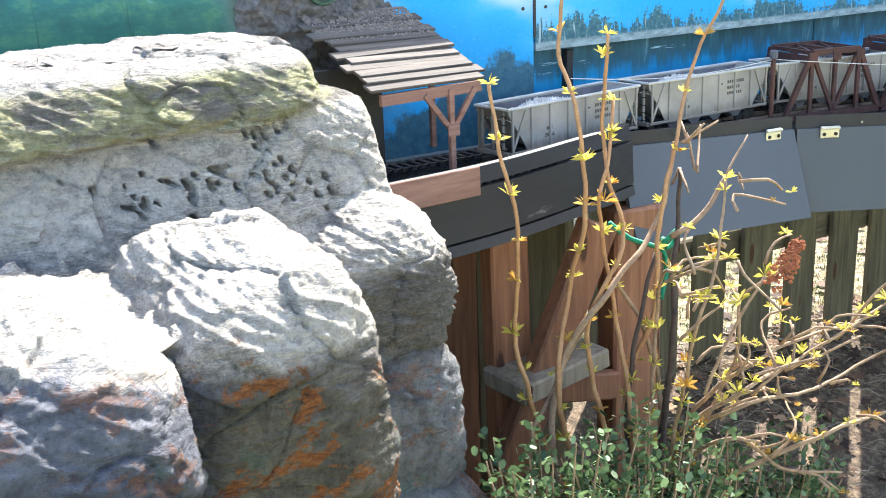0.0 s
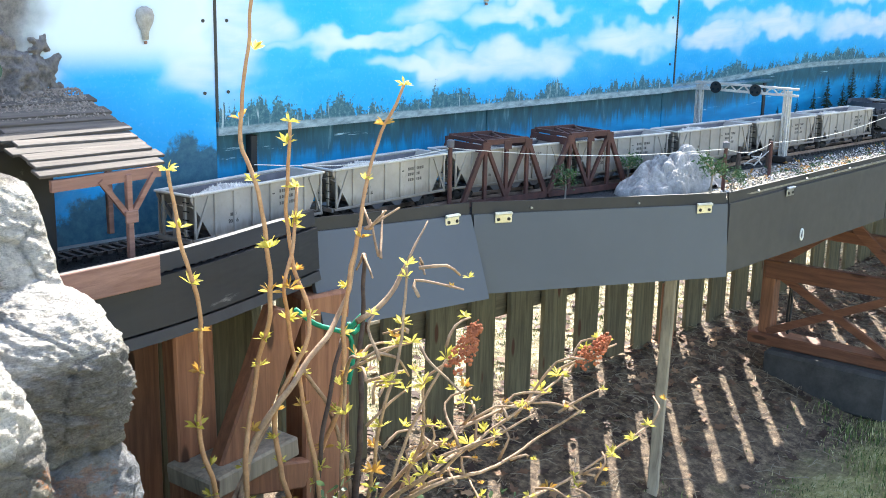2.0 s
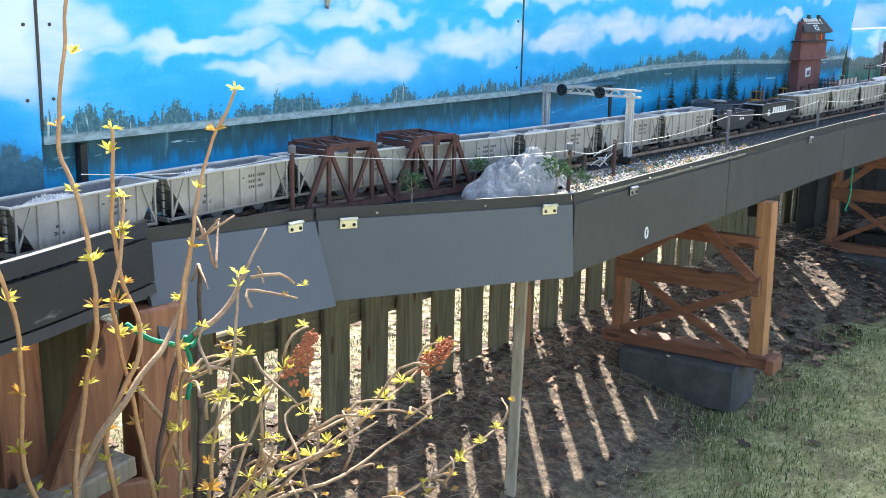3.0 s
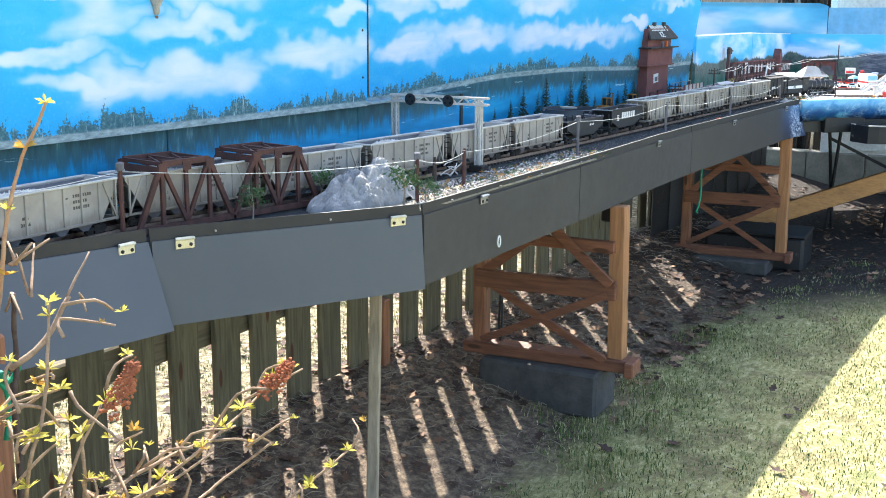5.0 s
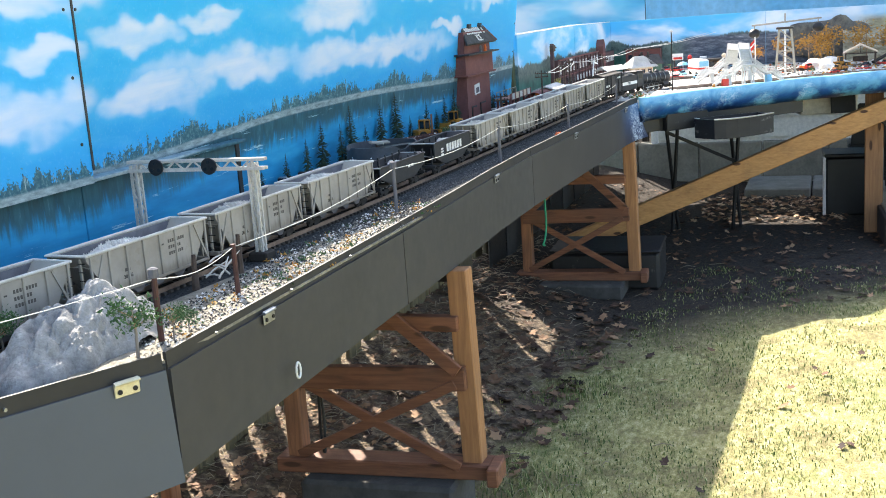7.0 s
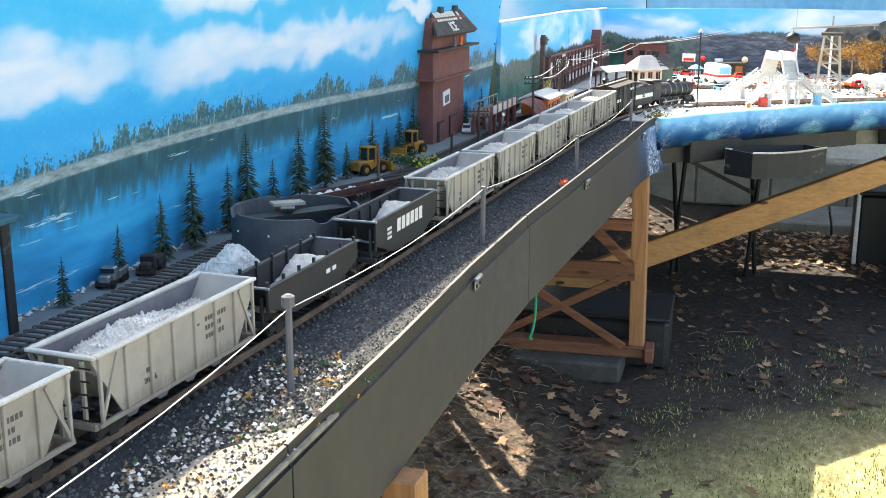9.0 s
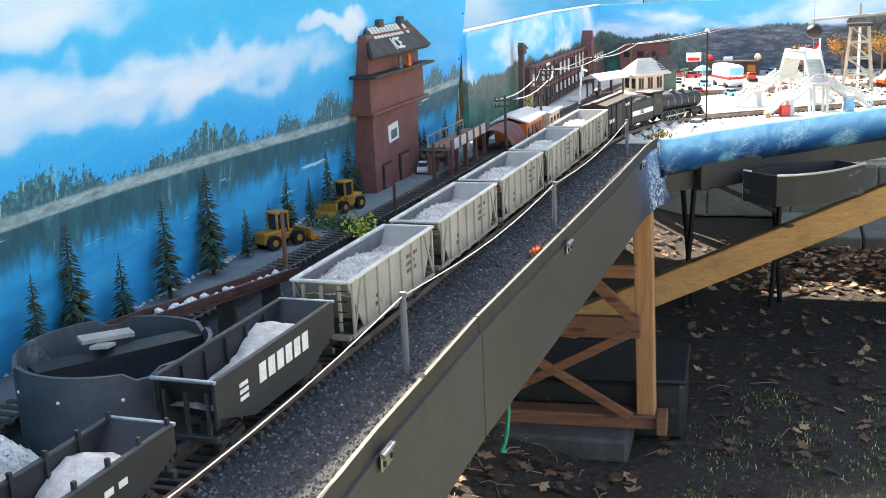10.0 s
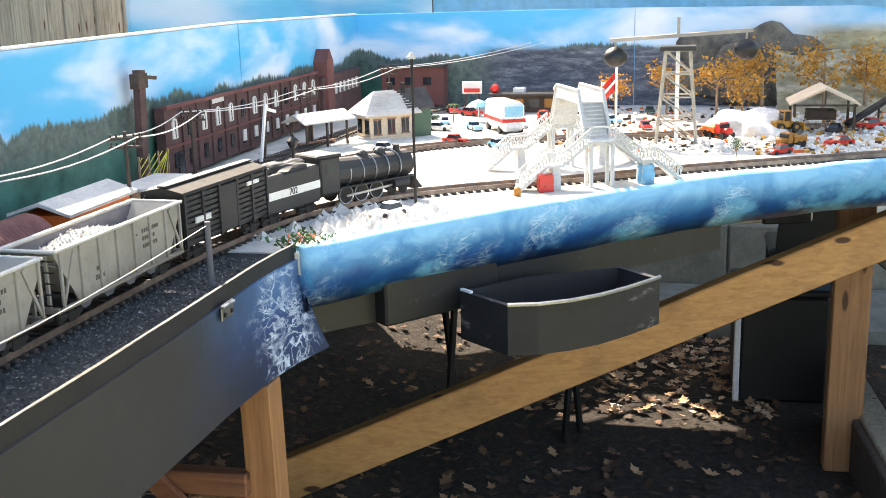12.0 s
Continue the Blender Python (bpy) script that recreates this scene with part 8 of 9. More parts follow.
def brush_heap():
    b = thing("fallen_brush", "heap of fallen green and yellow scenery brush beside the track", "brush", (2.84, -0.04, 0.684))
    rng = random.Random(6)
    g, y = Mesh(), Mesh()
    for k in range(700):
        u = rng.random()
        p = Vector((2.862 - 0.034 * u + rng.gauss(0, 0.016), 0.012 - 0.102 * u + rng.gauss(0, 0.010), 0.688 + abs(rng.gauss(0, 0.011))))
        s = rng.uniform(0.002, 0.006)
        m = y if u > 0.62 and rng.random() < 0.75 else g
        vs = [p + Vector((rng.uniform(-1, 1), rng.uniform(-1, 1), rng.uniform(-1, 1))) * s for _ in range(4)]
        m.add(vs, [(0, 1, 2), (0, 2, 3), (0, 3, 1), (1, 3, 2)])
    part("green_brush", g, FOLIAGE, b)
    part("yellow_brush", y, BLOOM, b)
    tw = Mesh()
    for k in range(14):
        a = rng.random() * 6.283
        c = Vector((2.875 + rng.gauss(0, 0.03), -0.02 + rng.gauss(0, 0.025), 0.692))
        tw.tube([c, c + Vector((math.cos(a) * 0.035, math.sin(a) * 0.02, rng.uniform(0.005, 0.02)))], 0.0008, 4)
    part("twigs", tw, BARK_DARK, b)


brush_heap()


def telegraph_pole(x, y, h, arms, material=BARK_DARK, z=0.69, lean=0.0):
    p = thing("telegraph_pole", "dark model telegraph pole with crossarms and insulators", "pole", (x, y, z), "telegraph poles")
    part("pole", Mesh().tube([(x, y, z - 0.004), (x + lean, y, z + h)], [0.0034, 0.0026], 8), material, p)
    for k in range(arms):
        zz = z + h - 0.010 - 0.012 * k
        a = part("crossarm", Mesh().box((x + lean, y, zz), (0.004, 0.046, 0.0035), (0, 0, 24)), material, p)
        for d in (-0.02, -0.012, 0.012, 0.02):
            part("insulator", Mesh().tube([(x + lean - d * 0.40, y + d * 0.91, zz + 0.001), (x + lean - d * 0.40, y + d * 0.91, zz + 0.007)], 0.0014, 6), WIRE_DARK, a)


for x, y, h, a in ((3.176, -0.078, 0.085, 2), (3.52, -0.125, 0.13, 2), (3.89, -0.118, 0.13, 2), (4.231, -0.06, 0.125, 2), (4.72, -0.10, 0.115, 2), (5.2, -0.15, 0.12, 2)):
    telegraph_pole(x, y, h, a)
telegraph_pole(2.61, -0.048, 0.082, 0, CEDAR)
telegraph_pole(2.953, -0.082, 0.055, 0)
for k, off in enumerate((-0.018, 0.018)):
    wv = Mesh()
    tops = [Vector((3.52, -0.125 + off, 0.812)), Vector((3.89, -0.118 + off, 0.812)), Vector((4.231, -0.06 + off, 0.807)), Vector((4.72, -0.10 + off, 0.797)), Vector((5.2, -0.15 + off, 0.802)), Vector((5.42, -0.5 + off, 0.85))]
    line = []
    for a, b in zip(tops, tops[1:]):
        line += [a.lerp(b, t / 8) - Vector((0, 0, 0.010 * math.sin(math.pi * t / 8))) for t in range(8)]
    wv.tube(line + [tops[-1]], 0.0010, 5)
    solid("telegraph_wire", wv, WIRE, "pale telegraph wire strung over the yard", "wire", smooth=True, group="telegraph wires")


def loading_dock():
    d = thing("loading_dock", "maroon loading dock with posters along its rail", "dock", (3.40, -0.06, 0.69))
    part("deck", Mesh().box((3.42, -0.05, 0.745), (0.26, 0.05, 0.006)), BOARD, d)
    for x in (3.30, 3.34, 3.40, 3.47, 3.54):
        for y in (-0.072, -0.03):
            part("post", Mesh().box((x, y, 0.718), (0.007, 0.007, 0.05)), MAROON, d)
    part("front_panel", Mesh().box((3.42, -0.076, 0.752), (0.26, 0.003, 0.022)), MAROON, d)
    for k in range(5):
        part("poster", Mesh().box((3.32 + k * 0.048, -0.0785, 0.753), (0.030, 0.0014, 0.019)), CREAM if k % 2 else YARD, d)
    part("railing", Mesh().bar((3.30, -0.027, 0.768), (3.54, -0.027, 0.768), 0.002, 0.002), HOPPER, d)
    for k in range(7):
        part("railing_post", Mesh().box((3.30 + k * 0.04, -0.027, 0.758), (0.002, 0.002, 0.022)), HOPPER, d)
    part("ornament", Mesh().lathe([(0.004, 0), (0.005, 0.006), (0.003, 0.014), (0.0035, 0.018), (0.001, 0.023)], (3.43, -0.05, 0.748), 8), WIRE_DARK, d)
    q = thing("quonset_hut", "ribbed rusty half-round steel hut", "hut", (3.62, -0.085, 0.69))
    for k in range(16):
        x = 3.565 + k * 0.0078
        ms = Mesh()
        n = 14
        for xx, r in ((x, 0.045), (x + 0.0039, 0.0480), (x + 0.0078, 0.045)):
            ms.v += [(xx, -0.085 + r * math.cos(math.pi * j / n), 0.69 + r * 1.15 * math.sin(math.pi * j / n)) for j in range(n + 1)]
        ms.f += [(a * (n + 1) + j, a * (n + 1) + j + 1, (a + 1) * (n + 1) + j + 1, (a + 1) * (n + 1) + j) for a in range(2) for j in range(n)]
        part("rib", ms, grainy("ribbed_rust", (110, 70, 68), (150, 104, 98), 30, 0.7, 0.3) if k == 0 else bpy.data.materials["ribbed_rust"], q, smooth=True)
    o = thing("orange_shed", "orange shed with a flat pale grey roof", "shed", (3.80, -0.085, 0.69))
    part("wall", Mesh().box((3.80, -0.085, 0.712), (0.16, 0.075, 0.044)), ORANGE, o)
    part("roof", Mesh().prism([(-0.130, 0.734), (-0.085, 0.748), (-0.04, 0.734), (-0.04, 0.738), (-0.085, 0.753), (-0.130, 0.738)], 3.71, 3.89, "x"), PALE_ROOF, o)
    for k in range(4):
        part("door", Mesh().box((3.745 + k * 0.036, -0.1235, 0.708), (0.022, 0.002, 0.030)), MAROON if k % 2 else GLASSY, o)
    w = thing("white_freight_shed", "low cream shed with a pale flat roof", "shed", (3.99, -0.10, 0.69))
    part("wall", Mesh().box((3.99, -0.105, 0.708), (0.12, 0.05, 0.036)), CREAM, w)
    part("roof", Mesh().box((3.99, -0.105, 0.729), (0.135, 0.064, 0.005), None, 0.001), PALE_ROOF, w)
    for k in range(3):
        part("window", Mesh().box((3.95 + k * 0.038, -0.1305, 0.711), (0.016, 0.002, 0.012)), GLASSY, w)


loading_dock()


def car(x, y, turn, paint, label, s=1.0, z=0.684):
    v = thing("toy_car", label, "toy car", (0, 0, 0), "toy cars in the yard")
    part("body", Mesh().prism([(-0.026, 0.003), (0.026, 0.003), (0.026, 0.010), (0.020, 0.011), (-0.022, 0.0105), (-0.026, 0.008)], -0.0095, 0.0095), paint, v)
    c = part("cabin", Mesh().add([(-0.008, -0.0085, 0.0105), (0.017, -0.0085, 0.0105), (0.013, -0.0072, 0.0168), (-0.003, -0.0072, 0.0168), (-0.008, 0.0085, 0.0105), (0.017, 0.0085, 0.0105), (0.013, 0.0072, 0.0168), (-0.003, 0.0072, 0.0168)], [(0, 1, 2, 3), (7, 6, 5, 4), (0, 4, 5, 1), (1, 5, 6, 2), (2, 6, 7, 3), (3, 7, 4, 0)]), GLASSY, v)
    part("roof", Mesh().box((0.005, 0, 0.0172), (0.017, 0.0148, 0.0014), None, 0.0006), paint, c)
    for dx in (-0.016, 0.016):
        for dy in (-0.0088, 0.0088):
            part("wheel", Mesh().tube([(dx, dy - 0.0016, 0.004), (dx, dy + 0.0016, 0.004)], 0.0042, 12), BLACK_PLAIN, v)
    for dx in (-0.0265, 0.0265):
        part("bumper", Mesh().box((dx, 0, 0.0045), (0.0016, 0.018, 0.0022)), STEEL, v)
    v.matrix_basis = pose(x, y, z, 0, 0, turn) @ Matrix.Diagonal((s, s, s, 1))


# ---- yard ----
def brick_row():
    c = thing("brick_chimney", "tall dark brick chimney with a box on top", "chimney", (4.14, -0.006, 0.69))
    part("shaft", Mesh().bar((4.135, -0.012, 0.69), (4.150, -0.012, 0.885), 0.012, 0.020), BRICK, c)
    part("box", Mesh().box((4.14, -0.016, 0.868), (0.034, 0.016, 0.024), None, 0.001), BARK_DARK, c)
    part("arm", Mesh().bar((4.15, -0.016, 0.874), (4.20, -0.016, 0.868), 0.004, 0.006), BARK_DARK, c)
    f = thing("brick_factory", "long two-storey red brick factory front with arched windows", "building", (4.6, -0.01, 0.69))
    bays = 13
    x0, x1 = 4.215, 5.02
    part("wall", Mesh().prism([(x0, 0.69), (x1, 0.69), (x1, 0.808), (x0, 0.815)], -0.018, 0.0), BRICK, f)
    part("cornice", Mesh().bar((x0, -0.020, 0.815), (x1, -0.020, 0.808), 0.008, 0.006), MAROON, f)
    part("sill_band", Mesh().bar((x0, -0.0195, 0.746), (x1, -0.0195, 0.744), 0.004, 0.004), MAROON, f)
    for k in range(bays):
        x = x0 + 0.035 + k * (x1 - x0 - 0.06) / (bays - 1)
        tall = k % 4 != 1
        arch = [(x - 0.010, 0.758), (x + 0.010, 0.758), (x + 0.010, 0.786)] + [(x + 0.010 * math.cos(a), 0.786 + 0.008 * math.sin(a)) for a in (0.7, 1.57, 2.44)] + [(x - 0.010, 0.786)]
        w = part("window", Mesh().prism(arch, -0.0200, -0.0178), LETTER_PALE if tall else GLASSY, f)
        part("glazing_bar", Mesh().box((x, -0.0205, 0.775), (0.0015, 0.001, 0.03)), BARK_DARK, w)
        w2 = part("window", Mesh().box((x, -0.0188, 0.722), (0.016, 0.003, 0.022)), LETTER_PALE if k > 4 else GLASSY, f)
        part("sill", Mesh().box((x, -0.021, 0.709), (0.020, 0.004, 0.003)), TRIM, w2)
        part("pier", Mesh().box((x + 0.030, -0.0195, 0.752), (0.006, 0.004, 0.118)), BRICK, f)
    part("door", Mesh().box((4.27, -0.019, 0.713), (0.030, 0.004, 0.042)), GLASSY, f)
    part("sign", Mesh().box((4.44, -0.0195, 0.806), (0.06, 0.003, 0.010)), LETTER_PALE, f)
    t = thing("brick_town_house", "red brick town building with a gabled tower", "building", (5.2, -0.02, 0.69))
    part("wall", Mesh().box((5.19, -0.016, 0.742), (0.32, 0.03, 0.104)), BRICK, t)
    part("tower", Mesh().prism([(5.05, 0.69), (5.10, 0.69), (5.10, 0.83), (5.075, 0.86), (5.05, 0.83)], -0.038, -0.002), MAROON, t)
    for k in range(6):
        w = part("window", Mesh().box((5.13 + k * 0.036, -0.0325, 0.76), (0.014, 0.003, 0.026)), LETTER_PALE, t)
        part("glazing_bar", Mesh().box((5.13 + k * 0.036, -0.0345, 0.76), (0.0014, 0.001, 0.026)), BARK_DARK, w)
    b = thing("red_warehouse", "plain dark red warehouse at the yard's far corner", "building", (5.39, -0.17, 0.69))
    part("wall", Mesh().box((5.395, -0.17, 0.74), (0.05, 0.17, 0.10)), MAROON, b)
    part("roof", Mesh().box((5.39, -0.17, 0.795), (0.066, 0.18, 0.008), None, 0.001), SHINGLE, b)
    for k in range(3):
        part("window", Mesh().box((5.3685, -0.11 - k * 0.05, 0.755), (0.003, 0.022, 0.02)), GLASSY, b)
    g = thing("wire_fence", "sagging yellowish wire fence beside the factory", "fence", (4.14, -0.03, 0.69))
    for k in range(4):
        part("post", Mesh().box((4.09 + k * 0.034, -0.03, 0.72), (0.003, 0.003, 0.062)), BARK, g)
    for k in range(9):
        part("mesh_strand", Mesh().bar((4.09 + max(0, k - 4) * 0.022, -0.03, 0.692 + max(0, 4 - k) * 0.012), (4.09 + min(k, 4) * 0.024 + 0.012, -0.03, 0.748), 0.001, 0.0014), BLOOM, g)


brick_row()


def station():
    s = thing("station_house", "cream model station with hipped pale shingle roof", "building", (4.82, -0.26, 0.684))
    cx, cy = 4.80, -0.245
    R = pose(cx, cy, 0.684, 0, 0, -48) @ Matrix.Diagonal((0.8, 0.8, 0.95, 1))

    def loc(m):
        return Mesh().add(m.v, m.f, R)

    wall = part("wall", loc(Mesh().box((0, 0, 0.030), (0.125, 0.082, 0.06))), CREAM, s)
    part("roof", loc(Mesh().add([(-0.085, -0.06, 0.056), (0.085, -0.06, 0.056), (0.085, 0.06, 0.056), (-0.085, 0.06, 0.056), (-0.03, 0, 0.108), (0.03, 0, 0.108), (-0.085, -0.06, 0.060), (0.085, -0.06, 0.060), (0.085, 0.06, 0.060), (-0.085, 0.06, 0.060)], [(0, 1, 2, 3), (6, 7, 5, 4), (8, 9, 4, 5), (7, 8, 5), (9, 6, 4), (0, 1, 7, 6), (1, 2, 8, 7), (2, 3, 9, 8), (3, 0, 6, 9)])), PALE_ROOF, s)
    part("side_roof", loc(Mesh().prism([(-0.05, 0.064), (0.0, 0.105), (0.05, 0.064), (0.05, 0.068), (0.0, 0.110), (-0.05, 0.068)], 0.045, 0.13, "x")), SHINGLE, s)
    part("side_wall", loc(Mesh().box((0.09, 0, 0.034), (0.07, 0.075, 0.068))), DARK_GREEN, s)
    for x in (-0.042, 0.0, 0.042):
        w = part("window", loc(Mesh().box((x, -0.042, 0.030), (0.022, 0.002, 0.032))), GLASSY, wall)
        part("frame", loc(Mesh().box((x, -0.0432, 0.0475), (0.026, 0.002, 0.003)).box((x, -0.0432, 0.0125), (0.026, 0.002, 0.003)).box((x, -0.0434, 0.030), (0.0022, 0.002, 0.034))), BOARD, w)
    for y in (-0.022, 0.022):
        part("window", loc(Mesh().box((-0.0635, y, 0.030), (0.002, 0.024, 0.032))), GLASSY, wall)
        part("window", loc(Mesh().box((0.126, y, 0.034), (0.002, 0.02, 0.036))), GLASSY, s)
    part("chimney", loc(Mesh().box((0.03, 0.02, 0.112), (0.012, 0.012, 0.024), None, 0.001)), BOGIE, s)
    part("chimney", loc(Mesh().box((0.055, -0.01, 0.112), (0.010, 0.010, 0.024), None, 0.001)), BOGIE, s)
    for k in range(9):
        part("shingle_course", loc(Mesh().box((0, -0.0572 + k * 0.0062, 0.0622 + k * 0.0053), (0.165 - k * 0.0112, 0.0018, 0.0014))), PALE_ROOF, s)
    p = thing("platform_shelter", "open platform shelter with a pale gabled roof", "shelter", (4.64, -0.14, 0.684))
    R2 = pose(4.64, -0.15, 0.684, 0, 0, -30)

    def loc2(m):
        return Mesh().add(m.v, m.f, R2)

    part("roof", loc2(Mesh().prism([(-0.036, 0.056), (0.0, 0.072), (0.036, 0.056), (0.036, 0.059), (0.0, 0.076), (-0.036, 0.059)], -0.07, 0.07, "x")), PALE_ROOF, p)
    for x in (-0.055, 0.0, 0.055):
        for y in (-0.024, 0.024):
            part("post", loc2(Mesh().box((x, y, 0.028), (0.004, 0.004, 0.056))), BARK_DARK, p)
    part("bench", loc2(Mesh().box((0, 0.012, 0.012), (0.1, 0.012, 0.004)).box((-0.045, 0.012, 0.006), (0.004, 0.010, 0.012)).box((0.045, 0.012, 0.006), (0.004, 0.010, 0.012))), BOARD, p)
    part("platform", loc2(Mesh().box((0.02, 0, 0.002), (0.30, 0.08, 0.006), None, 0.001)), YARD, p)
    q = thing("white_semaphore", "white tripod signal mast leaning beside the platform", "signal", (4.40, -0.11, 0.684))
    part("mast", Mesh().bar((4.395, -0.115, 0.684), (4.425, -0.12, 0.80), 0.004, 0.006), WHITE, q)
    part("mast", Mesh().bar((4.43, -0.11, 0.684), (4.425, -0.12, 0.79), 0.003, 0.004), BARK_DARK, q)
    part("arm", Mesh().bar((4.425, -0.12, 0.79), (4.45, -0.13, 0.782), 0.002, 0.006), WHITE, q)
    l = thing("black_lantern_post", "black lantern on a short post by the track", "lamp", (4.45, -0.16, 0.684))
    part("post", Mesh().tube([(4.45, -0.16, 0.684), (4.45, -0.16, 0.715)], 0.0025, 8), BLACK_PLAIN, l)
    part("lantern", Mesh().lathe([(0.006, 0), (0.012, 0.012), (0.013, 0.014), (0.004, 0.022), (0.001, 0.028)], (4.45, -0.16, 0.713), 8), BLACK_PLAIN, l)


station()


def footbridge():
    f = thing("white_footbridge", "white plastic footbridge with stairs over the track", "footbridge", (4.25, -0.75, 0.684))
    # two parallel flights with landings, one each side of the line
    R = pose(4.262, -0.752, 0.684, 0, 0, -66)

    def loc(m):
        return Mesh().add(m.v, m.f, R)

    H = 0.074
    for y in (0.0, 0.205):
        land = part("landing", loc(Mesh().box((0, y, H), (0.042, 0.034, 0.004), None, 0.001)), BRIDGE_WHITE, f)
        for dx in (-0.018, 0.018):
            for dy in (-0.012, 0.012):
                part("column", loc(Mesh().box((dx, y + dy, H / 2), (0.0055, 0.0055, H))), BRIDGE_WHITE, land)
        part("arch", loc(Mesh().tube([(0.018 * math.cos(a), y - 0.012, H - 0.014 + 0.012 * math.sin(a)) for a in [math.pi * k / 8 for k in range(9)]], 0.002, 5)), BRIDGE_WHITE, land)
        part("rail", loc(Mesh().bar((-0.020, y - 0.016, H + 0.024), (0.020, y - 0.016, H + 0.024), 0.002, 0.0025)), BRIDGE_WHITE, land)
        for e in (-1, 1):
            turns = [(0.020, H), (0.066, H * 0.52), (0.092, H * 0.52), (0.137, 0.003)]
            for k in range(3):
                (x0, z0), (x1, z1) = turns[k], turns[k + 1]
                st = part("stairs" if k != 1 else "half_landing", loc(Mesh().bar((e * x0, y, z0), (e * x1, y, z1), 0.032, 0.0045)), BRIDGE_WHITE, f)
                if k != 1:
                    for q in range(7):
                        u = (q + 0.5) / 7
                        part("tread", loc(Mesh().box((e * (x0 + (x1 - x0) * u), y, z0 + (z1 - z0) * u + 0.003), (0.007, 0.030, 0.002))), BRIDGE_WHITE, st)
                for dy in (-0.016, 0.016):
                    part("handrail", loc(Mesh().bar((e * x0, y + dy, z0 + 0.022), (e * x1, y + dy, z1 + 0.022), 0.002, 0.0025)), BRIDGE_WHITE, st)
                    m = 4 if k == 1 else 9
                    for q in range(m):
                        a, c = q / m, (q + 1) / m
                        pa = (e * (x0 + (x1 - x0) * a), y + dy, z0 + (z1 - z0) * a)
                        pc = (e * (x0 + (x1 - x0) * c), y + dy, z0 + (z1 - z0) * c)
                        up = lambda p: (p[0], p[1], p[2] + 0.022)
                        part("lattice", loc(Mesh().bar(pa, up(pc), 0.001, 0.0013)), BRIDGE_WHITE, st)
                        part("lattice", loc(Mesh().bar(up(pa), pc, 0.001, 0.0013)), BRIDGE_WHITE, st)
            part("prop", loc(Mesh().prism([(e * 0.068, 0.0), (e * 0.084, 0.0), (e * 0.082, H * 0.50), (e * 0.070, H * 0.50)], y - 0.012, y + 0.012)), BRIDGE_WHITE, f)
    # arched upper span with plain parapets and treads
    rise = [(0.014, H), (0.046, H + 0.056), (0.160, H + 0.056), (0.191, H)]
    for k in range(3):
        (y0, z0), (y1, z1) = rise[k], rise[k + 1]
        sp = part("span", loc(Mesh().prism([(y0, z0), (y1, z1), (y1, z1 + 0.003), (y0, z0 + 0.003)], -0.020, 0.020, "x")), BRIDGE_WHITE, f)
        for e in (-1, 1):
            part("parapet", loc(Mesh().prism([(y0, z0), (y1, z1), (y1, z1 + 0.022), (y0, z0 + 0.022)], e * 0.021 - 0.0012, e * 0.021 + 0.0012, "x")), BRIDGE_WHITE, sp)
            part("coping", loc(Mesh().bar((e * 0.021, y0, z0 + 0.022), (e * 0.021, y1, z1 + 0.022), 0.005, 0.0025)), BRIDGE_WHITE, sp)
        if k != 1:
            for q in range(9):
                u = (q + 0.5) / 9
                part("tread", loc(Mesh().box((0, y0 + (y1 - y0) * u, z0 + (z1 - z0) * u + 0.004), (0.038, 0.005, 0.0025))), BRIDGE_WHITE, sp)
    r = Mesh()
    r.box((4.205, -0.671, 0.698), (0.024, 0.018, 0.028), (0, 0, -66), 0.001)
    solid("red_kiosk", r, RED, "small red kiosk box beside the stairs", "kiosk", (4.195, -0.675, 0.684))
    k = Mesh().lathe([(0.014, 0), (0.015, 0.016), (0.013, 0.024), (0.015, 0.028), (0.012, 0.032)], (4.292, -0.826, 0.684), 10)
    solid("pale_blue_barrel", k, PALE_BLUE, "pale blue barrel under the white stairs", "barrel", (4.292, -0.826, 0.684), smooth=True)
    fl = thing("flag_pole", "small white flag pole with a red and white flag", "flag", (4.60, -0.757, 0.684))
    part("pole", Mesh().tube([(4.60, -0.757, 0.684), (4.60, -0.757, 0.848)], 0.0022, 8), WHITE, fl)
    cloth = Mesh()
    for i in range(7):
        for j in range(2):
            u = i / 6
            cloth.v.append((4.60 + 0.006 * math.sin(u * 6), -0.757 + 0.030 * u, 0.842 - 0.034 * u - 0.034 * j))
    cloth.f = [(2 * i, 2 * i + 2, 2 * i + 3, 2 * i + 1) for i in range(6)]
    part("cloth", cloth, RED, fl, "red cloth with a pale band")
    band = Mesh()
    for i in range(7):
        for j in range(2):
            u = i / 6
            band.v.append((4.5975 + 0.006 * math.sin(u * 6), -0.757 + 0.030 * u, 0.829 - 0.034 * u - 0.007 * j))
    band.f = list(cloth.f)
    part("band", band, WHITE, fl)
    y = Mesh().lathe([(0.006, 0), (0.006, 0.010), (0.003, 0.014)], (4.165, -0.632, 0.684), 10)
    solid("yellow_hydrant", y, YELLOW, "small yellow hydrant at the stair's foot", "hydrant", (4.165, -0.632, 0.684), smooth=True)


footbridge()


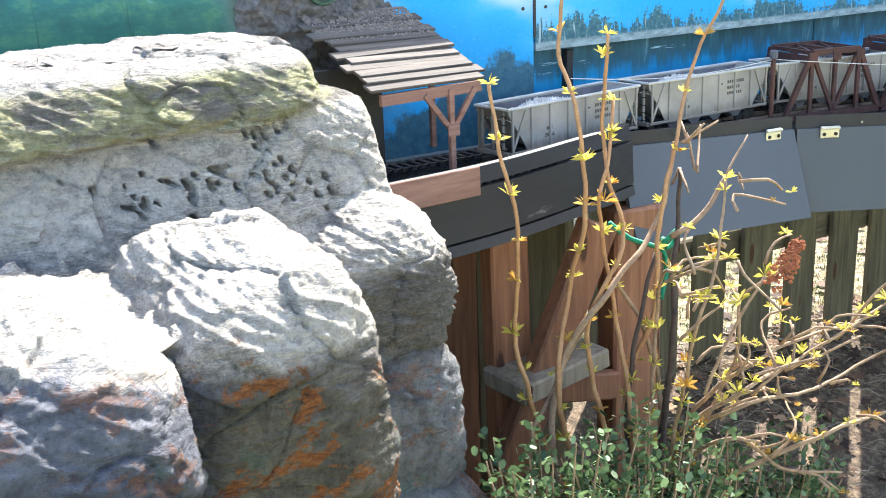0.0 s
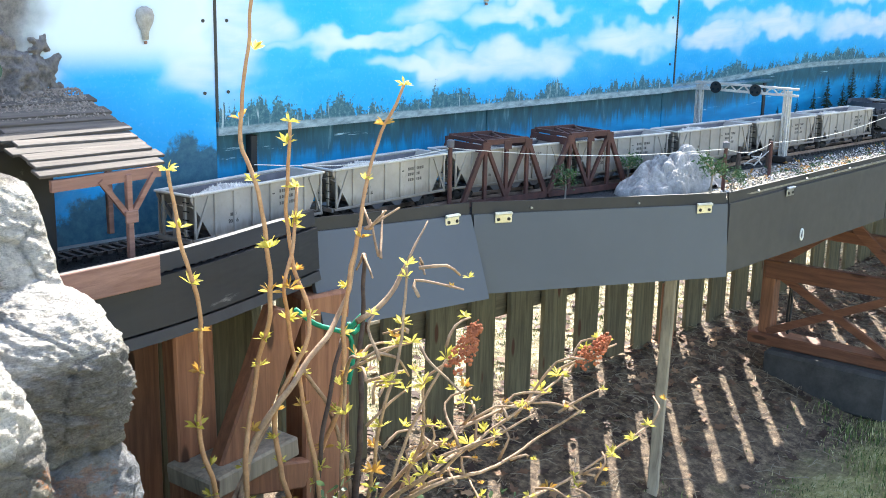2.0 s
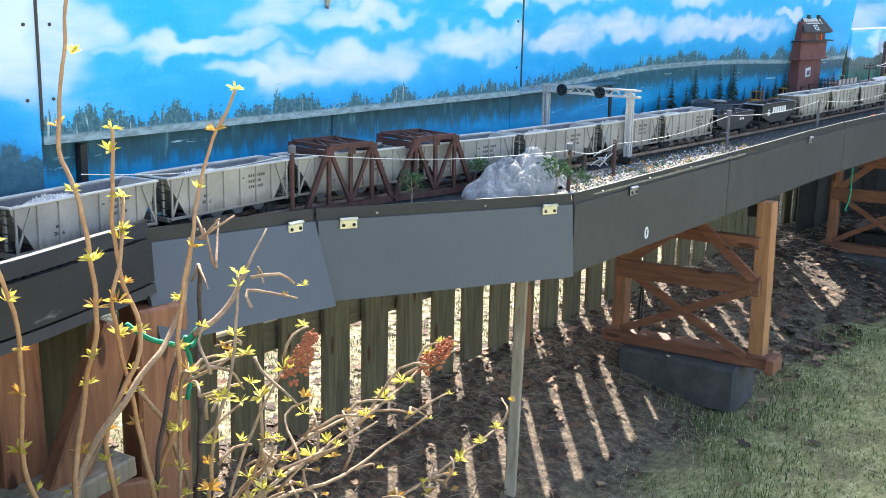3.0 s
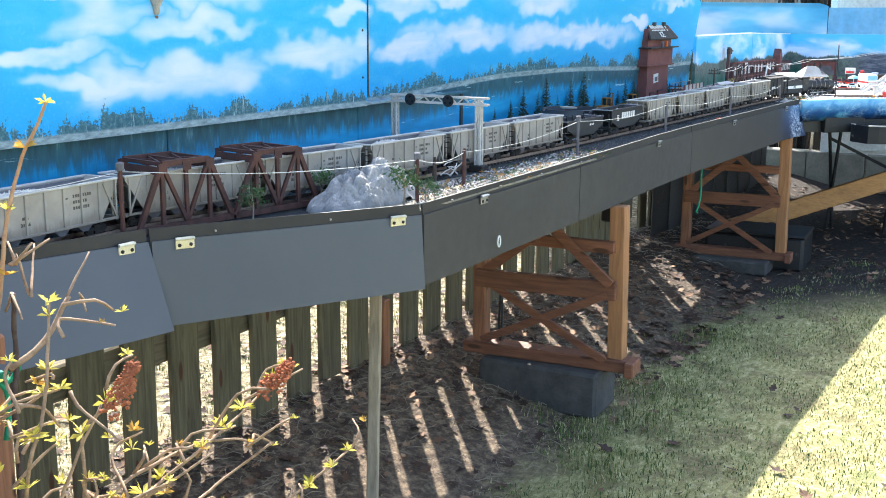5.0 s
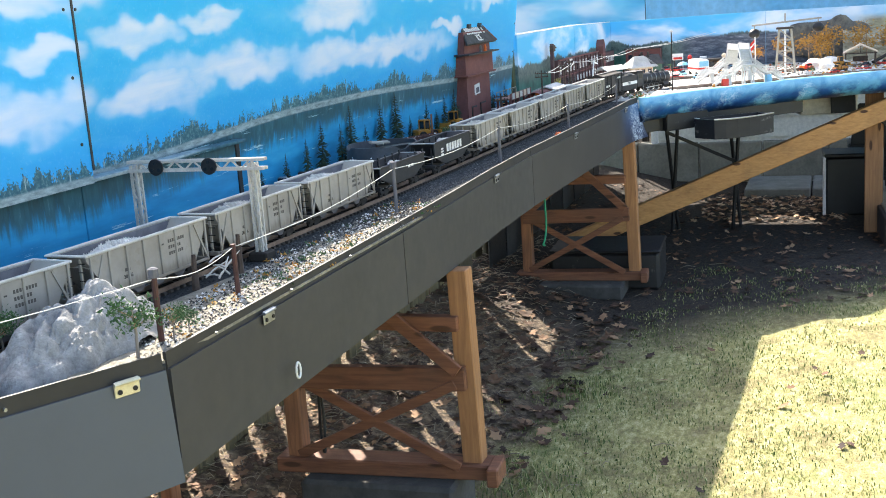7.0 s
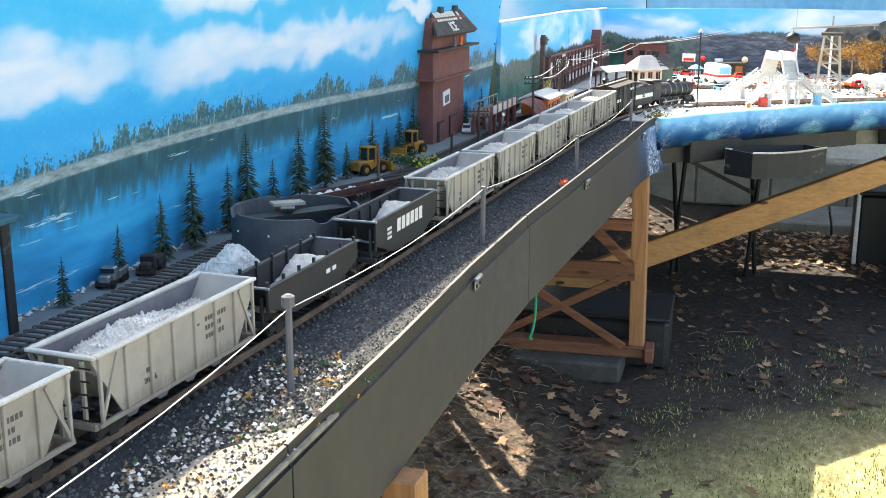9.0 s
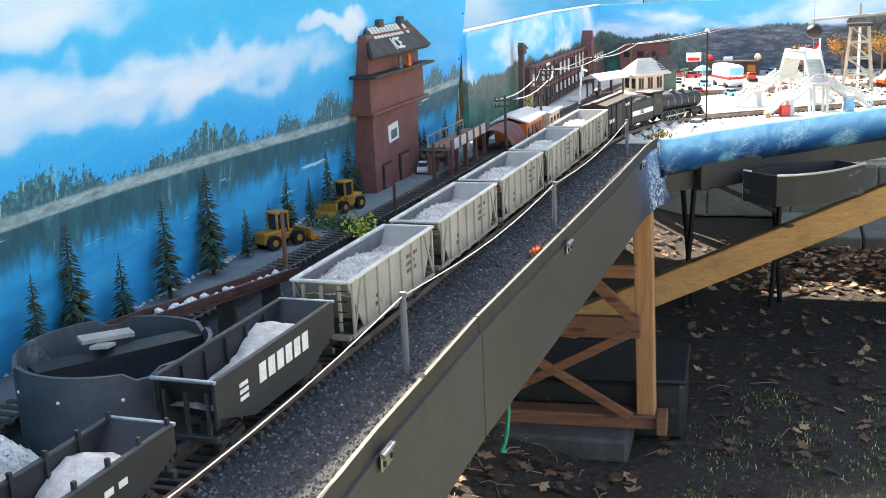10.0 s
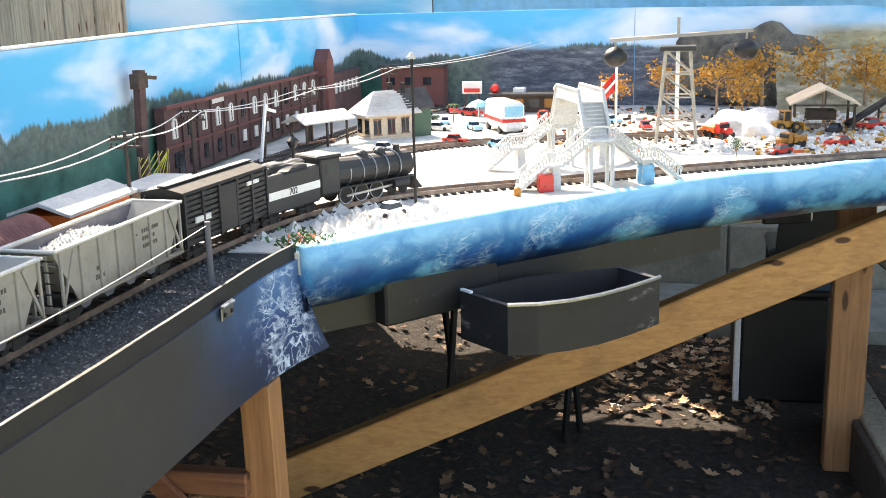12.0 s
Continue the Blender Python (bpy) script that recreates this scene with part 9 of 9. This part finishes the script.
def ride_tower():
    t = thing("ride_tower", "pale grey lattice tower with a swinging beam and two dark spheres", "tower", (4.78, -0.865, 0.684))
    cx, cy = 4.78, -0.868
    top, bot = 0.024, 0.040
    for sx in (-1, 1):
        for sy in (-1, 1):
            part("leg", Mesh().bar((cx + sx * bot, cy + sy * bot, 0.684), (cx + sx * top, cy + sy * top, 0.868), 0.005, 0.005), TOWER_GREY, t)
    for k in range(4):
        u, w = k / 4, (k + 1) / 4
        a, b = bot + (top - bot) * u, bot + (top - bot) * w
        z, zz = 0.684 + 0.184 * u, 0.684 + 0.184 * w
        for s in (-1, 1):
            part("brace", Mesh().bar((cx - 0.0 + s * a, cy - a, z), (cx + s * b, cy + b, zz), 0.0025, 0.003), TOWER_GREY, t)
            part("brace", Mesh().bar((cx - a, cy + s * a, z), (cx + b, cy + s * b, zz), 0.0025, 0.003), TOWER_GREY, t)
            part("brace", Mesh().bar((cx + a, cy + s * a, z), (cx - b, cy + s * b, zz), 0.0025, 0.003), TOWER_GREY, t)
            part("ring", Mesh().bar((cx + s * b, cy - b, zz), (cx + s * b, cy + b, zz), 0.0025, 0.003).bar((cx - b, cy + s * b, zz), (cx + b, cy + s * b, zz), 0.0025, 0.003), TOWER_GREY, t)
    part("ladder", Mesh().bar((cx - 0.005, cy, 0.684), (cx - 0.005, cy, 0.868), 0.008, 0.002), WHITE, t)
    part("platform", Mesh().box((cx, cy, 0.872), (0.060, 0.070, 0.008), None, 0.001), TRIM, t)
    bm = part("beam", Mesh().bar((cx - 0.01, cy + 0.135, 0.889), (cx + 0.01, cy - 0.145, 0.905), 0.016, 0.007), HOPPER, t, "pale grey swinging beam")
    part("mast", Mesh().box((cx, cy, 0.915), (0.006, 0.006, 0.035)), HOPPER, bm)
    for s, dz in ((1, 0.855), (-1, 0.868)):
        y = cy + 0.125 * s if s > 0 else cy - 0.132
        part("hanger", Mesh().bar((cx, y, dz), (cx, y, dz + 0.035), 0.004, 0.004), HOPPER, bm)
        part("sphere", Mesh().blob((cx, y, dz), (0.022, 0.024, 0.021), 3, 0.05, s * 2.0), BLACK_PLAIN, bm, smooth=True)


ride_tower()


def street_lamp(x, y, h):
    l = thing("street_lamp", "tall thin dark street lamp with a small cap", "lamp", (x, y, 0.684))
    part("pole", Mesh().tube([(x, y, 0.684), (x, y, 0.684 + h)], 0.0022, 8), BOGIE, l)
    part("head", Mesh().lathe([(0.006, 0), (0.007, 0.003), (0.003, 0.008), (0.001, 0.010)], (x, y, 0.682 + h), 10), PALE_ROOF, l)


street_lamp(4.079, -0.489, 0.222)

for x, y, a, m, lb, s in (
        (4.93, -0.42, 30, SKY_BLUE, "pale blue toy car in the yard", 1.1), (5.03, -0.33, 12, SKY_BLUE, "light blue toy sedan in the yard", 1.0),
        (5.20, -0.36, 60, RED, "red toy car with chrome bumpers in the yard", 1.2), (5.26, -0.30, 20, RED, "red and white toy car by the warehouse", 1.2),
        (5.12, -0.27, 80, DARK_GREEN, "dark green toy car by the station", 1.0), (5.10, -0.46, 45, WHITE, "white toy car in the sunny yard", 1.1),
        (4.98, -0.52, 20, WHITE, "white toy sedan near the footbridge", 1.1), (5.22, -0.48, 10, HOPPER, "grey toy car before the store", 1.0),
        (5.30, -0.62, 70, SKY_BLUE, "blue toy car behind the footbridge", 1.0), (5.15, -0.64, 20, WHITE, "white toy car behind the footbridge", 1.0),
        (5.25, -0.80, 10, DARK_GREEN, "dark toy car near the tower", 1.0), (4.62, -1.06, -50, RED, "red toy coupe beside the quarry track", 1.0),
        (4.73, -1.18, -58, RED, "dark red toy pickup beside the quarry track", 1.1), (4.98, -1.27, -60, RED, "bright red toy car near the mine shed", 1.3),
        (4.90, -1.19, -20, BOGIE, "grey army toy truck near the mine shed", 1.2), (5.22, -1.04, 15, WHITE, "white toy car by the cliff", 1.0),
        (4.72, -0.42, 62, RED, "red toy sedan beside the curved track", 1.1), (4.66, -0.52, 40, SKY_BLUE, "pale blue toy coupe beside the curved track", 1.1), (4.60, -0.30, 70, WHITE, "white toy car at the platform", 1.1),
        (4.84, -0.60, 20, YELLOW, "yellow toy cab behind the footbridge", 1.1), (4.80, -0.72, 75, RED, "red toy wagon under the footbridge stairs", 1.1), (5.06, -0.72, 35, SKY_BLUE, "blue toy car parked by the tower", 1.1),
        (4.96, -0.80, 15, RED, "small red toy car by the tower", 1.0), (5.16, -0.55, 30, YELLOW, "ochre toy car before the store", 1.0), (4.92, -0.34, 80, WHITE, "white toy car by the station door", 1.1),
        (3.99, -0.47, -30, WHITE, "white toy wreck on the rubble corner", 1.2), (3.33, -0.005, 15, WHITE, "white toy car parked by the ice house", 1.1)):
    car(x, y, a, m, lb, s, 0.694 if x < 3.5 else 0.684)
toy_truck(3.47, -0.0, 16, YELLOW, "yellow_truck", "yellow toy truck parked beyond the ice house")
toy_truck(4.83, -0.955, 35, RED, "red_dump_truck", "red toy dump truck near the tower", ORANGE, 1.3, 0.684)
toy_truck(4.70, -1.085, -45, YELLOW, "yellow_dump_truck", "yellow toy dump truck beside the quarry track", YELLOW, 1.2, 0.684)
toy_truck(5.06, -0.56, 10, RED, "red_flat_truck", "red toy truck with an open bed", RED, 1.2, 0.684)
wheel_loader(4.87, -1.09, 120, 0.9)


def bus():
    b = thing("toy_bus", "white and blue toy bus parked in the yard", "toy bus", (4.92, -0.49, 0.684))
    R = pose(4.92, -0.49, 0.684, 0, 0, 28) @ Matrix.Diagonal((1.25, 1.25, 1.25, 1))

    def loc(m):
        return Mesh().add(m.v, m.f, R)

    part("body", loc(Mesh().box((0, 0, 0.030), (0.105, 0.042, 0.050), None, 0.006)), WHITE, b)
    part("stripe", loc(Mesh().box((0, 0, 0.024), (0.106, 0.043, 0.006))), RED, b)
    part("windscreen", loc(Mesh().box((-0.0525, 0, 0.040), (0.002, 0.034, 0.018), None, 0.0005)), SKY_BLUE, b)
    for k in range(4):
        part("window", loc(Mesh().box((-0.034 + k * 0.023, -0.0213, 0.040), (0.017, 0.001, 0.014))), GLASSY, b)
    for dx in (-0.032, 0.032):
        for dy in (-0.019, 0.019):
            part("wheel", loc(Mesh().tube([(dx, dy - 0.003, 0.007), (dx, dy + 0.003, 0.007)], 0.007, 12)), BLACK_PLAIN, b)


bus()


def store():
    s = thing("roadside_store", "dark flat-roofed roadside store with figures on its roof edge", "building", (5.27, -0.49, 0.684))
    part("wall", Mesh().box((5.30, -0.49, 0.706), (0.07, 0.17, 0.044)), BARK_DARK, s)
    part("roof", Mesh().box((5.295, -0.49, 0.731), (0.09, 0.19, 0.006), None, 0.001), SHINGLE, s)
    for k in range(4):
        part("window", Mesh().box((5.264, -0.43 - k * 0.04, 0.708), (0.003, 0.026, 0.022)), YELLOW if k % 2 else GLASSY, s)
    for y in (-0.41, -0.57):
        part("roof_ball", Mesh().blob((5.27, y, 0.744), 0.012, 2, 0.1, y), CREAM if y < -0.5 else RED, s)
    part("roof_unit", Mesh().box((5.29, -0.47, 0.739), (0.03, 0.03, 0.012), None, 0.001), WHITE, s)
    b = thing("billboard", "small white and red billboard on posts", "billboard", (5.22, -0.36, 0.684))
    part("board", Mesh().box((5.22, -0.36, 0.752), (0.004, 0.05, 0.03)), LETTER_PALE, b)
    part("mark", Mesh().box((5.217, -0.36, 0.745), (0.002, 0.04, 0.010)), RED, b)
    for y in (-0.343, -0.377):
        part("post", Mesh().box((5.223, y, 0.71), (0.004, 0.004, 0.055)), BARK_DARK, b)
    g = thing("flag_pole", "flag pole with a small red and white flag", "flag", (4.72, -0.72, 0.684))
    part("pole", Mesh().tube([(4.72, -0.72, 0.684), (4.72, -0.72, 0.81)], 0.0015, 6), WHITE, g)
    part("flag", Mesh().prism([(-0.722, 0.785), (-0.742, 0.778), (-0.740, 0.806), (-0.722, 0.810)], 4.719, 4.7205, "x"), LETTER_PALE, g)
    part("flag_stripe", Mesh().prism([(-0.722, 0.793), (-0.741, 0.788), (-0.741, 0.796), (-0.722, 0.801)], 4.7178, 4.719, "x"), RED, g)
    u = thing("beach_umbrella", "pale blue beach umbrella in the yard", "umbrella", (5.09, -0.40, 0.684))
    part("canopy", Mesh().lathe([(0.030, 0.0), (0.018, 0.010), (0.002, 0.016)], (5.09, -0.40, 0.72), 10), SKY_BLUE, u)
    part("pole", Mesh().tube([(5.09, -0.40, 0.684), (5.09, -0.40, 0.725)], 0.0014, 6), WHITE, u)
    p = thing("toy_palm", "little green toy palm in the yard", "plant", (5.06, -0.345, 0.684))
    part("trunk", Mesh().tube([(5.06, -0.345, 0.684), (5.062, -0.345, 0.722)], 0.002, 6), BARK, p)
    fr = Mesh()
    for k in range(9):
        a = k * 0.7
        fr.add([(5.062, -0.345, 0.722), (5.062 + 0.011 * math.cos(a + 0.25), -0.345 + 0.011 * math.sin(a + 0.25), 0.728), (5.062 + 0.022 * math.cos(a), -0.345 + 0.022 * math.sin(a), 0.716), (5.062 + 0.011 * math.cos(a - 0.25), -0.345 + 0.011 * math.sin(a - 0.25), 0.728)], [(0, 1, 2, 3)])
    part("fronds", fr, FOLIAGE, p)


store()


def quarry():
    m = thing("mine_shed", "open wooden mine shed with a pale gabled roof", "shed", (4.96, -1.17, 0.684))
    part("roof", Mesh().prism([(-1.24, 0.742), (-1.17, 0.775), (-1.10, 0.742), (-1.10, 0.746), (-1.17, 0.780), (-1.24, 0.746)], 4.90, 5.02, "x"), CREAM, m)
    for x in (4.91, 5.01):
        for y in (-1.23, -1.11):
            part("post", Mesh().box((x, y, 0.714), (0.005, 0.005, 0.062)), BARK_DARK, m)
    part("hut", Mesh().box((4.98, -1.17, 0.716), (0.05, 0.06, 0.02), None, 0.001), BARK_DARK, m)
    part("truss", Mesh().bar((4.90, -1.235, 0.743), (4.90, -1.105, 0.743), 0.003, 0.004).bar((4.90, -1.17, 0.745), (4.90, -1.17, 0.773), 0.003, 0.003), BARK_DARK, m)
    c = thing("coal_conveyor", "dark sloping conveyor beside the mine shed", "conveyor", (5.0, -1.30, 0.684))
    part("belt", Mesh().bar((4.93, -1.22, 0.700), (5.10, -1.42, 0.80), 0.016, 0.008), BOGIE, c)
    for u in (0.35, 0.7):
        p = Vector((4.93, -1.22, 0.700)).lerp(Vector((5.10, -1.42, 0.80)), u)
        part("support", Mesh().bar((p.x, p.y, 0.684), p, 0.004, 0.004), BOGIE, c)
    h = thing("pale_cliff", "pale layered plaster cliff with dry scrub behind the quarry", "rock", (5.34, -1.3, 0.684))
    ms = Mesh()
    nx, nz = 60, 18
    for j in range(nz + 1):
        for i in range(nx + 1):
            y = -1.10 - 0.95 * i / nx
            z = 0.682 + 0.165 * j / nz * (0.85 + 0.35 * noise.noise((y * 5, 0, 0)))
            x = 5.24 + 0.13 * j / nz + 0.03 * noise.fractal(Vector((y * 12, z * 40, 0)), 0.8, 2.0, 4) + 0.01 * noise.ridged_multi_fractal(Vector((y * 8, z * 70, 1)), 0.8, 2, 4, 0.9, 2)
            ms.v.append((x, y, z))
    ms.f = [(j * (nx + 1) + i, j * (nx + 1) + i + 1, (j + 1) * (nx + 1) + i + 1, (j + 1) * (nx + 1) + i) for j in range(nz) for i in range(nx)]
    part("face", ms, grainy("pale_cliff_plaster", (134, 124, 100), (206, 196, 168), 26, 0.95, bump=0.8, depth=0.004, stretch=(1, 1, 3)), h, smooth=True)
    dk = thing("dark_hill", "dark rocky hill painted and modelled behind the tower", "rock", (5.38, -0.95, 0.684))
    part("hill", Mesh().blob((5.41, -1.06, 0.775), (0.03, 0.16, 0.105), 4, 0.8, 2.0), grainy("dark_hill_plaster", (78, 76, 72), (134, 126, 112), 30, 0.95, bump=0.8, depth=0.004), dk, smooth=True)
    for i, (x, y, hh) in enumerate(((5.10, -0.955, 0.11), (5.18, -1.06, 0.13), (5.05, -1.01, 0.09), (5.20, -1.20, 0.12), (5.26, -1.30, 0.13), (5.12, -1.33, 0.10), (5.22, -0.84, 0.09), (5.16, -0.72, 0.075))):
        leafy_tree(x, y, hh * 1.3, AUTUMN, 70 + i, "autumn trees by the quarry", "sparse ochre autumn model tree")
    leafy_tree(4.56, -0.98, 0.035, FOLIAGE, 91, "green trees by the bridges", "small green model tree beside the quarry track")
    rng = random.Random(9)
    rb = Mesh()
    for k in range(420):
        p = (4.62 + rng.random() * 0.65, -0.95 - rng.random() * 0.5, 0.685)
        rb.blob(p, rng.uniform(0.003, 0.010), 1, 0.7, k * 0.9)
    tagged(solid("quarry_rubble", rb, WHITE_STONES, "white quarry rubble and blocks strewn on the ground", "rubble"), kind="stuff")
    sp = Mesh()
    for k in range(260):
        p = (4.60 + rng.random() * 0.6, -1.0 - rng.random() * 0.4, 0.686)
        sp.blob(p, rng.uniform(0.002, 0.006), 1, 0.7, k * 0.7)
    tagged(solid("dry_scrub", sp, AUTUMN, "ochre dry scrub tufts over the quarry", "scrub"), kind="stuff")
    for paint, seed, n, lb in ((ORANGE, 31, 120, "orange scraps strewn over the quarry"), (BARK_DARK, 32, 260, "dark scraps and timbers strewn over the yard"), (STONES, 33, 420, "grey stones strewn over the yard")):
        r2 = random.Random(seed)
        g2 = Mesh()
        for k in range(n):
            x, y = 4.62 + r2.random() * 0.75, -0.62 - r2.random() * 0.75
            if r2.random() < 0.5:
                g2.blob((x, y, 0.685), r2.uniform(0.002, 0.007), 1, 0.7, k * 0.6)
            else:
                g2.box((x, y, 0.6865), (r2.uniform(0.004, 0.022), r2.uniform(0.002, 0.006), r2.uniform(0.002, 0.006)), (0, 0, r2.uniform(0, 180)))
        tagged(solid("yard_scraps", g2, paint, lb, "scraps"), kind="stuff")
    mound = Mesh().blob((4.93, -1.03, 0.684), (0.10, 0.09, 0.05), 4, 0.4, 7.0)
    solid("white_mound", mound, WHITE_STONES, "white plaster mound in the quarry", "mound", (4.93, -1.03, 0.684), smooth=True)
    pl = thing("flower_tuft", "tuft of green and orange flowers at the board's end", "plant", (3.77, -0.40, 0.684))
    fl, og = Mesh(), Mesh()
    for k in range(170):
        p = Vector((3.79 + rng.gauss(0, 0.018), -0.405 + rng.gauss(0, 0.016), 0.69 + abs(rng.gauss(0, 0.009))))
        s = rng.uniform(0.002, 0.005)
        vs = [p + Vector((rng.uniform(-1, 1), rng.uniform(-1, 1), rng.uniform(-1, 1))) * s for _ in range(4)]
        (og if rng.random() < 0.13 else fl).add(vs, [(0, 1, 2), (0, 2, 3), (0, 3, 1), (1, 3, 2)])
    part("leaves", fl, FOLIAGE, pl)
    part("flower_foam", og, ORANGE, pl)
    pf = thing("orange_flower_tuft", "small orange flower tuft on the rim", "plant", (2.765, -0.358, 0.684))
    f2 = Mesh()
    for k in range(60):
        p = Vector((2.765 + rng.gauss(0, 0.008), -0.358 + rng.gauss(0, 0.004), 0.688 + abs(rng.gauss(0, 0.005))))
        s = rng.uniform(0.0015, 0.004)
        f2.add([p + Vector((rng.uniform(-1, 1), rng.uniform(-1, 1), rng.uniform(-1, 1))) * s for _ in range(4)], [(0, 1, 2), (0, 2, 3), (0, 3, 1), (1, 3, 2)])
    part("flower_foam", f2, ORANGE, pf)


quarry()


# ---- ground cover ----
def lawn_blades():
    rng = random.Random(17)
    ms = Mesh()
    n = 0
    while n < 52000:
        if n % 5 == 0:
            x, y = rng.uniform(-0.2, 3.0), rng.uniform(0.24, 0.75)
            thick = 0.5 + noise.noise((x * 6, y * 6, 4.0))
        else:
            x, y = rng.uniform(0.55, 4.1), rng.uniform(-1.75, -0.15)
            thick = noise.noise((x * 7, y * 7, 1.0)) * 1.1 + 0.9 * min(max((-y - 0.25) / 0.25, 0.0), 1.0) - 0.25
        if x > 2.7:
            thick -= (x - 2.7) * (0.8 if y > -0.48 else 0.35)
        tuft = min((x - bx) ** 2 + (y - by) ** 2 for bx, by in ((1.62, -0.36), (1.78, -0.46), (2.0, -0.45), (1.45, -0.5), (1.25, -0.62), (2.6, -0.42)))
        thick += 1.2 * math.exp(-tuft / 0.012)
        if rng.random() > thick:
            n += rng.random() < 0.02
            continue
        n += 1
        z = ground_z(x, y)
        h = rng.uniform(0.005, 0.014) * (1.0 + 1.3 * math.exp(-tuft / 0.012))
        a = rng.random() * 6.283
        w = rng.uniform(0.0007, 0.0016)
        l = Vector((math.cos(a), math.sin(a), 0)) * h * rng.uniform(0.1, 0.9)
        o = Vector((-math.sin(a), math.cos(a), 0)) * w
        b = Vector((x, y, z - 0.001))
        k = len(ms.v)
        ms.v += [tuple(b + o), tuple(b - o), tuple(b + l * 0.5 + o * 0.7 + Vector((0, 0, h * 0.65))), tuple(b + l * 0.5 - o * 0.7 + Vector((0, 0, h * 0.65))), tuple(b + l + Vector((0, 0, h * 0.8)))]
        ms.f += [(k, k + 1, k + 3, k + 2), (k + 2, k + 3, k + 4)]
    me = bpy.data.meshes.new("lawn_grass")
    me.from_pydata(ms.v, [], ms.f)
    nn = Nodes("lawn_blades", 0.8)
    r = nn.node("ShaderNodeNewGeometry").outputs["Random Per Island"]
    nn.put(nn.bsdf.inputs["Subsurface Weight"], 0.0)
    me.materials.append(nn.colour(nn.ramp(r, (0.0, (54, 78, 34)), (0.4, (98, 116, 54)), (0.68, (146, 146, 88)), (1.0, (198, 188, 142)))))
    tagged(new("lawn_grass", me), "short patchy spring grass with straw blades", "grass", kind="stuff")


lawn_blades()


def leaf_litter():
    rng = random.Random(23)
    ms = Mesh()
    outline = [(0, 0), (0.18, 0.12), (0.32, 0.36), (0.45, 0.2), (0.62, 0.42), (0.72, 0.16), (1.0, 0.0), (0.72, -0.16), (0.62, -0.42), (0.45, -0.2), (0.32, -0.36), (0.18, -0.12)]

    def leaf(x, y, s):
        a = rng.random() * 6.283
        tx, ty, cv = rng.uniform(-0.35, 0.35), rng.uniform(-0.35, 0.35), rng.uniform(-0.5, 0.9)
        z = ground_z(x, y) + 0.004
        vs = []
        for u, v in outline:
            X, Y = (u - 0.5) * s, v * s * 0.8
            vs.append((x + X * math.cos(a) - Y * math.sin(a), y + X * math.sin(a) + Y * math.cos(a), z + 0.004 + X * tx + Y * ty + cv * (X * X + Y * Y) / s))
        k = len(ms.v)
        ms.v += vs + [(x, y, z + 0.004)]
        ms.f += [(k + i, k + (i + 1) % 12, k + 12) for i in range(12)]

    for _ in range(2000):
        leaf(rng.uniform(0.3, 3.6), 0.28 - abs(rng.gauss(0, 0.27)), rng.uniform(0.012, 0.042))
    for _ in range(1500):
        leaf(rng.uniform(3.6, 5.7), rng.uniform(-1.5, 0.2), rng.uniform(0.018, 0.045))
    for _ in range(500):
        leaf(rng.uniform(0.0, 2.6), rng.uniform(0.24, 0.7), rng.uniform(0.02, 0.05))
    for _ in range(420):
        leaf(rng.uniform(2.0, 3.5), rng.uniform(-0.42, 0.1), rng.uniform(0.025, 0.06))
    for _ in range(70):
        leaf(rng.uniform(1.0, 4.2), rng.uniform(-1.5, -0.45), rng.uniform(0.02, 0.055))
    me = bpy.data.meshes.new("fallen_leaves")
    me.from_pydata(ms.v, [], ms.f)
    nn = Nodes("fallen_leaf", 0.85)
    r = nn.node("ShaderNodeNewGeometry").outputs["Random Per Island"]
    me.materials.append(nn.colour(nn.ramp(r, (0.0, (48, 34, 26)), (0.5, (78, 56, 42)), (0.85, (118, 88, 64)), (1.0, (176, 140, 106)))))
    tagged(new("fallen_leaves", me), "dry brown fallen leaves scattered over the soil", "leaves", kind="stuff")
    # brighter copy of the leaves: paints a patch of sun under the yard
    ms = Mesh()
    for _ in range(460):
        leaf(rng.uniform(4.95, 5.6), rng.uniform(-1.12, -0.45), rng.uniform(0.02, 0.05))
    me = bpy.data.meshes.new("pale_leaves")
    me.from_pydata(ms.v, [], ms.f)
    nn = Nodes("sunlit_fallen_leaf", 0.85)
    r = nn.node("ShaderNodeNewGeometry").outputs["Random Per Island"]
    me.materials.append(nn.colour(nn.ramp(r, (0.0, (104, 74, 54)), (0.5, (166, 128, 96)), (1.0, (222, 196, 164)))))
    tagged(new("pale_leaves", me), "dry leaves coloured paler as a sun patch under the yard", "leaves", kind="stuff")
    tw = Mesh()
    for _ in range(2200):
        x, y = rng.uniform(0.3, 4.2), 0.28 - abs(rng.gauss(0, 0.30))
        a, L = rng.random() * 6.283, rng.uniform(0.012, 0.065)
        z = ground_z(x, y) + 0.003
        tw.tube([(x, y, z), (x + math.cos(a) * L * 0.5, y + math.sin(a) * L * 0.5, z + rng.uniform(0, 0.010)), (x + math.cos(a) * L, y + math.sin(a) * L, z)], 0.0009, 4)
    me = bpy.data.meshes.new("fallen_twigs")
    me.from_pydata(tw.v, [], tw.f)
    me.materials.append(STAKE)
    tagged(new("fallen_twigs", me), "dry straw and twigs over the soil", "twigs", kind="stuff")
    st = thing("white_field_stones", "pale field stones at the shrub's foot", "stones", (0.05, -0.45, 0.0))
    for i in range(9):
        part("stone", Mesh().blob((-0.05 + 0.05 * i, -0.42 - 0.03 * (i % 3), 0.02), (rng.uniform(0.025, 0.05), rng.uniform(0.02, 0.04), rng.uniform(0.02, 0.035)), 3, 0.35, i * 2.2), STONES, st, smooth=True)


leaf_litter()
